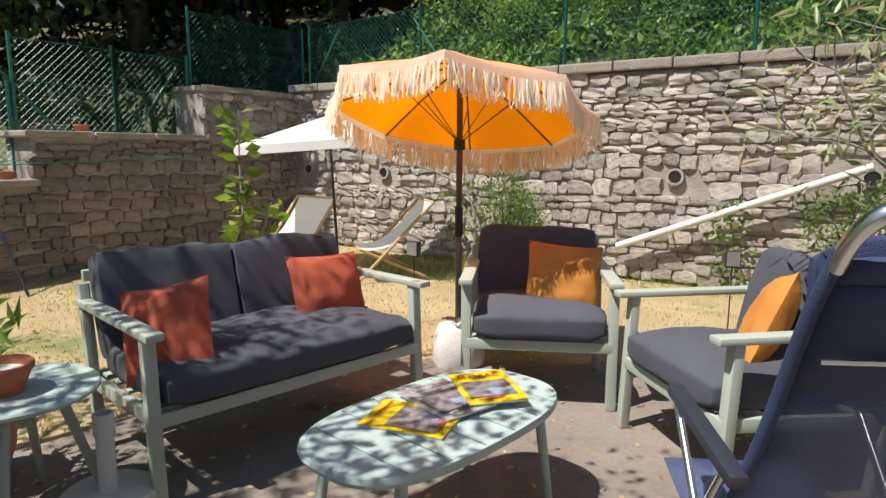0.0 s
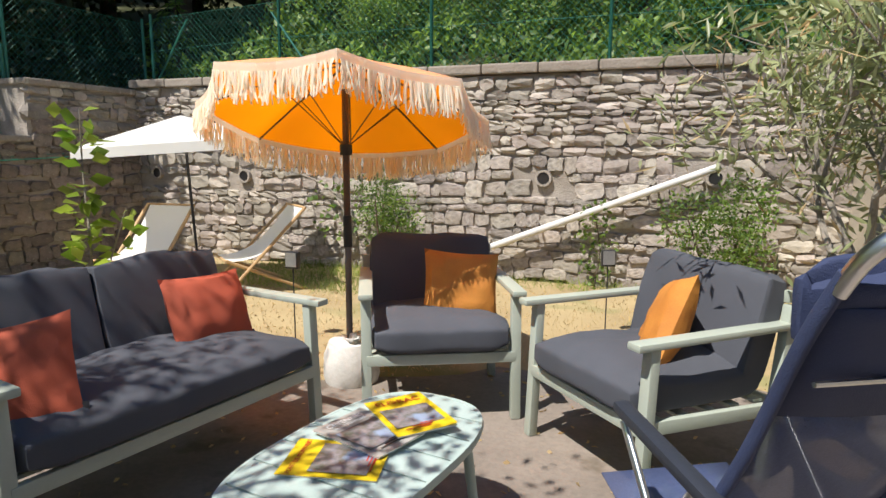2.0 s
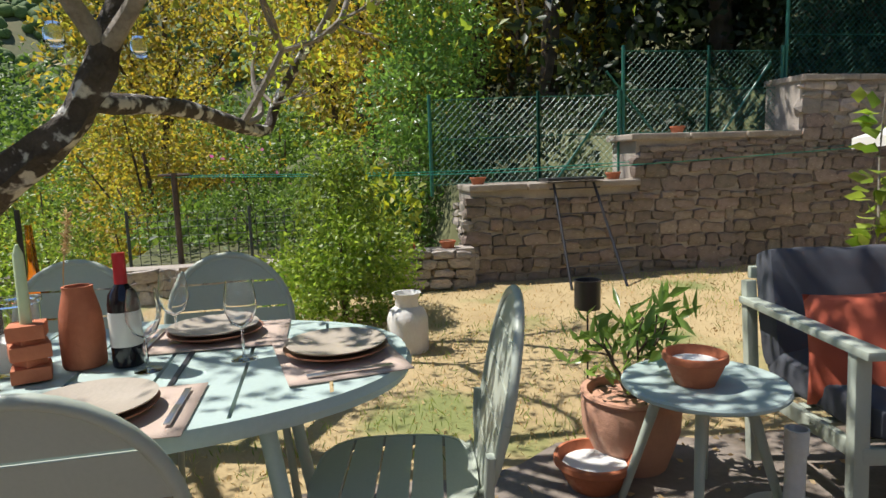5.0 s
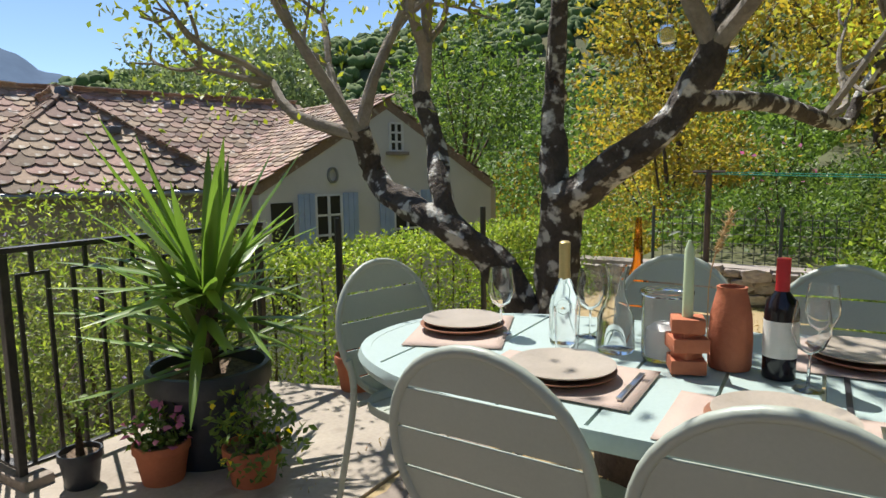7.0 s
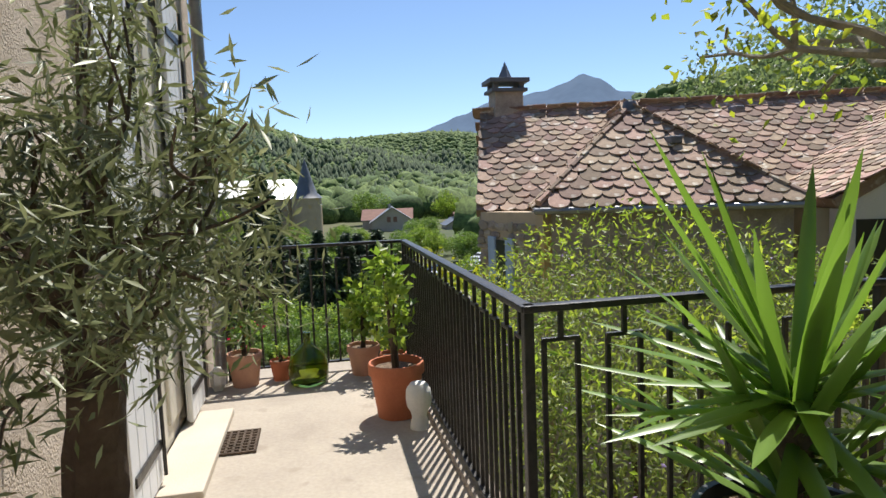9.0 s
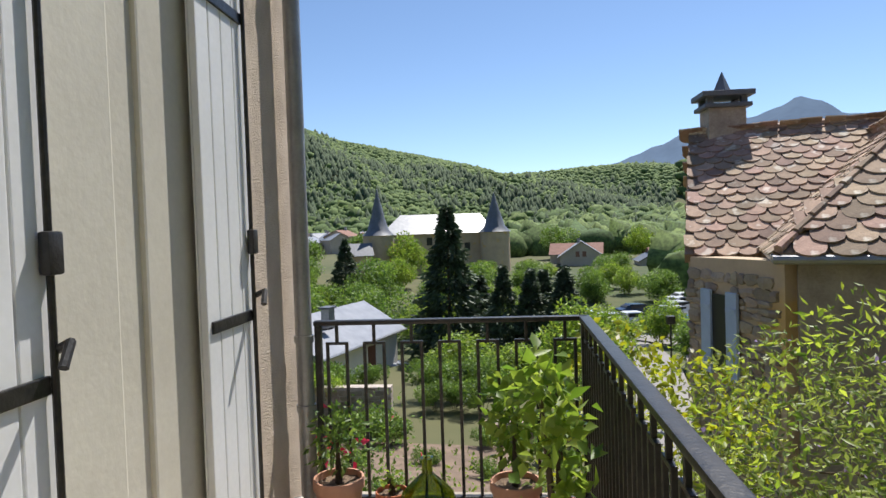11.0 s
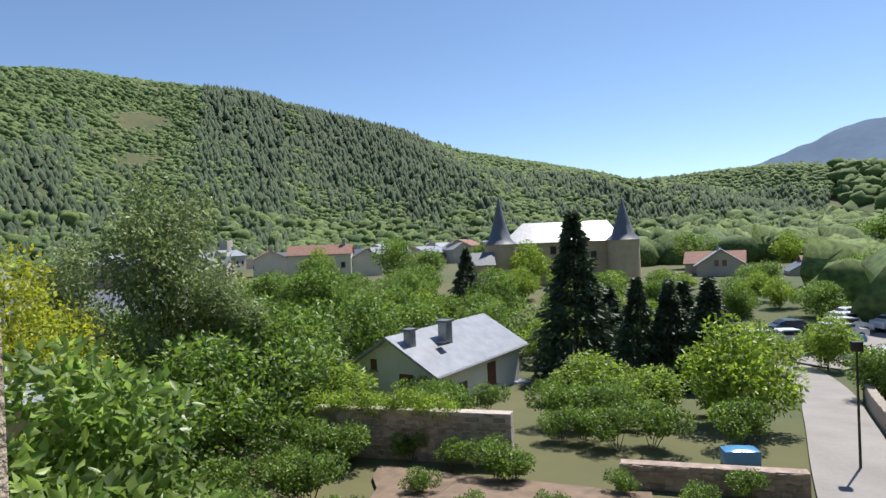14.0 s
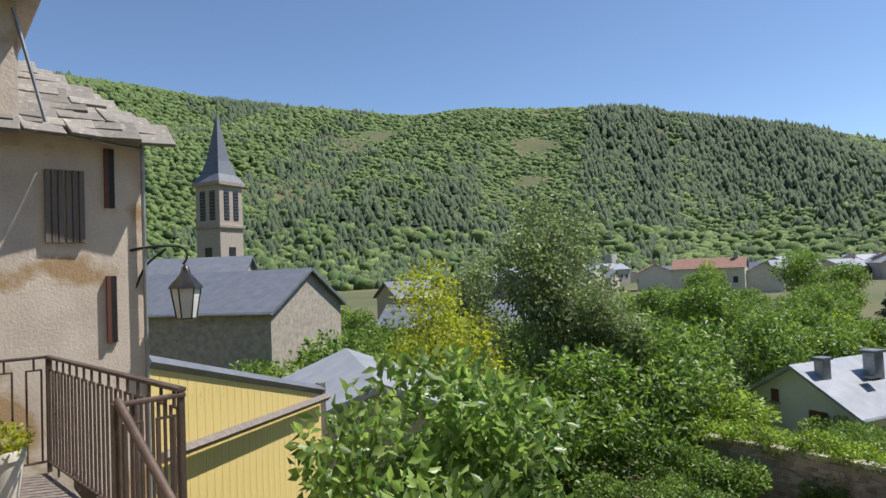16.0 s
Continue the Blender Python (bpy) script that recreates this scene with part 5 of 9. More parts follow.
TB = pose(-2.14, -1.0, 0.014, 0, 0, 90.5)
tb = thing("dining_table", TB, "pale teal slatted oval garden table laid for a meal", "table")
slatted_top(tb, 0.94, 0.49, 0.745, 0.04, 9, False, "teal", 2.35)
part("extension_joint", box(B(), (0.36, 0, 0.747), (0.012, 0.93, 0.006)), M["ink_black"], tb)
for x, y in ((0.62, 0.28), (-0.62, 0.28), (0.62, -0.28), (-0.62, -0.28)):
    part("leg", tube(B(), [(x * 1.1, y * 1.15, 0), (x * 0.93, y, 0.70)], 0.02, 12), M["teal"], tb)
part("frame", tube(B(), [(0.6, 0.28, 0.70), (-0.6, 0.28, 0.70), (-0.6, -0.28, 0.70), (0.6, -0.28, 0.70), (0.6, 0.28, 0.70)], 0.014), M["teal"], tb)
TZ = 0.762

def at_table(px, py, r=0):
    return pose(px, py, TZ, 0, 0, r)

def place_setting(x, y, r):
    m = at_table(x, y, r)
    mt = thing("placemat", m, "pinkish linen placemat on the table", "placemat", "placemats")
    bm = B()
    n = 10
    rows = [[bm.verts.new((0.42 * (i / n - 0.5), 0.30 * (j / n - 0.5), 0.002 + 0.003 * abs(noise.noise(Vector((i * 0.5 + x * 9, j * 0.5, y)))))) for i in range(n + 1)] for j in range(n + 1)]
    for j in range(n):
        for i in range(n):
            bm.faces.new((rows[j][i], rows[j][i + 1], rows[j + 1][i + 1], rows[j + 1][i]))
    o = part("cloth", bm, M["linen"], mt)
    o.modifiers.new("thick", "SOLIDIFY").thickness = 0.002
    pl = thing("plate", m @ Matrix.Translation((0, 0, 0.006)), "brown stoneware dinner plate on a placemat", "plate", "plates")
    part("plate", lathe(B(), [(0, 0), (0.09, 0), (0.135, 0.016), (0.138, 0.02), (0.132, 0.02), (0.09, 0.006), (0, 0.006)], 40), M["rust_plate"], pl)
    p2 = thing("plate", m @ Matrix.Translation((0.005, 0, 0.024)), "speckled grey stoneware plate stacked on another", "plate", "plates")
    part("plate", lathe(B(), [(0, 0), (0.085, 0), (0.128, 0.012), (0.131, 0.016), (0.125, 0.016), (0.085, 0.006), (0, 0.006)], 40), M["plate"], p2)
    kn = thing("knife", m @ pose(0.175, 0, 0.007), "steel table knife beside the plate", "knife", "knives")
    bm = B()
    box(bm, (0, 0.05, 0.002), (0.014, 0.11, 0.002), 0.0008)
    part("blade", bm, M["chrome"], kn)
    part("handle", box(B(), (0, -0.055, 0.003), (0.013, 0.10, 0.006), 0.002), M["chrome"], kn)

place_setting(-1.92, -1.25, 90)
place_setting(-1.81, -0.76, 90)
place_setting(-2.22, -1.70, 200)
place_setting(-2.11, -0.25, 10)
place_setting(-2.40, -0.60, -90)

def wine_glass(x, y, h=0.21):
    t = thing("wine_glass", at_table(x, y), "empty clear stemmed wine glass on the table", "glass", "wine glasses")
    part("foot", lathe(B(), [(0, 0), (0.034, 0), (0.034, 0.002), (0.006, 0.005), (0.0035, 0.012), (0.0035, 0.085), (0, 0.085)], 24), M["glass"], t)
    part("cup", lathe(B(), [(0, 0.084), (0.006, 0.085), (0.028, 0.10), (0.042, 0.135), (0.041, 0.165), (0.034, h), (0.0328, h), (0.0395, 0.165), (0.0405, 0.136), (0.027, 0.103), (0.005, 0.088), (0, 0.087)], 32), M["glass"], t)
for x, y in ((-2.24, -1.57), (-2.11, -0.72), (-2.35, -0.70), (-2.14, -0.49), (-2.33, -1.31)):
    wine_glass(x, y)

wb = thing("wine_bottle", at_table(-2.18, -0.785, 40), "dark red-wine bottle with a white label and red capsule", "bottle")
part("bottle", lathe(B(), [(0, 0), (0.036, 0), (0.038, 0.005), (0.038, 0.165), (0.034, 0.19), (0.016, 0.215), (0.0145, 0.23), (0.0145, 0.28), (0, 0.28)], 32), M["red_wine"], wb)
part("capsule", lathe(B(), [(0.0152, 0.215), (0.0165, 0.216), (0.0158, 0.232), (0.0158, 0.295), (0.0, 0.297)], 24), M["red_foil"], wb)
part("label", lathe(B(), [(0.0385, 0.055), (0.0388, 0.055), (0.0388, 0.145), (0.0385, 0.145)], 32), M["paper"], wb)
bm = B()
for z in (0.13, 0.122, 0.085, 0.078):
    for a in range(-2, 3):
        box(bm, (0, 0, 0), (0.007, 0.0008, 0.003), 0, pose(0, 0, z, 0, 0, a * 12 + 180) @ Matrix.Translation((0, -0.0392, 0)))
part("print", bm, M["zinc"], wb)

sb = thing("sparkling_bottle", at_table(-2.24, -1.36), "textured clear bottle with a gold-foiled neck", "bottle")
part("bottle", lathe(B(), [(0, 0), (0.042, 0), (0.045, 0.01), (0.045, 0.11), (0.036, 0.155), (0.018, 0.19), (0.014, 0.22), (0.014, 0.29), (0, 0.29)], 32), M["glass"], sb)
part("foil", lathe(B(), [(0.0165, 0.195), (0.0185, 0.195), (0.0165, 0.22), (0.0165, 0.30), (0.010, 0.305), (0, 0.305)], 24), M["gold_foil"], sb)

cf = thing("carafe", at_table(-2.22, -1.20), "clear glass carafe half full of water", "carafe")
part("carafe", lathe(B(), [(0, 0), (0.05, 0), (0.055, 0.01), (0.05, 0.10), (0.026, 0.16), (0.024, 0.20), (0.034, 0.245), (0.032, 0.245), (0.022, 0.20), (0.024, 0.16), (0.047, 0.10), (0.051, 0.012), (0, 0.006)], 32), M["glass"], cf)
tg = thing("tumbler", at_table(-2.10, -1.30), "clear tall drinking glass on the table", "glass")
part("glass", lathe(B(), [(0, 0), (0.03, 0), (0.036, 0.14), (0.0345, 0.14), (0.0285, 0.006), (0, 0.006)], 28), M["glass"], tg)
jar = thing("candle_jar", at_table(-2.21, -1.06), "large glass jar holding a white candle", "candle jar")
part("jar", lathe(B(), [(0, 0), (0.06, 0), (0.064, 0.01), (0.064, 0.175), (0.07, 0.18), (0.07, 0.187), (0.061, 0.187), (0.061, 0.012), (0, 0.008)], 36), M["glass"], jar)
part("candle", lathe(B(), [(0, 0.01), (0.052, 0.01), (0.05, 0.085), (0.03, 0.10), (0.01, 0.098), (0, 0.097)], 24), M["wax"], jar)
ch_ = thing("candle_holder", at_table(-2.12, -0.99, 15), "stacked terracotta cube candle holder with a pale green candle", "candle holder")
bm = B()
for i, (z, s, r) in enumerate(((0.02, 0.085, 5), (0.05, 0.055, 40), (0.076, 0.088, 12), (0.102, 0.056, 30), (0.124, 0.08, 0))):
    box(bm, (0, 0, z), (s, s, 0.026 if i % 2 else 0.036), 0.004, pose(0, 0, 0, 0, 0, r))
part("holder", bm, M["terracotta"], ch_)
part("candle", lathe(B(), [(0, 0.14), (0.0135, 0.14), (0.012, 0.31), (0.004, 0.335), (0, 0.337)], 16), M["candle"], ch_)
tv = thing("terracotta_vase", at_table(-2.21, -0.90), "tall unglazed terracotta vase on the table", "vase")
part("vase", lathe(B(), [(0, 0), (0.05, 0), (0.053, 0.01), (0.054, 0.08), (0.05, 0.14), (0.040, 0.185), (0.036, 0.2), (0.037, 0.212), (0.03, 0.212), (0.029, 0.2), (0.04, 0.14), (0, 0.05)], 28), M["terracotta"], tv)
gr = thing("dry_grass_stem", at_table(-2.32, -0.97), "dried feathery grass stem in a slim bottle", "dried plant")
part("stem", tube(B(), curve_pts([(0, 0, 0.0), (0.01, 0.0, 0.2), (0.04, 0.03, 0.33), (0.09, 0.06, 0.40)], 10), 0.002, 5), M["dry_leaf"], gr)
rng = np.random.default_rng(8)
pts = np.array([[0.02 + 0.07 * f, 0.015 + 0.045 * f, 0.28 + 0.12 * f] for f in rng.uniform(0, 1, 160)])
V, F = leaf_arrays(pts, np.array([0.3, 0.2, 0.6]) + rng.normal(size=(160, 3)) * 0.5, 0.022, 0.004, rng)
rawmesh("plume", V, F, M["dry_leaf"], gr)
ab = thing("amber_bottle", pose(-3.05, -1.35, 0.0), "tall orange glass bottle vase beyond the table", "bottle")
part("stand", lathe(B(), [(0, 0), (0.16, 0), (0.17, 0.3), (0.15, 0.62), (0, 0.62)], 20), M["bark_brown"], ab)
part("bottle", lathe(B(), [(0, 0.62), (0.05, 0.62), (0.055, 0.65), (0.05, 0.80), (0.02, 0.90), (0.012, 1.08), (0.0, 1.08)], 24), glass_mat("orange_glass", (0.9, 0.32, 0.03), 0.03), ab)

# ---------- plants round the garden ----------
def limbs(parent, start, ways, depth, r, rng, material, name="branch", spread=0.5, shrink=0.62, lift=0.25, tips=None):
    """Branches that fork upward; collects the tips."""
    bm = B()
    def grow(p, d, L, r, k):
        q1 = p + d * L * 0.5 + Vector(rng.normal(size=3)) * L * 0.07
        q2 = q1 + (d + Vector(rng.normal(size=3)) * 0.25 + Vector((0, 0, lift * 0.4))).normalized() * L * 0.5
        tube(bm, curve_pts([p, q1, q2], 6), r, 6 if r < 0.03 else 9, r * 0.62, 0.25)
        if tips is not None:
            tips.append(tuple(q1))
            tips.append(tuple(q2))
        if k > 0:
            for _ in range(2 if rng.uniform() < 0.6 else 3):
                nd = (d + Vector(rng.normal(size=3)) * spread + Vector((0, 0, lift))).normalized()
                grow(q2, nd, L * shrink * rng.uniform(0.8, 1.2), r * 0.6, k - 1)
    for d, L in ways:
        grow(Vector(start), Vector(d).normalized(), L, r, depth)
    return part(name, bm, M[material], parent)

def tip_leaves(tips, n, spread, L, W, material, parent, seed, name="crown", droop=0.1):
    rng = np.random.default_rng(seed)
    T = np.array(tips)
    P = T[rng.integers(0, len(T), n)] + rng.normal(size=(n, 3)) * spread
    D = rng.normal(size=(n, 3))
    D[:, 2] -= droop
    V, F = leaf_arrays(P, D, L, W, rng)
    return rawmesh(name, V, F, M[material], parent)

# the old apple tree over the table
apple = thing("apple_tree", pose(-3.78, -1.95, 0), "old lichen-spotted apple tree leaning over the table", "tree")
rng = np.random.default_rng(21)
tips = []
bm = B()
tube(bm, curve_pts([(0, 0, -0.3), (0.03, -0.02, 0.35), (0.05, 0.0, 0.8), (0.06, 0.03, 1.15)], 14), 0.125, 14, 0.105, 0.45)
part("trunk", bm, M["bark"], apple)
bm = B()
tube(bm, curve_pts([(0.06, 0.03, 1.1), (0.1, 0.30, 1.28), (0.2, 0.62, 1.52), (0.22, 0.80, 1.85), (0.15, 0.95, 2.3)], 18), 0.10, 12, 0.05, 0.45)
part("limb", bm, M["bark"], apple)
bm = B()
tube(bm, curve_pts([(0.2, 0.68, 1.58), (-0.5, 1.0, 1.60), (-1.3, 1.3, 1.52), (-1.45, 1.4, 1.75), (-1.4, 1.7, 2.2)], 18), 0.055, 10, 0.028, 0.45)
part("limb", bm, M["bark"], apple)
bm = B()
tube(bm, curve_pts([(0.05, 0.0, 1.05), (0.0, -0.05, 1.4), (-0.02, -0.05, 1.8), (0.05, 0.0, 2.3)], 14), 0.085, 12, 0.04, 0.45)
part("limb", bm, M["bark"], apple)
bm = B()
tube(bm, curve_pts([(0.0, -0.05, -0.15), (0.06, -0.2, 0.45), (0.12, -0.36, 0.75), (0.25, -0.60, 0.97), (0.14, -1.0, 1.10), (0.0, -1.28, 1.26), (0.12, -1.30, 1.55)], 26), 0.095, 12, 0.07, 0.45)
part("limb", bm, M["bark"], apple)
bm = B()
tube(bm, curve_pts([(0.24, -0.58, 0.95), (0.2, -0.66, 1.15), (0.02, -0.80, 1.45), (-0.05, -0.95, 1.75)], 16), 0.07, 12, 0.05, 0.45)
part("limb", bm, M["bark"], apple)
for s, ways, r in (((0.15, 0.95, 2.25), [((0.5, 0.6, 0.9), 0.7), ((-0.3, 0.8, 0.8), 0.7), ((0.9, 0.2, 0.8), 0.7)], 0.045),
                   ((0.22, 0.78, 1.8), [((0.9, 0.5, 0.9), 0.75), ((0.6, -0.4, 1.0), 0.7)], 0.045),
                   ((-1.4, 1.7, 2.15), [((-0.4, 0.6, 0.8), 0.5), ((0.5, 0.5, 0.9), 0.5)], 0.03),
                   ((-1.0, 1.2, 1.55), [((0.1, 0.6, 0.9), 0.55), ((-0.8, 0.3, 0.6), 0.5)], 0.028),
                   ((0.05, 0.0, 2.2), [((0.6, -0.1, 0.9), 0.7), ((-0.6, 0.1, 0.9), 0.7), ((0.1, -0.6, 0.9), 0.65)], 0.045),
                   ((0.12, -1.30, 1.5), [((-0.1, -0.6, 0.8), 0.65), ((0.5, -0.3, 0.9), 0.7), ((-0.2, 0.2, 1.0), 0.7), ((0.3, -0.9, 0.5), 0.75)], 0.045),
                   ((-0.05, -0.95, 1.7), [((0.0, 0.0, 1.0), 0.7), ((-0.5, -0.3, 0.9), 0.7), ((0.4, 0.3, 1.0), 0.6)], 0.045)):
    limbs(apple, s, ways, 3, r, rng, "bark_grey", spread=0.55, lift=0.28, tips=tips)
tips_hi = [t for t in tips if t[2] > 1.75]
tip_leaves(tips_hi, 5200, 0.16, 0.062, 0.034, "apple_leaf", apple, 4)
lt = []
limbs(apple, (0.2, 0.9, 2.35), [((0.7, 0.9, 0.35), 1.1), ((1.0, 0.6, 0.4), 1.1), ((0.3, 1.1, 0.35), 1.1), ((1.0, 0.2, 0.4), 1.0)], 3, 0.04, rng, "bark_grey", spread=0.5, shrink=0.72, lift=0.06, tips=lt)
lt = [t for t in lt if t[2] > 2.35]
tip_leaves(lt, 6500, 0.24, 0.07, 0.04, "apple_leaf", apple, 5)
for p in ((0.22, 0.58, 1.93), (-0.35, 0.78, 1.98)):
    jl = thing("hanging_jar", pose(-3.78 + p[0], -1.95 + p[1], p[2] - 0.12), "clear glass jar hanging from an apple branch", "jar", "hanging jars")
    part("jar", lathe(B(), [(0, 0), (0.035, 0), (0.045, 0.03), (0.042, 0.08), (0.028, 0.10), (0.03, 0.11), (0.026, 0.11), (0.038, 0.08), (0.04, 0.03), (0, 0.005)], 20), M["glass"], jl)
    part("wire", cyl(B(), (0, 0, 0.1), (0, 0, 0.42), 0.002, n=5), M["grey_wire"], jl)

def shrub(name, m, blobs, n, L, W, material, label, seed, droop=0.0, shell=0.45, category="shrub", group="", stems=4, extra=None):
    t = thing(name, m, label, category, group)
    z0 = min(b[0][2] - b[1][2] for b in blobs)
    bm = B()
    rg = np.random.default_rng(seed)
    for k in range(stems):
        b = blobs[k % len(blobs)][0]
        tube(bm, curve_pts([(b[0] * 0.15, b[1] * 0.15, min(0, z0)), (b[0] * 0.5, b[1] * 0.6, b[2] * 0.5), (b[0], b[1], b[2])], 8), 0.02, 6, 0.006, 0.2)
    part("stem", bm, M["bark_brown"], t)
    crown("leaves", blobs, n, L, W, M[material], t, seed, droop, shell)
    if extra:
        crown("blossom", blobs, extra[0], extra[1], extra[2], M[extra[3]], t, seed + 9, droop, 0.85)
    return t

rg = np.random.default_rng(2)
# trimmed hedge
hedge = thing("hedge", pose(-3.55, -4.15, 0, 0, 0, 171), "dense trimmed privet hedge, sunlit on top", "hedge")
P = rg.uniform(size=(15000, 3)) * np.array((3.7, 0.75, 1.15)) + np.array((0, -0.37, -0.5))
edge = rg.integers(0, 3, 15000)
P[edge == 0, 2] = 0.64 + rg.normal(size=(edge == 0).sum()) * 0.045
P[edge == 1, 1] = -0.36 + rg.normal(size=(edge == 1).sum()) * 0.05
D = rg.normal(size=(15000, 3)) + np.array((0, -0.3, 0.5))
V, F = leaf_arrays(P, D, 0.042, 0.026, rg)
rawmesh("leaves", V, F, M["hedge_leaf"], hedge)
bm = B()
for k in range(16):
    x = 0.12 + 0.23 * k
    tube(bm, curve_pts([(x, 0, -0.7), (x + 0.05, 0.02, 0.1), (x - 0.03, -0.05, 0.55)], 6), 0.016, 6, 0.006, 0.2)
part("stem", bm, M["bark_brown"], hedge)

shrub("buddleia", pose(-3.3, -5.7, 0), [((0, 0, 0.25), (0.95, 1.1, 0.75)), ((-0.6, 0.7, 0.2), (0.7, 0.8, 0.8)), ((0.3, -1.2, 0.05), (0.85, 0.9, 0.75)), ((0.8, 0.9, -0.1), (0.75, 1.0, 0.7)), ((0.9, -0.4, -0.5), (0.6, 1.4, 0.8)), ((0.2, 1.3, -0.6), (1.0, 0.8, 0.9)), ((-0.9, -0.5, 0.1), (0.8, 0.8, 0.8))],
      24000, 0.055, 0.018, "bud_leaf", "tall buddleia shrub with lilac flower spikes beyond the railing", 31, 0.25, 0.5, extra=(420, 0.03, 0.02, "lilac"))
# Outer leaves in a lighter green: sunlight on the buddleia put into colour.
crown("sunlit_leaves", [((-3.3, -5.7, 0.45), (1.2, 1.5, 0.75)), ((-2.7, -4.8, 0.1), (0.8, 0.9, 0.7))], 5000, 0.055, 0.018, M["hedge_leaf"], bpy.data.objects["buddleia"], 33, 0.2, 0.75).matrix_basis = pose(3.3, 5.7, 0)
shrub("shrub", pose(-2.0, -7.25, -3.2), [((0, 0, 3.65), (0.34, 0.34, 0.42)), ((-0.4, 0.1, 3.4), (0.45, 0.45, 0.5)), ((0.1, -0.3, 3.1), (0.4, 0.4, 0.6))], 2000, 0.06, 0.035, "yellow_leaf", "pale golden-leaved shrub below the railing", 35, extra=(60, 0.04, 0.03, "fringe"))

# conical bush by the lawn, laurel column, garden shrubs
cone = [((0, 0, 0.25), (0.62, 0.62, 0.35)), ((0.05, 0.05, 0.6), (0.5, 0.5, 0.35)), ((-0.05, 0, 0.95), (0.34, 0.34, 0.32)), ((0, 0, 1.28), (0.2, 0.2, 0.28)), ((0.25, -0.3, 0.4), (0.4, 0.4, 0.3)), ((-0.3, 0.3, 0.45), (0.38, 0.4, 0.3))]
shrub("privet_bush", pose(-5.6, -0.15, 0), cone, 9500, 0.052, 0.028, "bright_leaf", "bright green conical bush at the lawn's edge", 41)
col = [((rg.uniform(-0.35, 0.35), rg.uniform(-0.35, 0.35), 0.4 + 0.42 * k), (0.95 - 0.03 * k, 0.95 - 0.03 * k, 0.5)) for k in range(9)]
shrub("laurel_tree", pose(-8.7, 1.0, 0), col, 13000, 0.085, 0.04, "laurel_leaf", "tall glossy evergreen laurel behind the stone wall", 43, category="tree", stems=6)
shrub("shrub", pose(-8.9, -0.6, 0.0), rand_blobs((0, 0, 0.75), (0.9, 0.9, 0.8), 8, rg), 4500, 0.06, 0.03, "mid_leaf", "rounded green shrub behind the wire fence", 44)
shrub("shrub", pose(-9.6, -2.0, 0.0), rand_blobs((0, 0, 0.5), (1.3, 1.2, 0.6), 8, rg), 4500, 0.06, 0.03, "mid_leaf", "low clipped shrub behind the wire fence", 45)
shrub("shrub", pose(-6.4, -3.0, -0.2), rand_blobs((0, 0, 0.55), (0.8, 0.8, 0.7), 7, rg), 4000, 0.055, 0.028, "bright_leaf", "light green garden shrub behind the apple trunk", 46)
shrub("shrub", pose(-8.3, -3.4, -0.2), rand_blobs((0, 0, 0.7), (1.0, 1.0, 0.9), 7, rg), 4000, 0.06, 0.03, "bright_leaf", "light green garden shrub behind the apple trunk", 47)
shrub("rose_bush", pose(-6.95, 0.35, 0.2), [((0.0, 0.1, 0.55), (0.3, 0.35, 0.35)), ((0.1, -0.15, 0.85), (0.22, 0.25, 0.25))], 170, 0.12, 0.06, "yellow_leaf", "sparse rose bush with yellowing leaves behind the low wall", 48, shell=0.2)
shrub("rose_bush", pose(-9.3, -1.1, 0.1), rand_blobs((0, 0, 0.9), (0.6, 0.8, 0.5), 5, rg), 900, 0.06, 0.035, "mid_leaf", "pink climbing rose by the clothes post", 49, extra=(24, 0.07, 0.06, "pink"))
shrub("wall_shrub", pose(-3.15, 6.15, 0), rand_blobs((0, 0, 0.6), (0.5, 0.3, 0.6), 6, rg), 2600, 0.045, 0.02, "mid_leaf", "wispy green shrub growing at the foot of the sunlit wall", 50)
shrub("wall_shrub", pose(0.15, 6.1, 0), rand_blobs((0, 0, 0.55), (0.55, 0.35, 0.55), 6, rg), 2600, 0.05, 0.025, "mid_leaf", "green shrub under the wall drain", 51)
shrub("ground_cover", pose(-0.1, 2.32, 0.012), rand_blobs((0, 0, 0.12), (0.22, 0.2, 0.14), 5, rg), 220, 0.06, 0.032, "bright_leaf", "small green plant growing out of the patio", 52)
# sapling and climbers
sap = thing("sapling", pose(-4.0, 3.3, 0), "thin sapling with large lobed light-green leaves", "sapling")
part("stem", tube(B(), curve_pts([(0, 0, 0), (0.02, 0.0, 0.7), (-0.02, 0.02, 1.2), (0.02, 0, 1.62)], 12), 0.012, 7, 0.004), M["bark_grey"], sap)
part("stem", tube(B(), curve_pts([(0, 0, 0), (0.1, 0.05, 0.5), (0.28, 0.08, 0.95)], 10), 0.009, 7, 0.004), M["bark_grey"], sap)
rg2 = np.random.default_rng(77)
f = rg2.uniform(0.35, 1, 62)
P = np.stack([0.02 * np.sin(f * 9), 0 * f, 1.62 * f], 1)
P2 = np.stack([0.28 * f[:26], 0.08 * f[:26], 0.95 * f[:26]], 1)
P = np.concatenate([P, P2])
D = rg2.normal(size=P.shape)
D[:, 2] = np.abs(D[:, 2]) * 0.15
V, F = leaf_arrays(P + D * 0.03, D, 0.15, 0.11, rg2, 0.12)
rawmesh("leaves", V, F, M["bright_leaf"], sap)
vine = thing("climbing_vine", pose(-4.0, 6.42, 0), "bare twining vine stem with a few leaves on the wall", "vine")
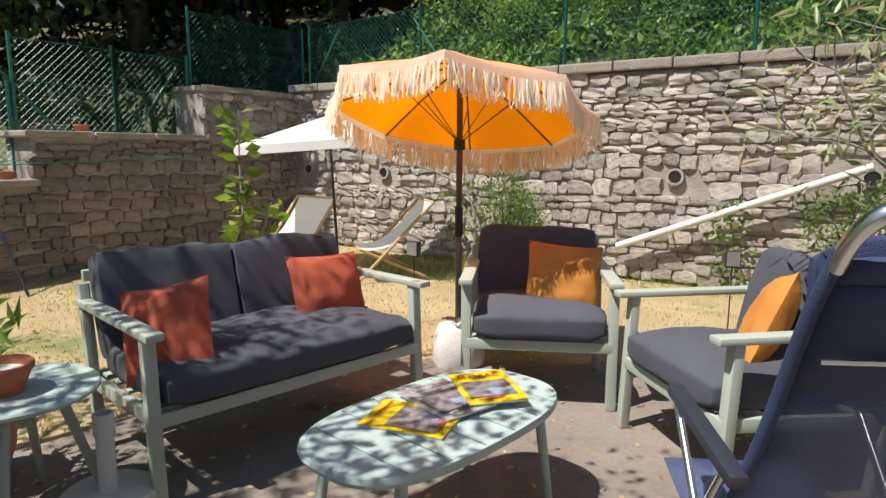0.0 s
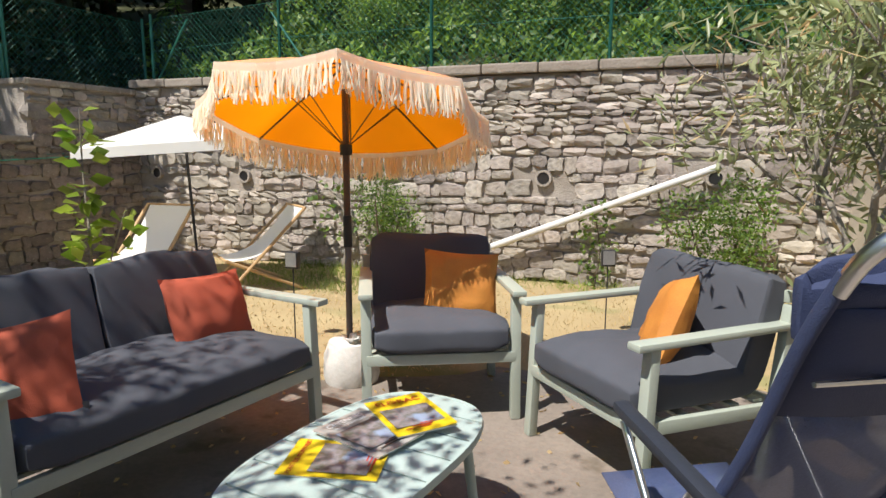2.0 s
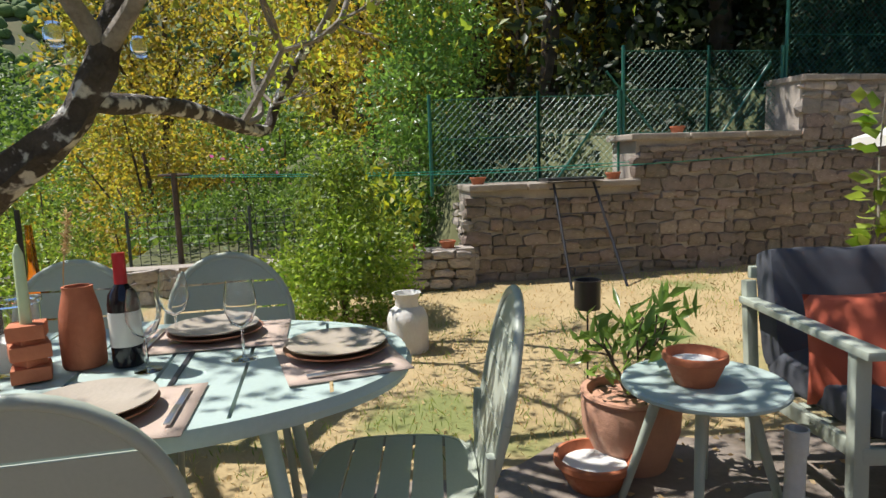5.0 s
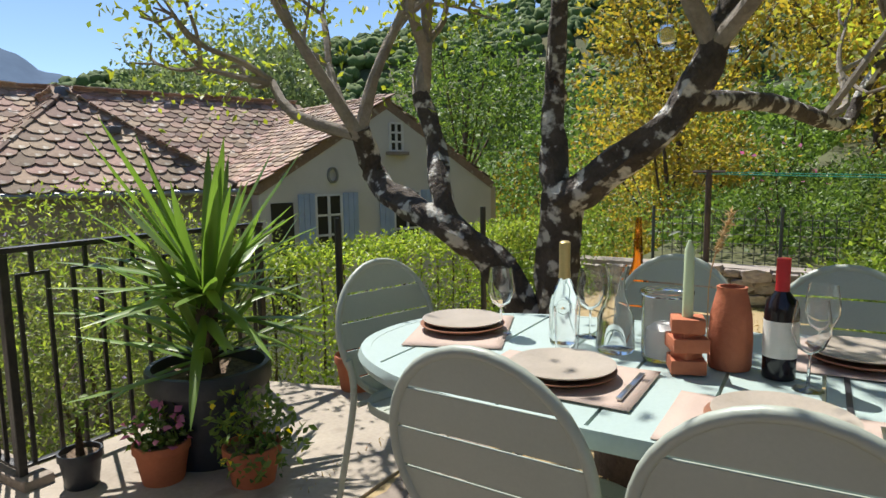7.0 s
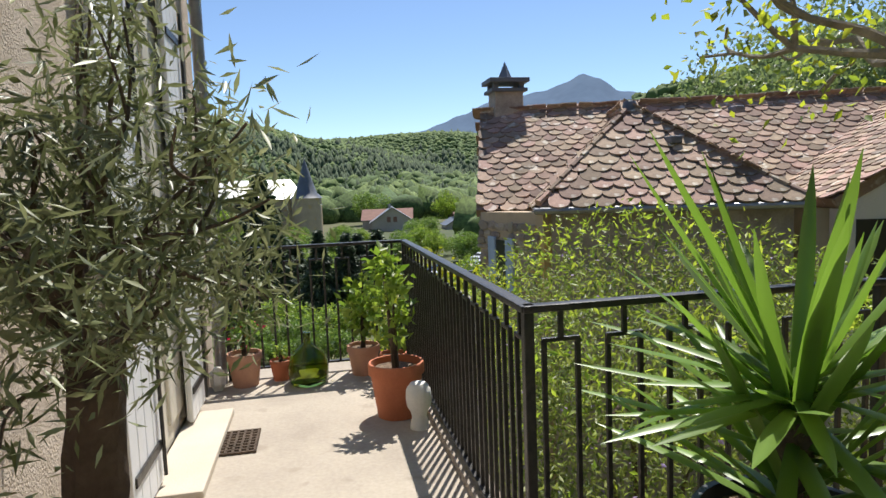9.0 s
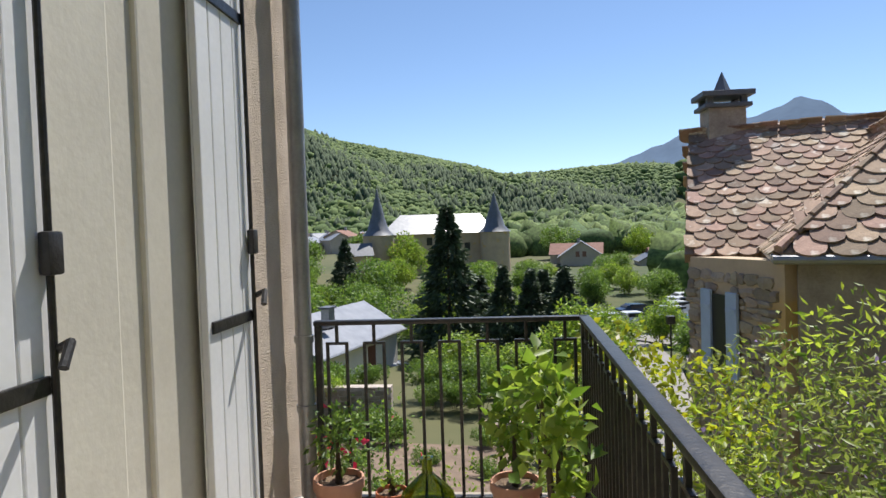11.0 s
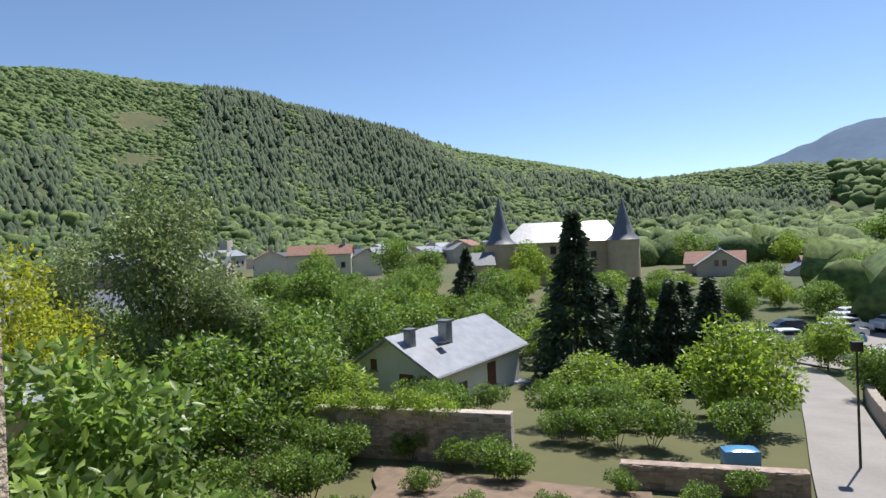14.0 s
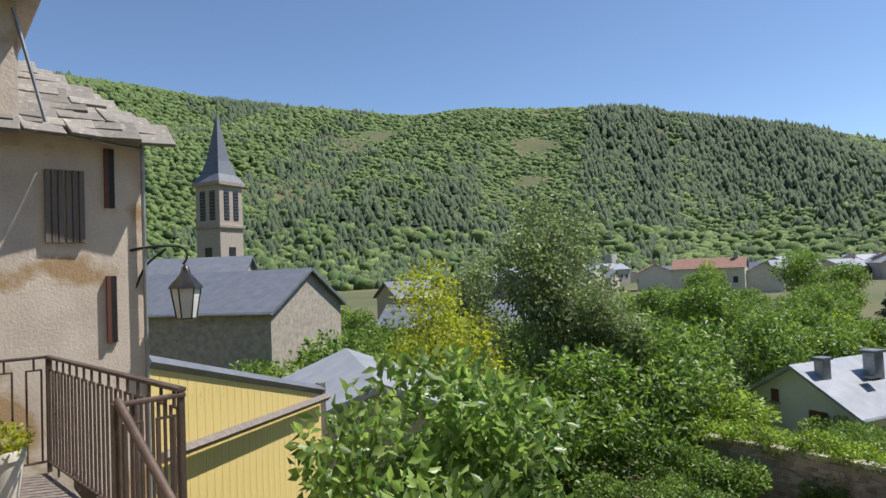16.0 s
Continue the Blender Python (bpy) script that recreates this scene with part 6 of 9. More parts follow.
part("stem", tube(B(), curve_pts([(0.25, -0.05, 0), (0.3, -0.03, 0.5), (0.1, -0.04, 0.9), (-0.5, -0.03, 1.12), (-0.9, -0.03, 1.1)], 24), 0.018, 7, 0.008, 0.3), M["bark_grey"], vine)
crown("leaves", [((0.2, -0.1, 0.7), (0.35, 0.08, 0.35))], 60, 0.08, 0.06, M["mid_leaf"], vine, 61)
ivy = thing("climbing_vine", pose(-0.95, 6.42, 0), "thin ivy strand hanging on the wall below the handrail", "vine")
part("stem", tube(B(), curve_pts([(0, -0.03, 0), (0.05, -0.03, 0.4), (-0.05, -0.03, 0.85)], 8), 0.006, 5), M["bark_brown"], ivy)
crown("leaves", [((0, -0.05, 0.45), (0.18, 0.05, 0.45))], 160, 0.055, 0.045, M["mid_leaf"], ivy, 62)
# handrail fixed along the wall
hr_ = thing("wall_handrail", Matrix.Identity(4), "long pale galvanised pipe fixed slanting on the stone wall", "handrail")
part("pipe", tube(B(), [(-2.0, 6.36, 0.36), (0.1, 6.36, 1.2)], 0.035, 12), M["plaster"], hr_)
for x, z in ((-1.5, 0.56), (-0.4, 1.0)):
    part("bracket", cyl(B(), (x, 6.36, z), (x, 6.55, z - 0.02), 0.012, n=8), M["zinc"], hr_)

def pot(name, m, r, h, material, label, rimmed=True, taper=0.72, category="plant pot", group="plant pots"):
    t = thing(name, m, label, category, group)
    if rimmed:
        pr = [(0, 0), (r * taper, 0), (r * 0.93, h * 0.80), (r, h * 0.80), (r, h * 0.98), (r * 0.98, h), (r * 0.9, h), (r * 0.86, h * 0.84), (0, h * 0.84)]
    else:
        pr = [(0, 0), (r * taper, 0), (r * 0.97, h * 0.5), (r, h * 0.85), (r * 0.94, h * 0.93), (r * 1.02, h * 0.97), (r * 1.0, h), (r * 0.88, h), (r * 0.85, h * 0.88), (0, h * 0.88)]
    part("pot", lathe(B(), pr, 36), M[material], t)
    bm = B()
    n = 14
    rings = [[(r * 0.87 * j / 4 * math.cos(2 * math.pi * k / n), r * 0.87 * j / 4 * math.sin(2 * math.pi * k / n)) for k in range(n)] for j in range(1, 5)]
    c0 = bm.verts.new((0, 0, h * 0.88))
    prev = None
    for ring in rings:
        vs = [bm.verts.new((x, y, h * 0.87 + r * 0.10 * noise.noise(Vector((x * 30, y * 30, r))))) for x, y in ring]
        for k in range(n):
            if prev:
                bm.faces.new((prev[k], vs[k], vs[(k + 1) % n], prev[(k + 1) % n]))
            else:
                bm.faces.new((c0, vs[k], vs[(k + 1) % n]))
        prev = vs
    part("soil", bm, M["soil"], t)
    return t

# potted laurel by the side table
p = pot("plant_pot", pose(-2.74, 0.92, 0.012), 0.20, 0.31, "terracotta_pale", "pale bulbous terracotta pot with a laurel", False)
pl = thing("potted_laurel", pose(-2.74, 0.92, 0.28), "dark-leaved young laurel in a terracotta pot", "plant")
tl = []
limbs(pl, (0, 0, 0), [((0.3, 0.1, 0.7), 0.22), ((-0.3, 0.1, 0.7), 0.22), ((0, -0.3, 0.8), 0.22), ((0.1, 0.3, 0.9), 0.24), ((-0.5, -0.2, 0.5), 0.2)], 1, 0.008, np.random.default_rng(4), "bark_brown", spread=0.4, lift=0.25, tips=tl)
tip_leaves(tl, 150, 0.045, 0.115, 0.036, "laurel_leaf", pl, 3, "leaves", -0.5)
# tub with the big oleander
pot("plant_tub", pose(0.52, 2.52, 0.012), 0.31, 0.32, "pot_black", "large black plastic tub of dry soil", True, 0.85)
ol = thing("oleander", pose(0.52, 2.52, 0.25), "tall oleander with dry pods, reaching over the sunlit wall", "tree")
rgo = np.random.default_rng(12)
part("trunk", tube(B(), curve_pts([(0, 0, 0), (-0.04, 0.1, 0.3), (-0.08, 0.22, 0.65)], 10), 0.05, 10, 0.035, 0.25), M["bark_grey"], ol)
tl = []
tagged(limbs(ol, (-0.08, 0.22, 0.62), [((0.2, 0.2, 0.9), 0.35), ((-0.4, 0.2, 0.8), 0.4), ((0.4, 0.3, 0.8), 0.4), ((-0.1, -0.2, 0.9), 0.4), ((-0.5, 0.5, 0.5), 0.35), ((0.5, 0.0, 0.6), 0.35)], 3, 0.018, rgo, "bark_grey", spread=0.42, shrink=0.8, lift=0.12, tips=tl), kind="stuff")
tip_leaves(tl, 3300, 0.085, 0.085, 0.019, "olive_leaf", ol, 6, "leaves")
tagged(tip_leaves(tl, 500, 0.10, 0.10, 0.012, "dry_leaf", ol, 7, "dry_pod_spray"), kind="stuff")
# potted olive beside the house door
pot("plant_pot", pose(-0.56, -3.02, 0.014), 0.20, 0.52, "pot_black", "black plastic pot with a slate marker", True, 0.8)
om = thing("plant_marker", pose(-0.63, -2.86, 0.53, -12, 0, 10) @ Matrix.Diagonal((1.3, 1.0, 1.3, 1)), "orange slate plant marker hung with a ring", "marker")
part("slate", bmesh_move(prism(B(), [(-0.055, -0.06), (0.055, -0.06), (0.06, 0.04), (0.015, 0.09), (-0.045, 0.07)], -0.004, 0.004), (0, 0, 0)), M["terracotta"], om).matrix_basis = pose(0, 0, 0.05, 90)
ot = thing("olive_tree", pose(-0.56, -3.02, 0.29), "potted olive with a thick bare trunk by the door", "tree")
rgv = np.random.default_rng(15)
part("trunk", tube(B(), curve_pts([(0, 0, 0), (0.01, 0.01, 0.35), (-0.005, 0, 0.80)], 14), 0.052, 14, 0.06, 0.4), M["bark_brown"], ot)
tl = []
limbs(ot, (0, 0, 0.76), [((math.cos(a), math.sin(a), 0.85), 0.25) for a in np.linspace(0, 5.6, 9)] + [((0.1, 0, 1), 0.32), ((-0.15, 0.15, 1), 0.3), ((-0.3, -0.3, 0.15), 0.2), ((0.3, -0.5, 0.0), 0.2), ((-0.1, 0.4, 0.1), 0.16)], 2, 0.012, rgv, "bark_brown", spread=0.45, shrink=0.80, lift=0.16, tips=tl)
tip_leaves(tl, 7200, 0.06, 0.055, 0.010, "olive_shade", ot, 8, "leaves")
# yucca in its tub
pot("plant_tub", pose(-2.28, -3.05, 0.014), 0.27, 0.42, "pot_black", "large dark plastic tub with a yucca", True, 0.75)
yu = thing("yucca", pose(-2.28, -3.05, 0.36), "tall yucca with long arching sword leaves", "plant")
part("trunk", tube(B(), [(0, 0, 0), (0.0, 0.0, 0.25), (-0.02, 0, 0.42)], 0.05, 10, 0.045, 0.3), M["bark_brown"], yu)
rgy = random.Random(5)
for k in range(112):
    a = rgy.uniform(0, 2 * math.pi)
    up = rgy.uniform(-0.15, 1.25)
    L = rgy.uniform(0.46, 0.76) * (1.12 if up > 0.9 else 0.9)
    z0 = rgy.choice((0.12, 0.3, 0.42, 0.42, 0.42)) + rgy.uniform(-0.06, 0.03)
    d = Vector((math.cos(a) * math.cos(up), math.sin(a) * math.cos(up), math.sin(up)))
    s = Vector((-math.sin(a), math.cos(a), 0))
    sag = rgy.uniform(0.0, 0.22) * (1.3 - up)
    bm = B()
    rows = []
    for i in range(8):
        fpos = i / 7
        c_ = Vector((0, 0, z0)) + d * L * fpos + Vector((0, 0, -sag * fpos ** 2.4 * L))
        w = 0.0205 * (0.7 + 1.1 * fpos) * (1 - fpos ** 3) + 0.001
        up_n = s.cross(d)
        rows.append([bm.verts.new(c_ - s * w + up_n * w * 0.35), bm.verts.new(c_), bm.verts.new(c_ + s * w + up_n * w * 0.35)])
    for q, e in zip(rows, rows[1:]):
        for j in range(2):
            bm.faces.new((q[j], q[j + 1], e[j + 1], e[j]))
    part("leaf", bm, M["yucca_leaf"], yu)
# pots under the yucca
def potted(m, r, h, material, label, plabel, blobs, n, L, W, leaf, extra=None, seed=1):
    pot("plant_pot", m, r, h, material, label)
    shrub("potted_plant", m @ Matrix.Translation((0, 0, h * 0.86)), blobs, n, L, W, leaf, plabel, seed, category="plant", group="potted plants", extra=extra, stems=3, shell=0.2)
potted(pose(-1.80, -3.27, 0.014), 0.085, 0.15, "pot_black", "small black plastic pot by the rail post", "spindly seedling in a black pot", [((0, 0, 0.16), (0.05, 0.05, 0.12))], 26, 0.05, 0.025, "mid_leaf", seed=71)
potted(pose(-2.0, -3.02, 0.014), 0.115, 0.17, "terracotta", "terracotta pot of pink petunias", "pink petunias spilling over a pot", [((0, 0, 0.07), (0.12, 0.12, 0.09))], 260, 0.04, 0.026, "mid_leaf", (40, 0.04, 0.035, "pink"), 72)
potted(pose(-2.18, -2.68, 0.014), 0.12, 0.16, "terracotta", "terracotta pot of yellow flowers in the tub's shade", "leggy plant with yellow flowers", [((0, 0, 0.12), (0.18, 0.16, 0.14)), ((0.0, 0.1, 0.02), (0.2, 0.1, 0.12))], 420, 0.045, 0.022, "mid_leaf", (14, 0.035, 0.035, "yellow_petal"), 73)
potted(pose(-3.28, -3.02, 0.0), 0.13, 0.22, "terracotta", "terracotta pot at the foot of the fence post", "thin stems in a terracotta pot", [((0, 0, 0.2), (0.1, 0.1, 0.16))], 60, 0.05, 0.02, "mid_leaf", None, 74)
# pots along the terrace
potted(pose(-1.47, -5.36, 0.014), 0.17, 0.33, "terracotta", "large terracotta pot in the sun by the railing", "leafy pepper plant in a large terracotta pot", [((0, 0, 0.40), (0.14, 0.14, 0.26)), ((0.05, -0.05, 0.60), (0.10, 0.10, 0.14))], 230, 0.075, 0.042, "bright_leaf", None, 75)
potted(pose(-0.48, -6.30, 0.014), 0.125, 0.24, "terracotta_pale", "stained terracotta pot at the terrace end", "red-tipped plant in a stained pot", [((0, 0, 0.22), (0.13, 0.12, 0.16))], 190, 0.06, 0.02, "mid_leaf", (14, 0.04, 0.03, "red_petal"), 76)
potted(pose(-0.73, -6.36, 0.014), 0.082, 0.15, "terracotta", "small terracotta pot at the terrace end", "small seedling in a terracotta pot", [((0, 0, 0.08), (0.05, 0.05, 0.07))], 40, 0.035, 0.02, "bright_leaf", None, 77)
potted(pose(-1.34, -6.32, 0.014), 0.125, 0.22, "terracotta_pale", "buff glazed pot on a saucer at the terrace end", "tomato plant with pale green leaves", [((0, 0, 0.32), (0.14, 0.13, 0.24))], 230, 0.07, 0.045, "bright_leaf", None, 78)
potted(pose(-1.54, -6.12, 0.014), 0.10, 0.19, "terracotta", "weathered terracotta pot in the terrace corner", "tall green stems in the terrace corner", [((0, 0, 0.35), (0.1, 0.1, 0.28))], 130, 0.06, 0.035, "mid_leaf", None, 79)
dj = thing("demijohn", pose(-0.93, -6.20, 0.014), "round green glass demijohn standing on the terrace", "bottle")
part("glass", lathe(B(), [(0, 0), (0.12, 0), (0.142, 0.03), (0.145, 0.13), (0.12, 0.21), (0.06, 0.27), (0.026, 0.30), (0.024, 0.37), (0.03, 0.375), (0.02, 0.375), (0.02, 0.30), (0.055, 0.262), (0.113, 0.205), (0.137, 0.13), (0.134, 0.034), (0, 0.012)], 36), M["green_glass"], dj)
hd = thing("bust", pose(-1.56, -5.10, 0.014, 0, 0, 40), "small white plaster head on the terrace floor", "statue")
bm = B()
lathe(bm, [(0, 0), (0.055, 0), (0.052, 0.03), (0.042, 0.07), (0.05, 0.10), (0.068, 0.13), (0.075, 0.18), (0.07, 0.23), (0.045, 0.265), (0, 0.275)], 24)
part("head", bm, M["plaster"], hd)
ws = thing("stone", pose(-0.30, -6.22, 0.014), "pale upright stone by the downpipe", "stone")
part("stone", cushion(B(), (0, 0, 0.085), (0.10, 0.08, 0.17), 0.01, 5, None, 3.0), M["plaster"], ws)
mt = thing("doormat", pose(-0.44, -5.17, 0.016), "dark rubber lattice doormat in front of the door", "doormat")
for i in range(12):
    part("bar", box(B(), (-0.21 + 0.038 * i, 0, 0.006), (0.012, 0.34, 0.012)), M["bark_brown"], mt, smooth=False)
for j in range(9):
    part("bar", box(B(), (0, -0.16 + 0.04 * j, 0.0065), (0.44, 0.012, 0.011)), M["bark_brown"], mt, smooth=False)
# milk churn, ladder, flower pots on the walls
mc = thing("milk_churn", pose(-4.62, 0.25, 0), "old dented cream milk churn on the lawn", "milk churn")
part("body", lathe(B(), [(0, 0), (0.135, 0), (0.14, 0.02), (0.14, 0.22), (0.12, 0.28), (0.08, 0.31), (0.078, 0.36), (0.10, 0.40), (0.085, 0.40), (0.066, 0.36), (0, 0.33)], 28), M["plaster"], mc)
ld = thing("ladder", pose(-6.72, 2.32, 0), "thin dark metal ladder leaning on the stone wall", "ladder")
for y in (-0.26, 0.26):
    part("rail", tube(B(), [(0.62, y * 1.1, 0), (-0.02, y * 0.85, 1.0)], 0.014, 8), M["ink_black"], ld)
for f in (0.2, 0.45, 0.7, 0.95):
    part("rung", tube(B(), [(0.62 - 0.64 * f, -0.28, f), (0.62 - 0.64 * f, 0.28, f)], 0.008, 6), M["ink_black"], ld)
part("platform", box(B(), (-0.1, 0, 1.045), (0.3, 0.62, 0.03), 0.005), M["ink_black"], ld)
for x, y, z in ((-6.95, 1.34, 1.02), (-6.95, 2.86, 1.02), (-6.95, 3.62, 1.495), (-6.72, 0.55, 0.40), (-6.72, 0.95, 0.40)):
    pot("flower_bowl", pose(x, y, z), 0.085, 0.075, "terracotta", "small terracotta bowl on the garden wall", True, 0.7, "plant pot", "bowls on the wall")

# dry grass, tufts and leaf litter
def tufts(name, n, area, hgt, material, label, seed, w=0.006, z=0.0):
    rgt = np.random.default_rng(seed)
    P = np.stack([rgt.uniform(area[0], area[1], n), rgt.uniform(area[2], area[3], n), np.full(n, z)], 1)
    if len(area) > 4:
        P = P[[not inside((a, b), area[4]) for a, b in P[:, :2]]]
    D = rgt.normal(size=P.shape) * 0.55 + np.array((0, 0, 1.0))
    V, F = leaf_arrays(P, D, hgt, w, rgt)
    o = rawmesh(name, V, F, M[material])
    return tagged(o, label, "grass", kind="stuff")
patio_poly = [(-2.95, -2.4), (-2.75, 0.2), (-3.0, 1.0), (-2.75, 2.2), (-2.3, 3.1), (-1.2, 3.8), (0.2, 3.9), (1.1, 3.9), (1.1, -2.4)]
tufts("dry_grass", 26000, (-6.7, 1.1, -2.5, 6.45, patio_poly), 0.035, "straw", "short straw-dry lawn grass", 81)
tufts("dry_grass", 5000, (-9.4, -6.8, -3.0, 0.9), 0.06, "straw", "short straw-dry lawn grass", 82)
tufts("green_grass", 3500, (-4.6, -2.2, 5.2, 6.45), 0.11, "grass", "green grass tufts at the wall's foot", 83)
tufts("green_grass", 1400, (-6.7, -4.4, 2.4, 6.3), 0.07, "grass", "green grass tufts at the wall's foot", 84)
tufts("green_grass", 1800, (-5.2, -2.9, -1.2, 1.8), 0.06, "grass", "green grass tufts in the dry lawn", 85)
tufts("green_grass", 900, (-2.2, 1.0, 6.1, 6.5), 0.10, "grass", "green grass tufts at the wall's foot", 86)
rgt = np.random.default_rng(88)
n = 900
P = np.stack([rgt.uniform(-3.0, 1.0, n), rgt.uniform(-2.0, 3.8, n), np.full(n, 0.016)], 1)
P2 = np.stack([rgt.uniform(-6.5, -3.0, n), rgt.uniform(-1.5, 5.5, n), np.full(n, 0.012)], 1)
P = np.concatenate([P, P2])
D = rgt.normal(size=P.shape)
D[:, 2] = 0.08
V, F = leaf_arrays(P, D, 0.035, 0.02, rgt, 0.12)
tagged(rawmesh("leaf_litter", V, F, M["dry_leaf"]), "dry fallen leaves on patio and lawn", "leaves", kind="stuff")

# low growth on the banks behind the walls
def undergrowth(n, x0, x1, y0, y1, h, seed, label, material):
    r_ = np.random.default_rng(seed)
    x, y = r_.uniform(x0, x1, n), r_.uniform(y0, y1, n)
    bump = 0.55 + 0.45 * np.sin(x * 2.3 + seed) * np.cos(y * 1.9)
    P = np.stack([x, y, ground_z(x, y) + h * bump * r_.uniform(0, 1, n) ** 0.6], 1)
    V, F = leaf_arrays(P, r_.normal(size=P.shape) + np.array((0, 0, 0.4)), 0.13, 0.07, r_)
    return tagged(rawmesh("undergrowth", V, F, M[material]), label, "undergrowth", kind="stuff")
undergrowth(11000, -15, -7.5, 1.4, 9.5, 1.0, 3, "tangled undergrowth behind the wire fence, coloured dark for shade", "shade_dark_leaf")
undergrowth(5000, -15, -8.2, -2.5, 1.6, 0.6, 4, "mixed green undergrowth behind the low wall", "mid_leaf")
undergrowth(11000, -7.5, 4.0, 7.3, 12.5, 0.9, 5, "green undergrowth above the tall wall", "mid_leaf")

# ---------- fences ----------
def chain_link(parent, p0, p1, z0, z1, h, cell, wire, material):
    """Diagonal wires between two posts, as thin bars."""
    a, b = Vector(p0), Vector(p1)
    L = (b - a).length
    d = (b - a).normalized()
    V, F = [], []
    def bar(s0, t0, s1, t1, off):
        q = []
        for s, t in ((s0, t0), (s1, t1)):
            zb = z0 + (z1 - z0) * s / L
            q.append(a + d * s + Vector((0, 0, zb + t)))
        nrm = Vector((-d.y, d.x, 0)) * wire
        e = (q[1] - q[0]).normalized().cross(nrm.normalized()) * wire
        k = len(V)
        for p_ in q:
            for o in (nrm, e - nrm * 0.5, -e - nrm * 0.5):
                V.append(tuple(p_ + o))
        for j in range(3):
            F.append((k + j, k + (j + 1) % 3, k + 3 + (j + 1) % 3, k + 3 + j))
    s = -h
    while s < L:
        for sg in (1, -1):
            if sg > 0:
                s0, t0, s1, t1 = s, 0, s + h, h
            else:
                s0, t0, s1, t1 = s, h, s + h, 0
            if s0 < 0:
                t0 += (t1 - t0) * (0 - s0) / (s1 - s0)
                s0 = 0
            if s1 > L:
                t1 = t0 + (t1 - t0) * (L - s0) / (s1 - s0)
                s1 = L
            if s1 > s0 + 0.01:
                bar(s0, t0, s1, t1, 0)
        s += cell
    me = bpy.data.meshes.new("mesh_wire")
    me.from_pydata(V, [], F)
    me.materials.append(M[material])
    ob = new("mesh_wire", me)
    ob.parent = parent
    return tagged(ob, kind="stuff")

gf = thing("green_fence", Matrix.Identity(4), "green chain-link fence on top of the stone walls", "fence")
runs = [((1.3, 6.95, 0), (-0.95, 6.95, 0), 2.2, 2.2), ((-0.95, 6.95, 0), (-2.9, 6.95, 0), 2.2, 2.2), ((-2.9, 6.95, 0), (-4.9, 6.95, 0), 2.2, 2.2), ((-4.9, 6.95, 0), (-7.0, 7.05, 0), 2.2, 2.15),
        ((-7.15, 7.05, 0), (-7.2, 5.15, 0), 2.1, 2.1), ((-7.2, 5.1, 0), (-7.2, 4.15, 0), 1.5, 1.5), ((-7.2, 4.15, 0), (-7.2, 3.1, 0), 1.5, 1.5), ((-7.2, 3.05, 0), (-7.2, 2.1, 0), 1.02, 1.02), ((-7.2, 2.1, 0), (-7.25, 0.9, 0), 1.02, 1.0)]
for a, b, z0, z1 in runs:
    chain_link(gf, a, b, z0, z1, 0.92, 0.075, 0.0022, "green_wire")
    for p_, z in ((a, z0), (b, z1)):
        part("post", cyl(B(), (p_[0], p_[1], z - 0.1), (p_[0], p_[1], z + 0.98), 0.02, n=10), M["green_wire"], gf)
    for t_ in (0.02, 0.5, 0.92):
        part("tension_wire", tube(B(), [(a[0], a[1], z0 + t_), (b[0], b[1], z1 + t_)], 0.003, 4), M["green_wire"], gf)
for a, b in (((-7.2, 4.95, 1.5 + 0.8), (-7.2, 4.35, 1.5)), ((-7.2, 2.9, 2.2), (-7.2, 3.5, 1.5)), ((-5.0, 6.95, 3.0), (-4.4, 6.95, 2.2)), ((-7.2, 2.9, 1.8), (-7.2, 2.3, 1.02)), ((-6.9, 6.98, 2.2), (-6.3, 6.95, 3.0))):
    part("brace", tube(B(), [a, b], 0.014, 8), M["green_wire"], gf)

wf = thing("wire_fence", Matrix.Identity(4), "grey hooped garden wire fence behind the low wall", "fence")
for k in range(26):
    bm = B()
    y = -2.4 + 0.105 * k
    tube(bm, curve_pts([(-7.9, y, 0.2), (-7.9, y, 0.72), (-7.9, y + 0.05, 0.80), (-7.9, y + 0.105, 0.72), (-7.9, y + 0.105, 0.2)], 10), 0.003, 4)
    part("hoop", bm, M["grey_wire"], wf)
for z in (0.25, 0.35, 0.45, 0.55, 0.65, 0.72):
    part("wire", tube(B(), [(-7.9, -2.4, z), (-7.9, 0.3, z)], 0.0025, 4), M["grey_wire"], wf)
for y in (-2.4, -1.1, 0.25):
    part("post", cyl(B(), (-7.9, y, 0), (-7.9, y, 0.85), 0.018, n=8), M["grey_wire"], wf)
chf = thing("garden_fence", Matrix.Identity(4), "low wire garden fence on dark posts before the hedge", "fence")
for x, y in ((-3.42, -3.25), (-4.75, -2.95), (-6.1, -2.7)):
    part("post", cyl(B(), (x, y, -0.2), (x, y, 1.0), 0.022, n=8), M["ink_black"], chf)
for z in (0.15, 0.3, 0.45, 0.6):
    part("wire", tube(B(), [(-3.42, -3.25, z), (-4.75, -2.95, z), (-6.1, -2.7, z)], 0.0025, 4), M["grey_wire"], chf)
cp = thing("clothes_post", pose(-7.2, -1.72, 0), "rusty clothes-line post with green cord", "post")
part("post", cyl(B(), (0, 0, 0), (0, 0, 1.25), 0.03, n=10), M["brown_iron"], cp)
part("crossbar", tube(B(), [(0, -0.15, 1.23), (0, 0.15, 1.23)], 0.015, 6), M["brown_iron"], cp)
part("cord", tube(B(), curve_pts([(0, 0.1, 1.22), (0.3, 3.5, 1.17), (0.45, 8.1, 1.33)], 16), 0.005, 5), M["cord"], cp, "taut bright green cord")
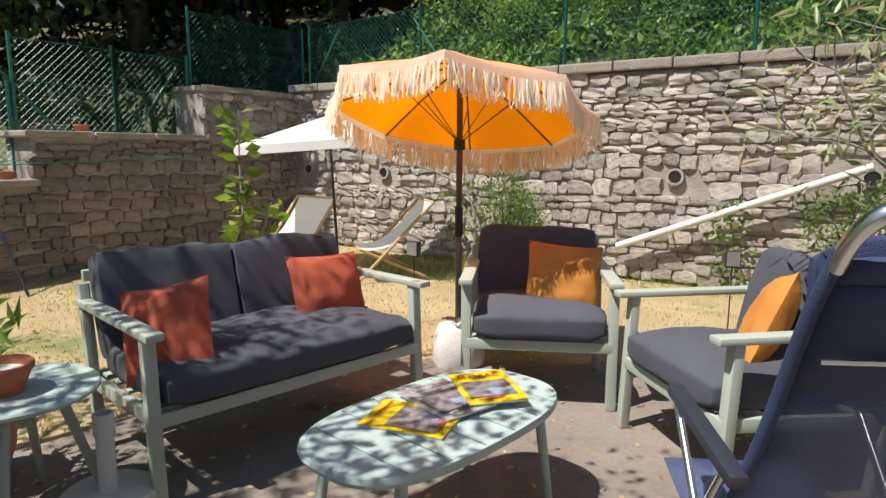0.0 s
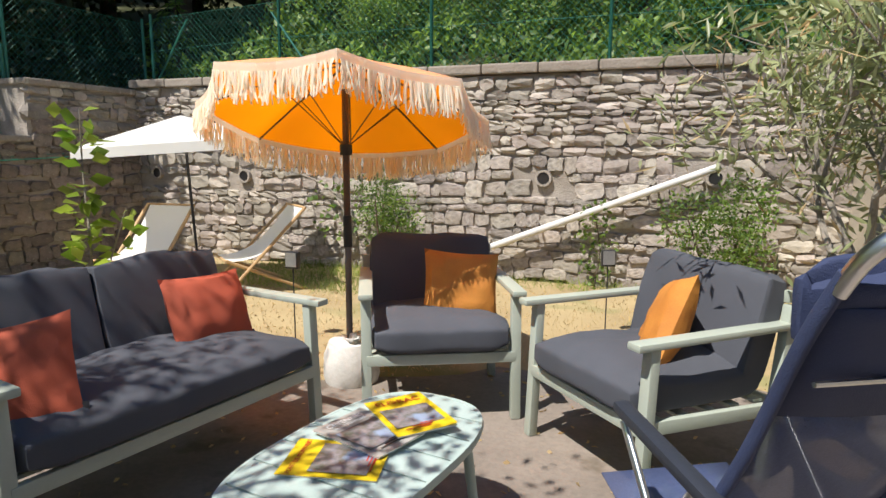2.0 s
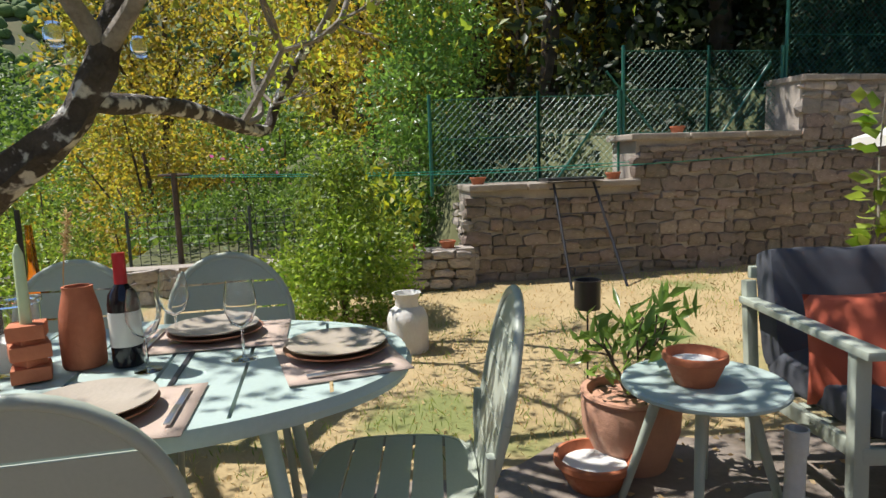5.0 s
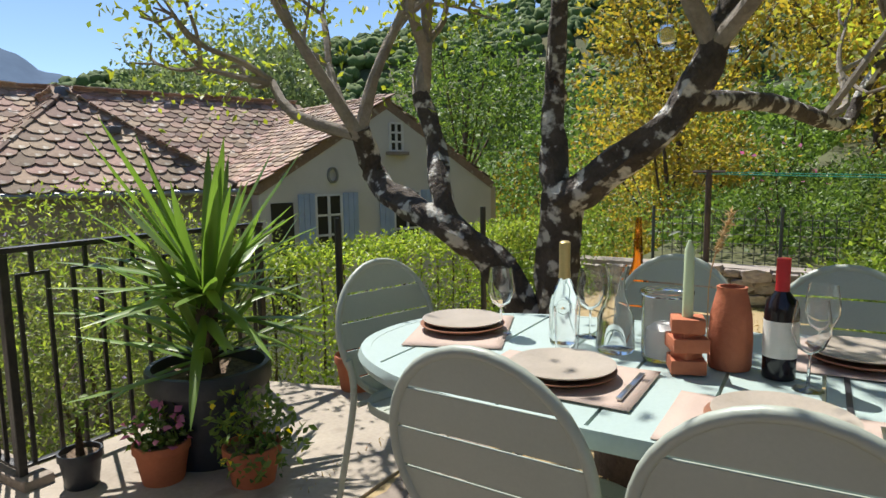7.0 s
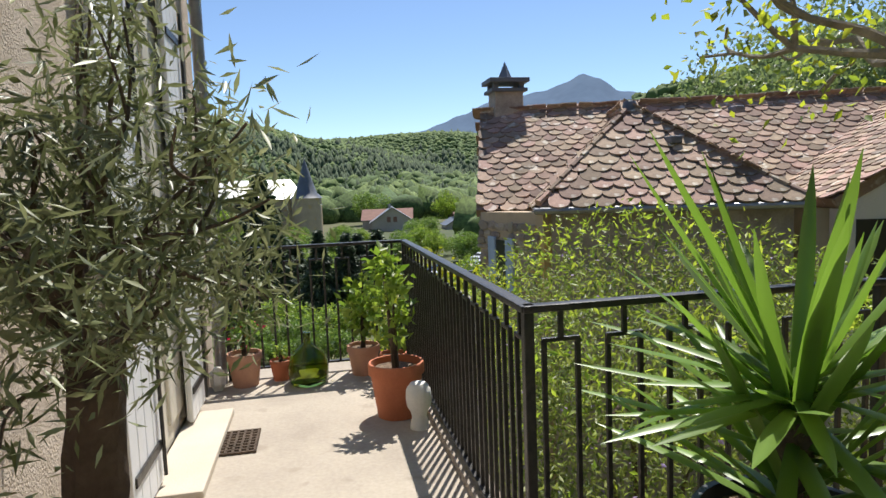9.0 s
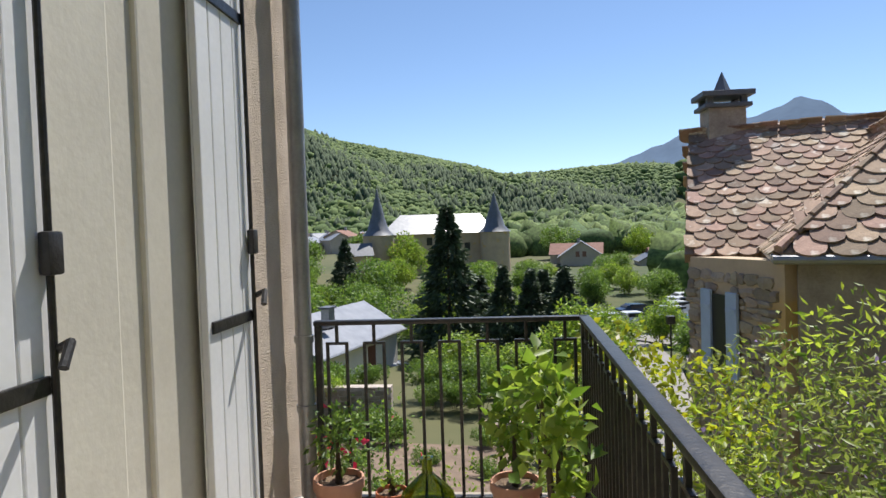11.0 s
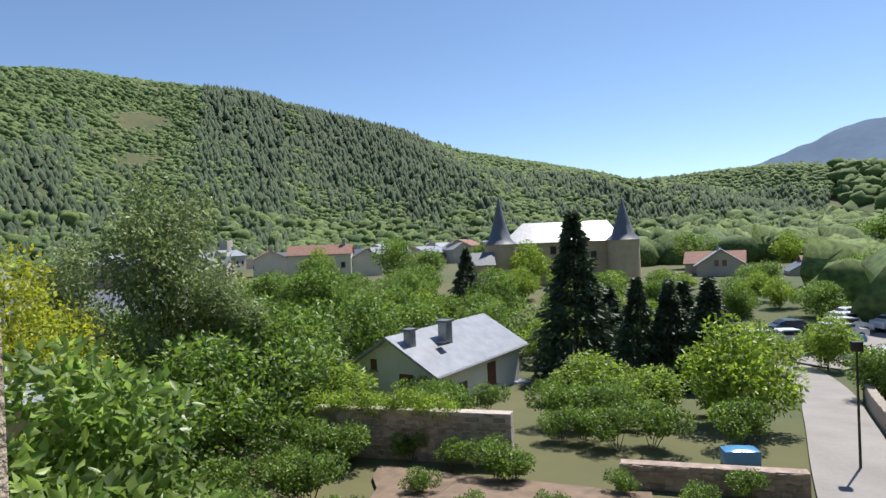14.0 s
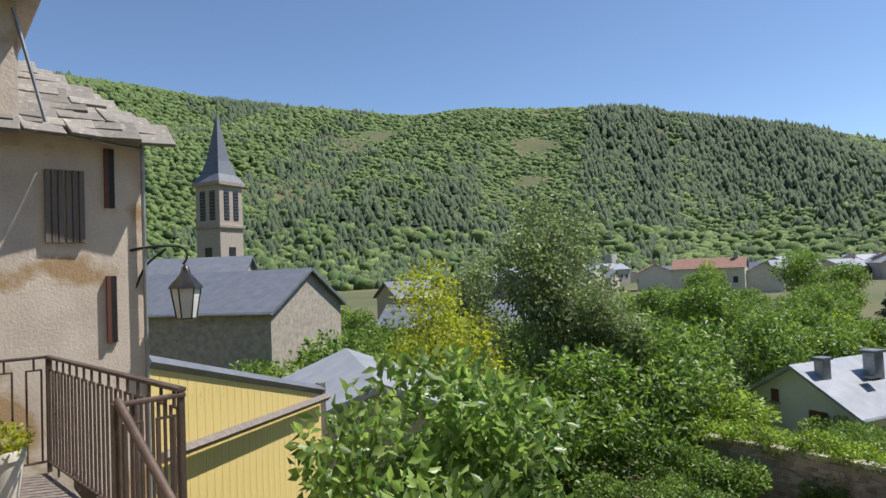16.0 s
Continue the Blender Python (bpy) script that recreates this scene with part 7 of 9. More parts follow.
part("cord", tube(B(), curve_pts([(0, -0.1, 1.21), (0.4, 3.5, 1.14), (0.6, 8.1, 1.30)], 16), 0.005, 5), M["cord"], cp)

# ---------- woodland behind ----------
def tree_model(name, m, R, H, z0, leaf, n, L, seed, label, trunk_r=0.14, bark="bark_brown", droop=0.1, k=14, category="tree", group=""):
    t = thing(name, m, label, category, group)
    rgm = np.random.default_rng(seed)
    part("trunk", tube(B(), curve_pts([(0, 0, -0.8), (0.1 * R, 0, z0 * 0.6), (0, 0.08 * R, z0 + H * 0.55)], 10), trunk_r, 8, trunk_r * 0.4, 0.3), M[bark], t)
    bm = B()
    bl = rand_blobs((0, 0, z0 + H / 2), (R, R, H / 2), k, rgm, (0.28, 0.5))
    for c_, r_ in bl[:7]:
        tube(bm, curve_pts([(0, 0, z0 + 0.1 * H), (c_[0] * 0.5, c_[1] * 0.5, (z0 + c_[2]) * 0.5 + 0.1), c_], 6), trunk_r * 0.45, 5, trunk_r * 0.12)
    part("branch", bm, M[bark], t)
    crown("crown", bl, n, L, L * 0.55, M[leaf], t, seed, droop, 0.4)
    return t

dk = tree_model("dark_tree", pose(-9.5, 12.5, 3.0), 3.2, 7.5, 0.8, "shade_dark_leaf", 9000, 0.20, 101, "evergreen woodland tree behind the fence, coloured dark for shade", 0.22, group="woodland")
dk2 = tree_model("dark_tree", pose(-14, 9.0, 2.5), 3.4, 8.5, 0.5, "shade_dark_leaf", 9000, 0.20, 102, "evergreen woodland tree behind the fence, coloured dark for shade", 0.25, group="woodland")
rgw = random.Random(9)
for x, y in ((-6.0, 13.5), (-2.5, 14), (1.0, 14.5), (4.5, 13), (-12.5, 14), (-17, 12), (-12, 18), (-4, 19), (3, 19), (-18, 17), (-10.5, 8.3), (-13, 5.2), (-17.5, 6.5), (-8, 16), (-0.5, 17), (-9.5, 10.0), (-7.0, 10.6), (-4.4, 11.6), (-11.5, 11.0), (-10.3, 6.0), (-11.5, 4.0), (-14.5, 3.0), (-15, 11), (-20, 10), (-21, 14), (-7, 13), (6.5, 16), (-15, 20), (-22, 6)):
    src = rgw.choice((dk, dk2))
    s = rgw.uniform(0.85, 1.2)
    o = copy_thing(src, pose(x, y, float(ground_z(x, y)), 0, 0, rgw.uniform(0, 360)))
    o.scale = (s, s, s * rgw.uniform(0.9, 1.15))
mt_ = tree_model("green_tree", pose(-1.0, 10.2, 3.2), 1.9, 3.4, -0.3, "mid_leaf", 5200, 0.13, 103, "sunlit green broad-leaved tree above the wall", 0.09, group="trees above the wall")
for x, y, s in ((1.6, 9.6, 1.0), (-3.4, 9.8, 0.85), (3.8, 10.5, 1.15), (-5.2, 9.6, 0.7), (0.3, 8.7, 0.6), (-2.2, 8.6, 0.55), (-4.4, 8.8, 0.5), (2.6, 8.6, 0.7)):
    copy_thing(mt_, pose(x, y, float(ground_z(x, y)) + 0.1, 0, 0, 67 * x)).scale = (s, s, s)
fir = thing("fir_tree", pose(-8.0, 8.6, 2.2), "young blue-green fir with drooping branches beyond the fence corner", "tree")
part("trunk", cyl(B(), (0, 0, 0), (0, 0, 1.9), 0.05, 0.01, 8), M["bark_brown"], fir)
rgf = np.random.default_rng(31)
pts, dirs = [], []
for k in range(26):
    a = rgf.uniform(0, 6.28)
    z = rgf.uniform(0.3, 1.8)
    R = 1.05 * (1 - z / 2.1)
    for f in np.linspace(0.15, 1, 26):
        pts.append((math.cos(a) * R * f, math.sin(a) * R * f, z - 0.35 * f * f + 0.1 * f))
        dirs.append((math.cos(a) * 0.5 + rgf.normal() * 0.6, math.sin(a) * 0.5 + rgf.normal() * 0.6, -0.3))
V, F = leaf_arrays(np.array(pts), np.array(dirs), 0.14, 0.03, rgf)
rawmesh("needles", V, F, M["mid_leaf"], fir)
au = tree_model("autumn_tree", pose(-15, -3.5, 0.6), 2.6, 5.6, 1.0, "autumn_leaf", 6500, 0.15, 104, "yellowing broad-leaved tree at the garden's far side", 0.12, group="trees to the west")
for x, y, s in ((-13, 0.5, 0.9), (-18, -7, 1.2), (-19, 0, 1.2), (-12.5, 3.6, 0.9), (-16, 3.5, 1.1), (-21, -4, 1.3), (-13.5, -6.0, 0.8), (-17, -4.5, 1.0), (-24, 1, 1.5), (-27, -6, 1.7), (-11.5, -3.0, 0.6), (-30, 4, 1.9)):
    copy_thing(au, pose(x, y, float(ground_z(x, y)), 0, 0, 50 * x)).scale = (s, s, s)
gm = tree_model("green_tree", pose(-17, -10.0, -0.5), 2.6, 6.0, 0.8, "mid_leaf", 6500, 0.15, 105, "green broad-leaved tree behind the gabled house", 0.12, group="trees to the west")
for x, y, s in ((-21, -12, 1.3), (-24, -8, 1.4), (-27, -16, 1.5), (-22, 4, 1.4), (-26, -2, 1.6), (-19.5, -8.0, 1.0), (-23, -14, 1.2), (-30, -10, 1.8), (-34, -4, 2.1), (-32, -20, 1.8), (-38, -12, 2.4), (-36, 4, 2.4), (-15.5, -7.0, 0.7)):
    copy_thing(gm, pose(x, y, float(ground_z(x, y)), 0, 0, 80 * x)).scale = (s, s, s)
wl = tree_model("willow", pose(-17, -24, -3.5), 4.2, 8.5, 1.5, "willow_leaf", 11000, 0.26, 106, "tall grey-green willow behind the neighbour's roof", 0.25, droop=0.8, k=20)
copy_thing(wl, pose(-24, -24, -4.5, 0, 0, 120)).scale = (1.2, 1.2, 1.25)
copy_thing(wl, pose(-28, -30, -4.5, 0, 0, 220)).scale = (1.3, 1.3, 1.5)

# ---------- the valley: houses, castle, church, car park, trees ----------
def gable_house(name, origin, ang, length, half, zr, ze, zb, wall, roof, label, windows=(), chimneys=(), over=0.35, category="house", group="", sill="coping", shut=None):
    """A house whose ridge starts at origin and runs along the angle; half is the half width, zr, ze, zb the ridge, eave and base heights.
    windows: (side, along, z, w, h), side +1 or -1 for the long walls, 0 for the near gable."""
    t = thing(name, Matrix.Translation((origin[0], origin[1], 0)) @ pose(0, 0, 0, 0, 0, ang), label, category, group)
    sl = (zr - ze) / half
    bm = B()
    prof = [(-half + over, zb), (half - over, zb), (half - over, ze + sl * over - 0.1), (0, zr - 0.12), (-half + over, ze + sl * over - 0.1)]
    a = [bm.verts.new((over, y, z)) for y, z in prof]
    b = [bm.verts.new((length - over, y, z)) for y, z in prof]
    bm.faces.new(a)
    bm.faces.new(list(reversed(b)))
    for k in range(5):
        bm.faces.new((a[k], a[(k + 1) % 5], b[(k + 1) % 5], b[k]))
    part("wall", bm, M[wall], t, smooth=False)
    for s in (-1, 1):
        bm = B()
        v = [bm.verts.new(p) for p in ((0, 0, zr), (length, 0, zr), (length, s * half, ze), (0, s * half, ze))]
        r = bmesh.ops.extrude_face_region(bm, geom=[bm.faces.new(v)])
        bmesh.ops.translate(bm, verts=[q for q in r["geom"] if isinstance(q, bmesh.types.BMVert)], vec=(0, 0, -0.16))
        rf = part("roof", bm, M[roof], t, smooth=False)
        bm = B()
        tube(bm, [(0, s * (half + 0.04), ze - 0.08), (length, s * (half + 0.04), ze - 0.08)], 0.07, 6)
        part("gutter", bm, M["zinc"], rf)
    for sd, al, z, w, h in windows:
        if sd == 0:
            c, s = (over - 0.02, al, z), (0.08, w, h)
        else:
            c, s = (al, sd * (half - over + 0.02), z), (w, 0.08, h)
        wn = part("window", box(B(), c, s), M[shut or "dark"], t, smooth=False)
        c2 = (c[0], c[1], z - h / 2 - 0.06)
        part("window_sill", box(B(), c2, (s[0] + 0.15, s[1] + 0.15, 0.1)), M[sill], wn, smooth=False)
    for al, y, w, h in chimneys:
        zc = zr - sl * abs(y)
        ck = part("chimney", box(B(), (al, y, zc + h / 2 - 0.3), (w, w * 0.8, h + 0.6)), M["zinc"], t, smooth=False)
        part("cap", box(B(), (al, y, zc + h + 0.08), (w * 1.3, w * 1.1, 0.12)), M["slate_dark"], ck, smooth=False)
    return t

ang_hr = math.degrees(math.atan2(-11.05, -3.03))
gh = gable_house("villa", (12.1, -38.15, 0), ang_hr, 11.5, 3.3, -3.6, -5.55, -9.4, "villa_wall", "slate", "white rendered villa under a pale slate roof in the gardens below",
                 [(-1, 3.4, -7.05, 1.0, 1.0), (-1, 7.0, -6.75, 1.0, 1.4), (0, -1.0, -5.95, 0.9, 0.6), (0, 1.2, -5.25, 0.4, 0.6)], [(1.1, -0.9, 0.55, 0.75), (4.2, -1.3, 0.7, 1.1)], 0.5, shut="shutter_brown")
bm = B()
sgn = -1
v = [bm.verts.new(p) for p in ((6.0, sgn * 2.7, -7.9), (11.4, sgn * 2.7, -7.9), (11.4, sgn * 5.0, -8.5), (6.0, sgn * 5.0, -8.5))]
r = bmesh.ops.extrude_face_region(bm, geom=[bm.faces.new(v)])
bmesh.ops.translate(bm, verts=[q for q in r["geom"] if isinstance(q, bmesh.types.BMVert)], vec=(0, 0, -0.12))
pr = part("porch_roof", bm, M["slate"], gh, smooth=False)
for x in (6.2, 8.6, 11.2):
    part("post", box(B(), (x, sgn * 4.8, -9.5), (0.22, 0.22, 2.0)), M["town_wall"], pr, smooth=False)
part("roof_window", box(B(), (3.0, -1.9, -4.3), (0.6, 0.5, 0.1), 0, None), M["dark"], gh, smooth=False)
pipe_ch = thing("chimney_pipe", pose(15.8, -35.5, -7.7), "tall white chimney stack behind the villa", "chimney")
part("stack", cyl(B(), (0, 0, 0), (0, 0, 3.2), 0.32, n=12), M["town_wall"], pipe_ch)
part("cap", cyl(B(), (0, 0, 3.2), (0, 0, 3.4), 0.4, n=12), M["zinc"], pipe_ch)

# castle with two pointed towers
castle = thing("castle", Matrix.Translation((0.5, 0, -1.0)), "stone castle with two cone-roofed towers and a pale slate roof", "castle")
cl, cr_ = Vector((21.7, -121.5, 0)), Vector((-0.2, -128.7, 0))
d = (cr_ - cl).normalized()
wl_, _, _ = wall_slab(cl + Vector((0, -2, 0)), cr_ + Vector((0, -2, 0)), -10, 1.8, 1.8, 0.8, "wall", "ochre_wall", castle)
wall_slab(cl + Vector((0, -12, 0)), cr_ + Vector((0, -12, 0)), -10, 1.8, 1.8, 0.8, "wall", "ochre_wall", castle)
bm = B()
q = [cl + Vector((0, -1, 1.7)), cr_ + Vector((0, -1, 1.7)), cr_ + Vector((0, -13, 1.7)), cl + Vector((0, -13, 1.7))]
r0, r1 = cl + d * 3.2 + Vector((0, -7, 5.6)), cr_ - d * 3.2 + Vector((0, -7, 5.6))
vs = [bm.verts.new(p) for p in q + [r1, r0]]
for f in ((0, 1, 4, 5), (1, 2, 4), (2, 3, 5, 4), (3, 0, 5)):
    bm.faces.new([vs[k] for k in f])
part("roof", bm, M["slate"], castle, smooth=False)
for p, tip in ((cl, 10.3), (cr_, 9.2)):
    tw = part("tower", lathe(B(), [(3.0, -11), (2.9, 1.9), (0, 1.9)], 24, (p.x, p.y, 0)), M["ochre_wall"], castle)
    part("cone_roof", lathe(B(), [(0, 1.6), (3.2, 1.7), (2.1, 2.7), (1.3, 5.2), (0.08, tip), (0, tip + 0.3)], 16, (p.x, p.y, 0)), M["slate_dark"], tw)
for f, z in ((0.25, -1.0), (0.42, -3.5), (0.42, 0.2), (0.6, -1.0), (0.75, -1.0), (0.25, -4.0), (0.6, -4.2)):
    p = cl.lerp(cr_, f) + Vector((0, -1.55, z))
    part("window", box(B(), tuple(p), (1.1, 0.3, 1.5), 0, None), M["dark"], castle, smooth=False)
gable_house("castle_annex", (27.5, -116.5, 0), -160, 5, 2.6, -0.6, -2.8, -9, "ochre_wall", "slate_dark", "dark slate-roofed stone annex beside the castle", [(0, 0, -4.4, 0.9, 1.3)])

# houses beyond the car park
gable_house("far_house", (-17.5, -137.5, 0), -96, 11, 4.9, -1.9, -5.2, -10.2, "town_wall", "slate", "white gabled house with red shutters at the edge of the valley", [(0, -1.5, -7.9, 0.9, 1.2), (0, 0.3, -7.9, 0.9, 1.2), (0, 2.0, -7.9, 0.9, 1.2), (0, -0.6, -4.6, 0.8, 1.1), (0, 0.8, -4.6, 0.8, 1.1)], [(3, 0.5, 0.7, 0.8)], 0.5, shut="red_tile")
gable_house("far_house", (-24, -150, 0), -10, 12, 4.5, -2.6, -5.0, -10, "town_wall", "red_tile", "low house beside the white gabled one", [(-1, 4, -6.5, 1, 1.3), (-1, 8, -6.5, 1, 1.3)])
gable_house("far_house", (-31.5, -133.0, 0), -92, 8, 3.2, -4.4, -6.2, -10, "town_wall", "slate_dark", "small grey house with two white windows", [(0, -0.8, -7.4, 0.7, 0.9), (0, 0.9, -7.4, 0.7, 0.9)], shut="white")
gable_house("far_house", (-44, -138, 0), 0, 13, 5, -3.6, -6.3, -10, "town_wall", "red_tile", "long low brown-roofed house with a glazed porch", [(1, 4, -7.8, 1.6, 1.3), (1, 8, -7.8, 1.2, 1.3)])
rgb = random.Random(14)
tn = 0
for k in range(52):
    az = rgb.uniform(186, 222)
    D = rgb.uniform(165, 300)
    if az < 199 and D < 250:
        D = rgb.uniform(255, 330)
    x, y = -D * math.sin(math.radians(az)), D * math.cos(math.radians(az))
    h = rgb.uniform(3.5, 7)
    gable_house("town_house", (x, y, 0), rgb.choice((0, 15, 90, 105, 60)) + 20, rgb.uniform(9, 20), rgb.uniform(4, 6), -7 + h + 2.6, -7 + h, -9, rgb.choice(("town_wall", "town_wall", "offwhite", "ochre_wall")), rgb.choice(("slate", "slate", "slate_dark", "red_tile")),
                rgb.choice(("pale rendered town house under a slate roof", "grey-roofed house in the distant town")), [(s, a, -7 + h * 0.55, 1.1, 1.5) for s in (-1, 1) for a in (2.5, 5.5, 8.0)] + [(0, -1.5, -7 + h * 0.6, 1.1, 1.5), (0, 1.5, -7 + h * 0.6, 1.1, 1.5)], [(2.5, 0.3, 0.9, 1.3)], 0.4, group="town")
tw = thing("white_tower", pose(190.8, -275.7, -10), "plain pale concrete tower in the distant town", "tower")
part("tower", box(B(), (0, 0, 8.4), (4.6, 4.6, 17), 0.1), M["town_wall"], tw)
for x, y, l, m_ in ((150, -262, 34, "town_wall"), (205, -288, 20, "red_tile"), (128, -275, 26, "offwhite")):
    hb = thing("hall", pose(x, y, -8, 0, 0, 35), "long flat-roofed hall in the distant town", "building", "town")
    part("wall", box(B(), (0, 0, 2.6), (l, 10, 6)), M[m_], hb, smooth=False)
    part("roof", box(B(), (0, 0, 5.8), (l + 1, 11, 0.5)), M["slate"], hb, smooth=False)

# church tower
church = thing("church_tower", pose(98.5, -43.5, 0.6, 0, 0, 25) @ Matrix.Diagonal((0.82, 0.82, 1, 1)), "stone church belfry with a slate spire", "church")
part("tower", box(B(), (0, 0, 2), (6.0, 6.0, 28), 0.05), M["stone_is"], church, smooth=False)
part("cornice", box(B(), (0, 0, 9.3), (6.8, 6.8, 0.5), 0.1), M["coping"], church, smooth=False)
part("cornice", box(B(), (0, 0, 16.0), (7.0, 7.0, 0.6), 0.1), M["coping"], church, smooth=False)
bm = B()
lathe(bm, [(4.9, 16.3), (3.3, 17.6), (2.2, 19.8), (0.06, 27.4), (0, 27.5)], 4)
bmesh.ops.rotate(bm, verts=bm.verts, cent=(0, 0, 0), matrix=Matrix.Rotation(radians(45), 3, "Z"))
part("spire", bm, M["slate_dark"], church, smooth=False)
part("cross", cyl(B(), (0, 0, 27.3), (0, 0, 29.5), 0.06, n=6), M["black_iron"], church)
for a in range(4):
    for x in (-1.2, 1.2):
        mm = pose(0, 0, 0, 0, 0, 90 * a)
        bm = B()
        box(bm, (x, -3.02, 12.6), (1.3, 0.12, 4.6), 0, mm)
        lv = part("louvre", bm, M["dark"], church, smooth=False)
        bm = B()
        for k in range(9):
            box(bm, (x, -3.1, 10.7 + 0.5 * k), (1.25, 0.1, 0.1), 0, mm)
        part("louvre_slat", bm, M["slate_dark"], lv, smooth=False)
    bm = B()
    box(bm, (0, -3.02, 4.5), (1.7, 0.12, 3.2), 0, pose(0, 0, 0, 0, 0, 90 * a))
    part("arch", bm, M["dark"], church, smooth=False)

gable_house("stone_barn", (41.5, -17.2, 0), -147, 12.0, 4.2, 2.0, -0.2, -7, "stone_is", "slate_dark", "stone barn under a grey slate roof", [(0, 0, 0.2, 0.8, 0.9)], over=0.3)
gable_house("stone_barn", (52, -12, 0), -125, 16.0, 5.2, 3.2, 0.4, -7, "stone_is", "slate_dark", "larger stone barn with a dark slate roof", over=0.3)
gable_house("pavilion", (60, -48, 0), -100, 6, 3.2, 0.6, -1.2, -7, "ochre_wall", "slate_dark", "small square-roofed pavilion among the trees")
gable_house("long_barn", (45, -38, 0), -140, 16, 4.0, -1.2, -2.8, -8, "stone_is", "slate_dark", "old stone barn among yellow trees")
gable_house("lean_shed", (17.8, -17.6, 0), -205, 7.5, 3.4, -0.95, -2.3, -7, "stone_is", "slate", "slate-roofed stone shed beside the yellow boarding")

# old plastered building with shutters, balcony and lantern
old = thing("old_building", Matrix.Identity(4), "old peeling plaster building with grey plank shutters and stone-slab roof", "house")
wall_slab((6.07, -8.30), (6.0, -4.0), -5, 2.85, 2.85, 0.4, "wall", "old_plaster", old)
wall_slab((6.27, -8.10), (13.0, -7.75), -5, 2.85, 2.85, 0.4, "wall", "old_plaster", old)
wall_slab((6.02, -7.28), (6.0, -4.0), 2.7, 3.97, 3.97, 0.42, "wall", "old_plaster", old)
wall_slab((6.22, -7.1), (12, -7.0), 2.7, 3.97, 3.97, 0.4, "wall", "old_plaster", old)
rs = random.Random(4)
lower = obj("roof", box(B(), (9.0, -7.55, 2.88), (6.4, 1.5, 0.06)), M["greywood"], old)
obj("wall", prism(B(), [(6.3, -8.05), (12, -7.95), (12, -6.9), (6.3, -6.9)], 2.7, 3.2), M["old_plaster"], old)
for j in range(9):
    y0 = -8.36 + 0.12 * j
    for i in range(6):
        yy = y0 + 0.3 * i + rs.uniform(-0.04, 0.04)
        if yy < -6.6:
            bm = box(B(), (0, 0, 0), (0.42, rs.uniform(0.3, 0.44), rs.uniform(0.03, 0.05)), 0.008, pose(0, 0, 0, rs.uniform(-3, 3), -34 + rs.uniform(-4, 4), rs.uniform(-8, 8)))
            obj("slab", bm, M["stone_slab"], lower, at=Matrix.Translation((5.78 + 0.15 * j, yy, 2.90 + 0.105 * j)))
up = obj("upper_roof", box(B(), (8.75, -5.45, 4.02), (6.4, 4.0, 0.12), 0.02, None), M["stone_is"], old)
for y0, z0, w, h in ((-7.54, 2.18, 0.155, 0.66), (-7.705, 2.18, 0.155, 0.66)):
    bm = B()
    for k in range(3):
        box(bm, (5.84, y0 + (k - 1) * w / 3, z0), (0.04, w / 3 - 0.008, h), 0.004)
    obj("shutter", bm, M["greywood"], old, "weathered grey plank shutter")
for y0, z0, h in ((-8.01, 2.46, 0.56), (-8.01, 1.23, 0.62)):
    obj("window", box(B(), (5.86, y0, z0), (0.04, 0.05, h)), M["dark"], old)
    obj("window_jamb", box(B(), (5.85, y0 + 0.045, z0), (0.05, 0.035, h)), M["shutter_brown"], old)
bm = B()
cyl(bm, (5.82, -8.28, -4), (5.82, -8.28, 2.8), 0.02, n=8)
tube(bm, [(5.82, -8.28, 2.75), (5.8, -7.5, 2.84), (5.80, -7.25, 3.9)], 0.018, 6)
obj("downpipe", bm, M["zinc"], old)
lan = thing("wall_lantern", pose(5.80, -8.22, 1.27, 0, 0, 14) @ Matrix.Diagonal((1.05, 1.05, 1.2, 1)), "black iron street lantern on a scrolled wall bracket", "lantern")
part("bracket", tube(B(), curve_pts([(0.1, 0.05, 0.42), (-0.05, -0.12, 0.45), (-0.12, -0.33, 0.45), (-0.14, -0.40, 0.38), (-0.13, -0.36, 0.30)], 16), 0.012, 8), M["black_iron"], lan)
part("bracket", tube(B(), curve_pts([(0.08, 0.0, 0.1), (0.02, -0.08, 0.3), (-0.08, -0.22, 0.43)], 10), 0.01, 8), M["black_iron"], lan)
bm = B()
lathe(bm, [(0.0, 0.30), (0.03, 0.28), (0.05, 0.22), (0.15, 0.12), (0.155, 0.10), (0.13, 0.10), (0, 0.14)], 6, (-0.13, -0.38, 0))
part("hood", bm, M["black_iron"], lan)
bm = B()
lathe(bm, [(0.0, -0.14), (0.085, -0.14), (0.13, 0.10), (0.0, 0.10)], 6, (-0.13, -0.38, 0))
part("pane", bm, M["plaster"], lan)
bm = B()
for k in range(6):
    a = 2 * math.pi * k / 6
    tube(bm, [(-0.13 + 0.088 * math.cos(a), -0.38 + 0.088 * math.sin(a), -0.14), (-0.13 + 0.134 * math.cos(a), -0.38 + 0.134 * math.sin(a), 0.10)], 0.007, 5)
lathe(bm, [(0.0, -0.16), (0.05, -0.165), (0.09, -0.15), (0.09, -0.14), (0, -0.14)], 6, (-0.13, -0.38, 0))
part("frame", bm, M["black_iron"], lan)
deck = thing("balcony", Matrix.Identity(4), "weathered grey plank balcony deck", "balcony")
for k in range(22):
    part("plank", box(B(), (2.95 + 0.125 * k, -6.72 + 0.01 * k, -0.12), (0.115, 1.85, 0.03), 0.004), M["greywood"], deck, smooth=False)
part("beam", box(B(), (4.3, -7.66, -0.22), (2.75, 0.08, 0.16), 0.01, None), M["greywood"], deck, smooth=False)
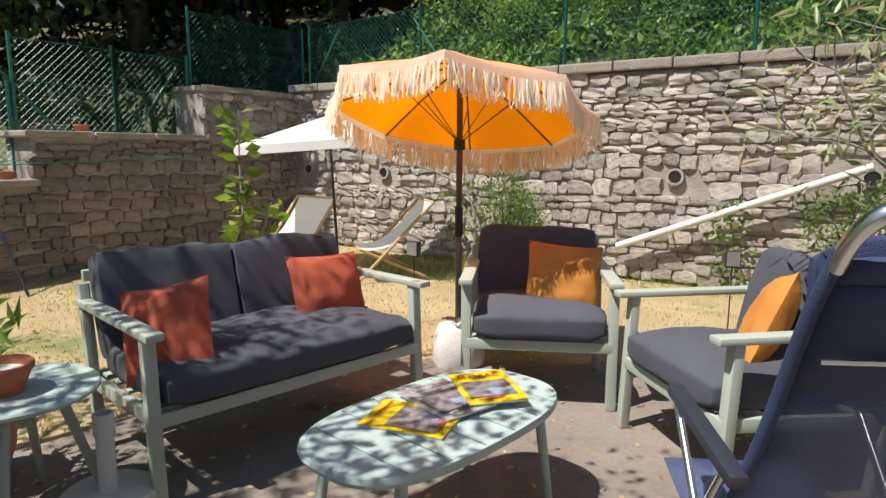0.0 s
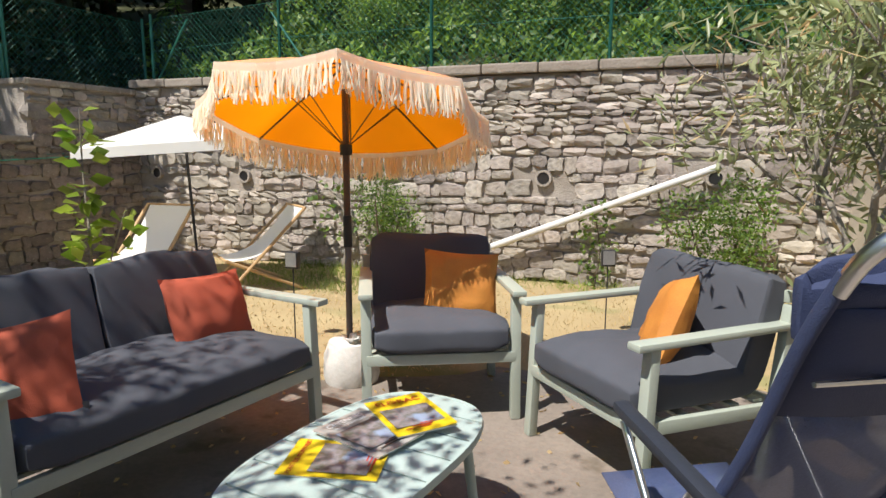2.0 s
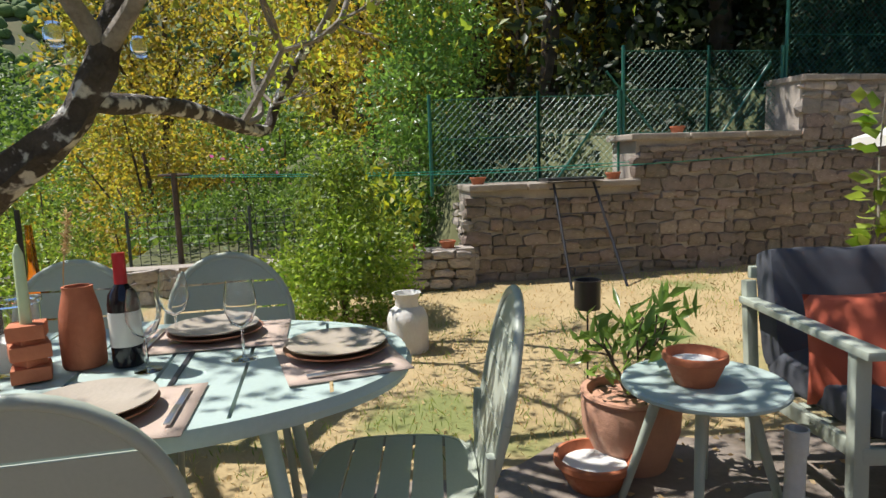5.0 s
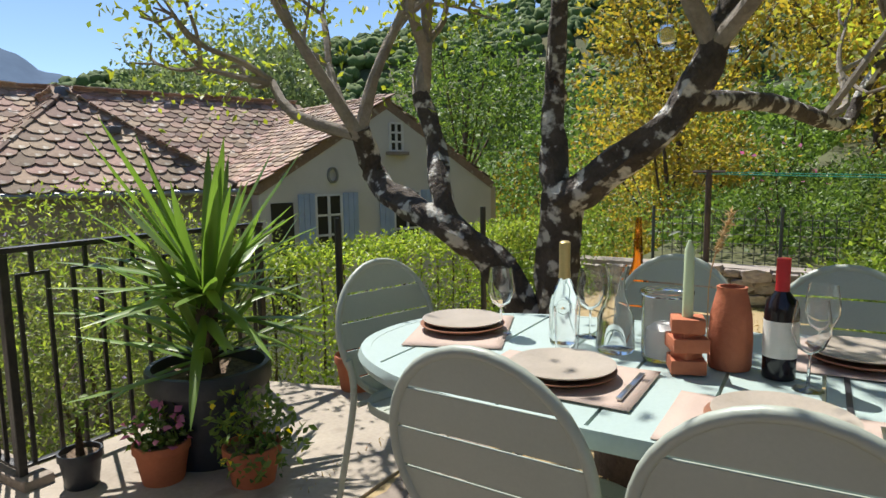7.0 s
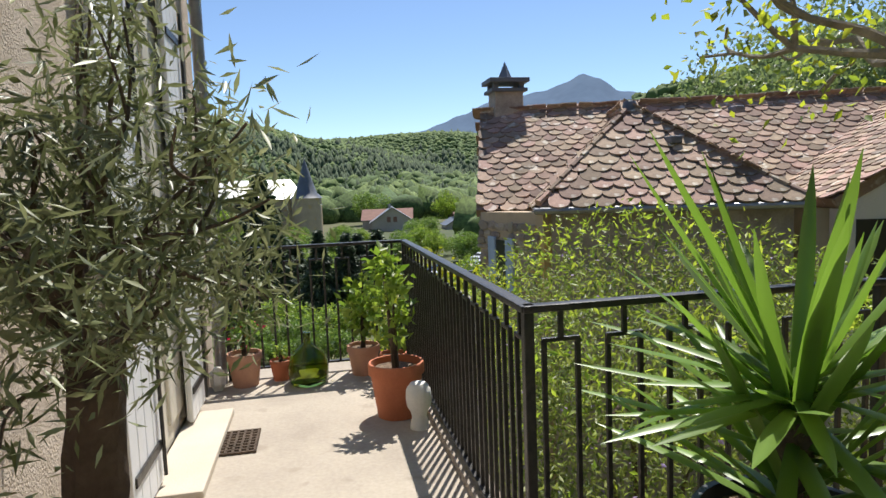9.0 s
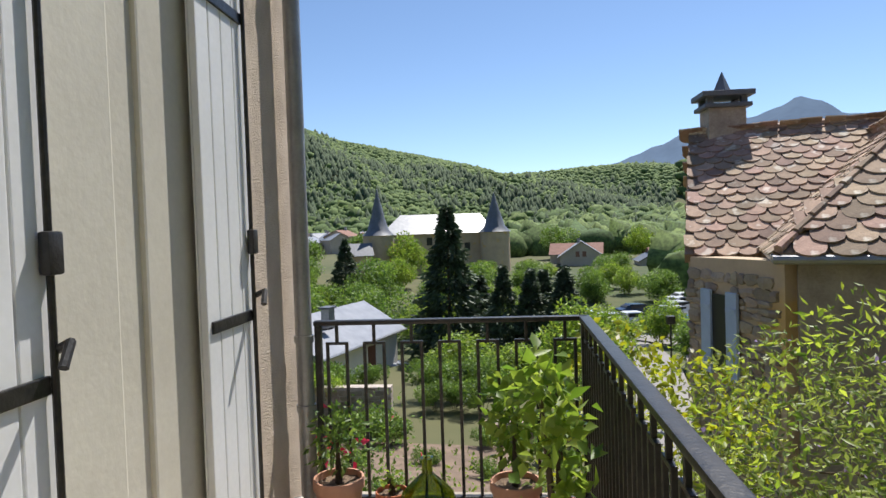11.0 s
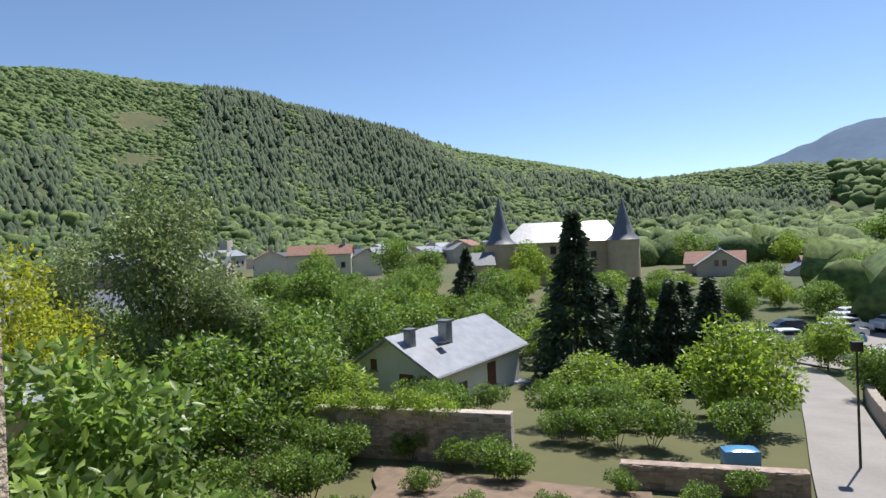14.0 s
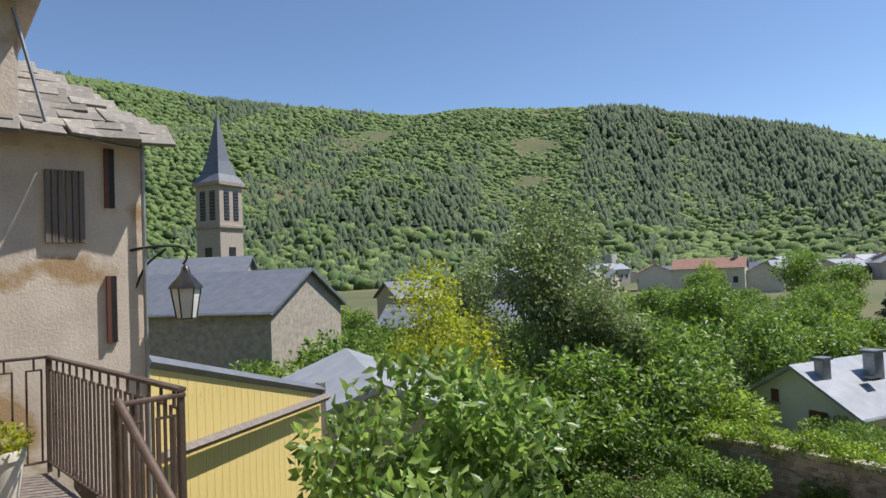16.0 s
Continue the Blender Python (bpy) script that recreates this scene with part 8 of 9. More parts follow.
railing("balcony_railing", (5.62, -7.44, -0.1), (2.9, -7.69, -0.1), 15, "brown iron balcony railing with hooped bars", "brown_iron", 0.98)
railing("balcony_railing", (5.70, -6.0, -0.1), (5.62, -7.44, -0.1), 7, "brown iron balcony railing along the old wall", "brown_iron", 0.98)
railing("balcony_railing", (2.9, -7.69, -0.1), (2.87, -7.36, -0.1), 2, "brown iron balcony railing at the stair head", "brown_iron", 0.95)
stp = thing("stair_handrail", Matrix.Identity(4), "brown iron handrail slanting down the outside stair", "handrail")
part("rail", tube(B(), [(2.87, -7.37, 0.86), (1.62, -7.52, 0.11)], 0.022, 10), M["brown_iron"], stp)
for k in range(7):
    f = k / 7
    part("bar", tube(B(), [(2.85 - 1.22 * f, -7.37 - 0.15 * f, 0.85 - 0.74 * f), (2.85 - 1.22 * f, -7.37 - 0.15 * f, -0.1 - 0.75 * f)], 0.008, 6), M["brown_iron"], stp)
po = pot("plant_pot", pose(5.1, -7.05, -0.1), 0.17, 0.36, "offwhite", "cream pot with a golden-leaved shrub on the balcony", True, 0.7)
shrub("potted_plant", pose(5.1, -7.05, 0.22), [((0, 0, 0.1), (0.2, 0.2, 0.12))], 420, 0.05, 0.03, "yellow_leaf", "golden-leaved shrub in a cream pot", 91, category="plant", group="potted plants", stems=3)
ys = thing("yellow_shed", Matrix.Identity(4), "peeling yellow board fence wall under a slate strip", "shed")
ya, yb = Vector((6.6, -8.49, 0)), Vector((9.0, -11.82, 0))
yd = (yb - ya)
nb = 26
for k in range(nb):
    a, b = ya + yd * (k / nb), ya + yd * ((k + 0.96) / nb)
    zt = 0.60 - 1.08 * (k / nb)
    w_, fr_, L_ = wall_slab(a, b, -4.2, zt, zt - 0.04, 0.03, "board", "yellow", ys)
part("slate_strip", tube(B(), [ya + Vector((-0.02, 0.02, 0.62)), yb + Vector((0.02, -0.05, -0.47))], 0.075, 4), M["slate_dark"], ys, smooth=False)
bm = B()
o_ = Vector((-0.12, -0.09, 0))
tube(bm, [ya + o_ + Vector((0, 0, -0.40)), yb + o_ + Vector((0, 0, -0.57))], 0.065, 4)
part("beam", bm, M["greywood"], ys, smooth=False)
part("corner_post", box(B(), tuple(yb + Vector((0.05, -0.05, -2.3))), (0.12, 0.12, 3.9)), M["greywood"], ys, smooth=False)

# fig tree and gardens below the terrace
fig = thing("fig_tree", pose(5.4, -11.3, -4.75), "broad sunlit fig tree below the terrace", "tree")
rgq = np.random.default_rng(55)
tl = []
limbs(fig, (0, 0, 0), [((0.3, 0.2, 0.9), 1.4), ((-0.4, 0.1, 0.9), 1.4), ((0.1, -0.5, 0.9), 1.4), ((0, 0.5, 0.8), 1.4)], 2, 0.08, rgq, "bark_grey", tips=tl)
crown("crown", rand_blobs((0, 0, 2.9), (2.2, 2.2, 2.0), 30, rgq, (0.24, 0.40)), 9500, 0.20, 0.11, M["fig_leaf"], fig, 56, 0.15, 0.6)
shrub("rose_bush", pose(0.5, -9.4, -3.6), rand_blobs((0, 0, 1.9), (0.9, 0.7, 1.5), 9, rg), 2600, 0.06, 0.035, "mid_leaf", "red-flowered rose bush below the terrace end", 92, extra=(26, 0.08, 0.07, "red_petal"))
shrub("shrub", pose(2.4, -10.2, -3.7), rand_blobs((0, 0, 0.9), (1.0, 0.8, 0.9), 6, rg), 2200, 0.07, 0.035, "yellow_leaf", "yellow-green shrub with white blooms below the fig", 93, extra=(12, 0.1, 0.09, "fringe"))
bed = obj("garden_path", prism(B(), wavy([(-3.5, -14), (5.2, -15), (8.2, -27.8), (-1.2, -27)], 1.0, 0.4), 0, 0.06), M["earth"], at=Matrix.Translation((0, 0, 0)))
for v in bed.data.vertices:
    w_ = v.co
    v.co.z += float(ground_z(w_.x, w_.y)) + 0.06
tagged(bed, "brown bare earth garden bed", "garden bed", kind="structure")
gw1 = wall_box("garden_wall", (7.5, -29.2, -6.0), (8.0, 0.5, 2.0), "ivy-hung stone garden wall below the villa", "stone_is")
gw2 = wall_box("garden_wall_2", (-3.2, -27.8, -6.6), (5.6, 0.45, 1.0), "dark stone garden wall beside the lane", "stone_dark")
shrub("ivy", pose(8.6, -29.2, -5.2), [((k * 1.2 - 2.2, 0, 0.3 + 0.15 * (k % 2)), (0.9, 0.5, 0.5)) for k in range(5)], 5200, 0.10, 0.08, "bright_leaf", "ivy spilling over the garden wall", 94)

# lane and car park
def ribbon(name, pts, w, material, label, lift=0.10):
    bm = B()
    c_ = curve_pts([(x, y, 0) for x, y in pts], 40)
    rows = []
    for i, p in enumerate(c_):
        d_ = (c_[min(i + 1, 40)] - c_[max(i - 1, 0)]).normalized()
        s_ = Vector((-d_.y, d_.x, 0))
        rows.append([bm.verts.new((*(p + s_ * w * k)[:2], float(ground_z(p.x, p.y)) + lift)) for k in (-0.5, 0, 0.5)])
    for a, b in zip(rows, rows[1:]):
        for k in range(2):
            bm.faces.new((a[k], a[k + 1], b[k + 1], b[k]))
    return tagged(obj(name, bm, M[material]), label, "road", kind="structure")
ribbon("road", [(-6.2, -18), (-7.6, -28), (-9.6, -38), (-11.5, -48), (-12.2, -58), (-11, -66)], 2.7, "asphalt", "pale sunlit lane running down to the car park")
ribbon("road_2", [(-11, -62), (-17, -67), (-26, -74)], 13.0, "asphalt", "pale asphalt car park", 0.14)
lw = thing("lane_wall", Matrix.Identity(4), "low stone wall along the lane", "wall")
cpts = curve_pts([(-8.6, -22, 0), (-10.2, -32, 0), (-12.2, -42, 0), (-14.5, -50, 0)], 24)
for a, b in zip(cpts, cpts[1:]):
    z = float(ground_z(a.x, a.y))
    wall_slab(a, b, z - 0.5, z + 0.9, z + 0.9, 0.4, "stretch", "stone_is", lw)

def car(m, paint, label):
    t = thing("car", m, label, "car", "parked cars")
    bm = B()
    prof = [(-2.1, 0.35), (-2.1, 0.78), (-1.9, 0.9), (-1.2, 0.95), (-0.6, 1.42), (0.9, 1.46), (1.6, 1.05), (2.05, 0.95), (2.1, 0.35)]
    a = [bm.verts.new((x, -0.82 + (0.12 if z > 1 else 0), z)) for x, z in prof]
    b = [bm.verts.new((x, 0.82 - (0.12 if z > 1 else 0), z)) for x, z in prof]
    bm.faces.new(a)
    bm.faces.new(list(reversed(b)))
    for k in range(len(prof)):
        bm.faces.new((a[k], a[(k + 1) % 9], b[(k + 1) % 9], b[k]))
    part("body", bm, M[paint], t, smooth=False)
    bm = B()
    for s in (-1, 1):
        box(bm, (0.1, s * 0.765, 1.18), (1.7, 0.02, 0.34))
    box(bm, (-0.95, 0, 1.18), (0.06, 1.2, 0.36), 0, Matrix.Translation((-0.95, 0, 1.18)) @ pose(0, 0, 0, 0, 52, 0) @ Matrix.Translation((0.95, 0, -1.18)))
    box(bm, (1.3, 0, 1.25), (0.06, 1.2, 0.36), 0, Matrix.Translation((1.3, 0, 1.25)) @ pose(0, 0, 0, 0, -60, 0) @ Matrix.Translation((-1.3, 0, -1.25)))
    part("window", bm, M["dark"], t, smooth=False)
    for x in (-1.3, 1.3):
        for y in (-0.75, 0.75):
            wh = part("wheel", cyl(B(), (x, y - 0.09, 0.32), (x, y + 0.09, 0.32), 0.32, n=14), M["tyre"], t)
            part("rim", cyl(B(), (x, y - 0.10, 0.32), (x, y + 0.10, 0.32), 0.19, n=10), M["chrome"], wh)
    return t
cars = {}
rgc = random.Random(3)
for k, (x, y) in enumerate(((-11.5, -66), (-13.8, -66.2), (-16, -63.5), (-17.2, -66), (-18.4, -69), (-19.6, -72), (-20.8, -75), (-22, -78), (-15, -71), (-9.0, -68), (-17, -58), (-20.5, -60.5), (-23, -62), (-24, -73), (-26, -76))):
    paint = ("car_white", "car_white", "car_dark", "car_blue", "car_white", "car_white")[k % 6]
    mm = pose(x, y, float(ground_z(x, y)) + 0.16, 0, 0, rgc.choice((20, 25, 15)) + (90 if k in (9, 10) else 0))
    if paint in cars:
        copy_thing(cars[paint], mm)
    else:
        cars[paint] = car(mm, paint, {"car_white": "white parked car in the car park", "car_dark": "dark blue parked car in the car park", "car_blue": "bright blue parked car in the car park"}[paint])
tarp = thing("covered_trailer", pose(-4.4, -30.2, -7.0, 0, 0, 10) @ Matrix.Diagonal((0.6, 0.6, 0.6, 1)), "load under a bright blue tarpaulin beside the lane", "trailer")
part("tarpaulin", cushion(B(), (0, 0, 0.8), (2.0, 1.2, 0.9), 0.1, 6, None, 4.0), M["car_blue"], tarp)
part("base", box(B(), (0, 0, 0.2), (1.9, 1.1, 0.5)), M["dark"], tarp, smooth=False)
lp = thing("street_lamp", pose(-8.2, -30.5, -7.4), "slim dark street lamp beside the lane", "street lamp")
part("pole", cyl(B(), (0, 0, 0), (0, 0, 4.6), 0.05, 0.035, 8), M["black_iron"], lp)
part("head", box(B(), (0, 0, 4.75), (0.35, 0.3, 0.35), 0.05), M["black_iron"], lp)
lp2 = thing("street_lamp", pose(21, -24.5, -5), "old lantern on a post above the yellow trees", "street lamp")
part("pole", cyl(B(), (0, 0, 0), (0, 0, 4.4), 0.05, 0.035, 8), M["black_iron"], lp2)
part("head", lathe(B(), [(0, 4.4), (0.12, 4.4), (0.2, 4.8), (0.1, 5.0), (0, 5.05)], 6), M["plaster"], lp2)

# trees of the valley
def spruce(m, H, R, seed):
    t = thing("spruce", m, "tall dark spruce standing in the valley gardens", "tree", "spruces")
    part("trunk", cyl(B(), (0, 0, -1), (0, 0, H * 0.95), H * 0.02, 0.03, 8), M["bark_brown"], t)
    r_ = np.random.default_rng(seed)
    n = 5200
    f = r_.uniform(0, 1, n) ** 0.75
    z = H * (0.06 + 0.94 * (1 - f))
    tier = 1 + 0.22 * np.sin(z / H * 46)
    rr = R * f * tier * r_.uniform(0.35, 1.05, n)
    a = r_.uniform(0, 2 * math.pi, n)
    P = np.stack([rr * np.cos(a), rr * np.sin(a), z - 0.12 * rr], 1)
    D = np.stack([np.cos(a), np.sin(a), np.full(n, -0.35)], 1) + r_.normal(size=(n, 3)) * 0.35
    V, F = leaf_arrays(P, D, H * 0.05, H * 0.02, r_)
    rawmesh("needles", V, F, M["spruce_leaf"], t)
    return t
sp = spruce(pose(2.8, -50, -8.6), 11.8, 3.3, 201)
sp2 = spruce(pose(-1.2, -46.5, -8.2), 7.1, 2.0, 202)
for x, y, a, w, h in ((-3.1, -47.0, 70, 1.1, 0.95), (-5.3, -46.3, 170, 1.2, 0.97), (0.6, -53, 200, 1.2, 0.9), (-4.2, -51, 20, 1.2, 0.95), (22, -95, 120, 1.4, 1.2)):
    copy_thing(sp2, pose(x, y, float(ground_z(x, y)) - 0.2, 0, 0, a)).scale = (w, w, h)
vt = tree_model("valley_tree", pose(16, -34, -7), 3.2, 5.0, 0.6, "mid_leaf", 5200, 0.30, 301, "leafy green garden tree in the valley", 0.15, group="valley trees")
vb = tree_model("valley_tree", pose(-5.5, -36.3, -7.2), 2.2, 4.2, 0.3, "bright_leaf", 4200, 0.26, 302, "light green garden tree beside the lane", 0.1, group="valley trees")
vy = tree_model("golden_tree", pose(19.3, -22.9, -5.5), 3.1, 6.4, 0.7, "yellow_leaf", 4600, 0.22, 303, "golden-leaved tree below the balcony", 0.12, group="valley trees")
vw = tree_model("silver_tree", pose(20.5, -32.0, -6.8), 3.3, 11.6, 0.8, "willow_leaf", 14000, 0.26, 304, "tall pale grey-green tree in the valley", 0.16, droop=0.5, group="valley trees")
rgz = random.Random(77)
spots = [(vt, 14, -27, 1.0), (vt, 19, -38, 1.15), (vt, 24, -44, 1.2), (vt, 17.5, -49, 1.0), (vt, 16, -55, 1.1), (vt, 27, -36, 1.0), (vt, 31, -50, 1.2), (vt, 10, -60, 1.0), (vt, 22, -64, 1.2), (vt, 14, -78, 1.1), (vt, 33, -70, 1.2), (vt, 40, -60, 1.2), (vt, 45, -80, 1.3), (vt, 28, -88, 1.2), (vt, 50, -62, 1.1),
         (vb, -9.5, -54, 0.9), (vb, -3.0, -57, 0.8), (vb, 5.5, -56, 0.9), (vb, -14, -57, 0.8), (vt, -20, -82, 0.8), (vt, -12, -84, 0.8), (vt, -26, -92, 0.9), (vt, -5, -95, 0.9), (vb, -16, -95, 0.9), (vt, -33, -100, 1.0), (vb, 8, -98, 1.0), (vt, -24, -55, 0.9), (vb, -19, -48, 0.9), (vt, -30, -66, 1.0), (vt, -36, -84, 1.1), (vb, -14, -36, 0.6), (vt, -13.5, -44, 0.6),
         (vy, 22.5, -25.5, 0.85), (vy, 21.5, -22.5, 0.7), (vw, 25.5, -30, 0.8), (vw, 18, -32.5, 0.7), (vt, 28, -18.5, 0.85), (vt, 30, -26, 0.9), (vt, 36, -27, 1.0), (vt, 40, -34, 1.1), (vw, 46, -46, 0.9), (vt, 55, -55, 1.2), (vt, 62, -40, 1.2), (vt, 70, -60, 1.3), (vt, 75, -30, 1.3), (vt, 60, -22, 1.0), (vt, 34, -21, 0.9),
         (vb, 16, -120, 1.6), (vb, 11, -134, 2.2), (vt, -45, -120, 1.2), (vt, -52, -128, 1.3), (vt, -60, -140, 1.6), (vb, -40, -112, 1.0), (vt, -50, -155, 1.8), (vt, -62, -165, 2.0), (vb, -35, -160, 1.6), (vt, -15, -165, 1.6), (vt, 40, -130, 1.5), (vt, 52, -145, 1.6), (vt, 60, -120, 1.4), (vb, 75, -150, 1.6), (vt, 35, -165, 1.6)]
for src, x, y, s in spots:
    z = float(ground_z(x, y))
    cpy = copy_thing(src, pose(x, y, z, 0, 0, rgz.uniform(0, 360)))
    cpy.scale = (s * rgz.uniform(0.9, 1.15), s, s * rgz.uniform(0.85, 1.15))
def blocked(x, y, r):
    """True where lane, car park, villa, castle, beds or houses stand."""
    lane = np.interp(-y, [18, 28, 38, 48, 58, 66], [-6.2, -7.6, -9.6, -11.5, -12.2, -11])
    if -70 < y < -14 and abs(x - lane) < 2.6 + r:
        return True
    if -31 < x < -8 and -82 < y < -56:
        return True
    if -7 - r < x < 17 + r and -54 < y < -27 + r:
        return True
    if -1 < x - 3.5 * (-y / 30) < 9 and -30 < y and r > 1.5:
        return True
    if -4 - r < x < 32 and -136 < y < -113:
        return True
    return x < -14 and y < -124
for x, y, s in ((8.4, -33.0, 0.3), (10.8, -33, 0.38), (13.4, -34.5, 0.6), (16.4, -37, 0.8), (-1.8, -38, 0.5), (0.8, -41.5, 0.6)):
    copy_thing(vb, pose(x, y, float(ground_z(x, y)) - 0.2, 0, 0, 47 * x)).scale = (s * 1.7, s * 1.7, s)
made = 0
while made < 90:
    az, D = rgz.uniform(168, 240), 24 + 92 * rgz.random() ** 0.8
    x, y = -D * math.sin(math.radians(az)), D * math.cos(math.radians(az))
    if blocked(x, y, 2.2) or y > -18:
        continue
    s = rgz.uniform(0.7, 1.15) * (0.75 if x < 2 else 1.0)
    src = rgz.choice((vt, vt, vb, vt, vb))
    cpy = copy_thing(src, pose(x, y, float(ground_z(x, y)) - 0.3, 0, 0, rgz.uniform(0, 360)))
    cpy.scale = (s * rgz.uniform(0.9, 1.15), s, s * rgz.uniform(0.8, 1.05))
    made += 1
for x, y, z, seed in ((3.6, -9.4, -3.6, 95), (-1.2, -10.6, -3.9, 96), (1.9, -12.4, -4.4, 97)):
    shrub("rose_bush", pose(x, y, z), rand_blobs((0, 0, 1.5), (0.8, 0.7, 1.3), 8, rg), 1900, 0.07, 0.035, "bright_leaf", "leafy rose bush with a few red blooms below the railing", seed, extra=(9, 0.08, 0.07, "red_petal"), group="roses below the railing")
shs = shrub("garden_shrub", pose(3.4, -27.5, -7.0), rand_blobs((0, 0, 0.8), (1.2, 1.1, 0.9), 7, rg), 2400, 0.13, 0.08, "mid_leaf", "rounded garden shrub below the terrace", 401, group="garden shrubs")
for k in range(170):
    az, D = rgz.uniform(160, 235), rgz.uniform(13, 48)
    x, y = -D * math.sin(math.radians(az)), D * math.cos(math.radians(az))
    if abs(x + 6.5 + (-y - 18) * 0.16) < 3.0 or (-3.8 < x < 8.2 and -28.5 < y) or (4.5 < x < 15 and -52 < y < -37):
        continue
    s = rgz.uniform(0.6, 1.2)
    copy_thing(shs, pose(x, y, float(ground_z(x, y)), 0, 0, rgz.uniform(0, 360))).scale = (s, s, s)

for x, y, s in ((1.5, -24.5, 0.5), (6.8, -21, 0.7), (-2.2, -20, 0.55), (3.2, -27.6, 0.6), (5.6, -27.9, 0.7), (-0.6, -27.0, 0.5), (4.8, -18.5, 0.5), (0.2, -18.2, 0.45), (2.2, -20.4, 0.6), (-0.8, -22.8, 0.5), (3.9, -23.4, 0.55), (6.0, -25.2, 0.6), (1.0, -16.2, 0.4), (-2.8, -25.3, 0.6), (-4.2, -27.0, 0.55), (7.4, -28.6, 0.7), (9.6, -28.4, 0.6)):
    copy_thing(shs, pose(x, y, float(ground_z(x, y)), 0, 0, 31 * x)).scale = (s, s, s)

# wooded hillsides: canopies too many to count
def canopy_mesh(name, n, az0, az1, r0, r1, size, material, label, seed, cone=False, test=None, fine=2):
    r_ = np.random.default_rng(seed)
    az = np.radians(r_.uniform(az0, az1, n))
    D = np.sqrt(r_.uniform(r0 * r0, r1 * r1, n))
    x, y = -D * np.sin(az), D * np.cos(az)
    if test is not None:
        k = test(x, y, D, np.degrees(az))
        x, y, D = x[k], y[k], D[k]
    n = len(x)
    z = ground_z(x, y)
    s = size * r_.uniform(0.6, 1.35, n)
    if cone:
        U = np.array([(math.cos(a), math.sin(a), -0.25) for a in np.linspace(0, 2 * math.pi, 6, endpoint=False)] + [(0.55 * math.cos(a), 0.55 * math.sin(a), 0.75) for a in np.linspace(0.5, 2 * math.pi + 0.5, 6, endpoint=False)] + [(0, 0, 2.0)])
        T = [(i, (i + 1) % 6, 6 + i) for i in range(6)] + [((i + 1) % 6, 6 + (i + 1) % 6, 6 + i) for i in range(6)] + [(6 + i, 6 + (i + 1) % 6, 12) for i in range(6)]
    else:
        b_ = B()
        bmesh.ops.create_icosphere(b_, subdivisions=fine, radius=1)
        U = np.array([tuple(v.co) for v in b_.verts])
        T = [tuple(v.index for v in f.verts) for f in b_.faces]
        b_.free()
    m_ = len(U)
    J = 1 + 0.20 * r_.normal(size=(n, m_, 1)) * (0.6 if cone else 1.0)
    V = U[None] * J * s[:, None, None]
    V[:, :, 2] *= (1.0 if cone else 0.85)
    V += np.stack([x, y, z + s * (0.5 if cone else 0.35)], 1)[:, None]
    F = (np.array(T)[None] + (np.arange(n) * m_)[:, None, None]).reshape(-1, 3)
    o = rawmesh(name, V.reshape(-1, 3), F, M[material])
    return tagged(o, label, "forest", kind="stuff")
def patch(x, y):
    return np.sin(x * 0.013 + 1.3) + np.sin(y * 0.017 + x * 0.006) + 0.6 * np.sin(x * 0.04 + y * 0.03) + 0.5 * np.sin(x * 0.11 + y * 0.07) + 0.45 * np.sin(y * 0.15 - x * 0.06) + 0.35 * np.sin(x * 0.31 - y * 0.23)
canopy_mesh("hill_forest", 62000, 165, 272, 330, 760, 3.0, "forest", "broad-leaved forest covering the hillside", 501, False, lambda x, y, D, a: patch(x, y) > -0.6, 1)
canopy_mesh("hill_pines", 30000, 165, 272, 340, 760, 2.7, "pine", "dark pine stands on the hillside", 502, True, lambda x, y, D, a: patch(x, y) < np.where(D < 600, 0.15, -0.75))
canopy_mesh("foot_forest", 1500, 165, 262, 335, 430, 4.5, "forest", "scrub and young trees at the foot of the hill", 503)
canopy_mesh("near_forest", 1500, 140, 186, 185, 420, 5.5, "forest", "wooded slope beyond the valley houses", 504)
canopy_mesh("west_forest", 4200, 60, 165, 70, 700, 6.0, "forest", "wooded hillside rising to the west", 506)
canopy_mesh("north_forest", 1300, 0, 140, 30, 130, 3.0, "forest", "wooded slope rising behind the garden", 505)

# blue mountain far behind, distance haze painted into its colour
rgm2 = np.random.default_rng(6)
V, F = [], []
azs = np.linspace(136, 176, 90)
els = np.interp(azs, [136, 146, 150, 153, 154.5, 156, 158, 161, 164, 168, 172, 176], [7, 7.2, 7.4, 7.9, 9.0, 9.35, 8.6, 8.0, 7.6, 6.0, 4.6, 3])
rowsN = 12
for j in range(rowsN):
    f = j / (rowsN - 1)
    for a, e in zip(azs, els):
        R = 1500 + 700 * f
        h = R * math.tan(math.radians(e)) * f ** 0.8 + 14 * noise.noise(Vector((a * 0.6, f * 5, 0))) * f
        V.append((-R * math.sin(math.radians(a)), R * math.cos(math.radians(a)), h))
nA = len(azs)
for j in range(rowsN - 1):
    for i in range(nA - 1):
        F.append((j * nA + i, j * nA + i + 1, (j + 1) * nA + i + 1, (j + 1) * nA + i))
tagged(rawmesh("backdrop", V, F, M["hazed_forest"], smooth=True), "mountain at the valley's end, coloured blue for distance haze", "mountain", kind="structure")

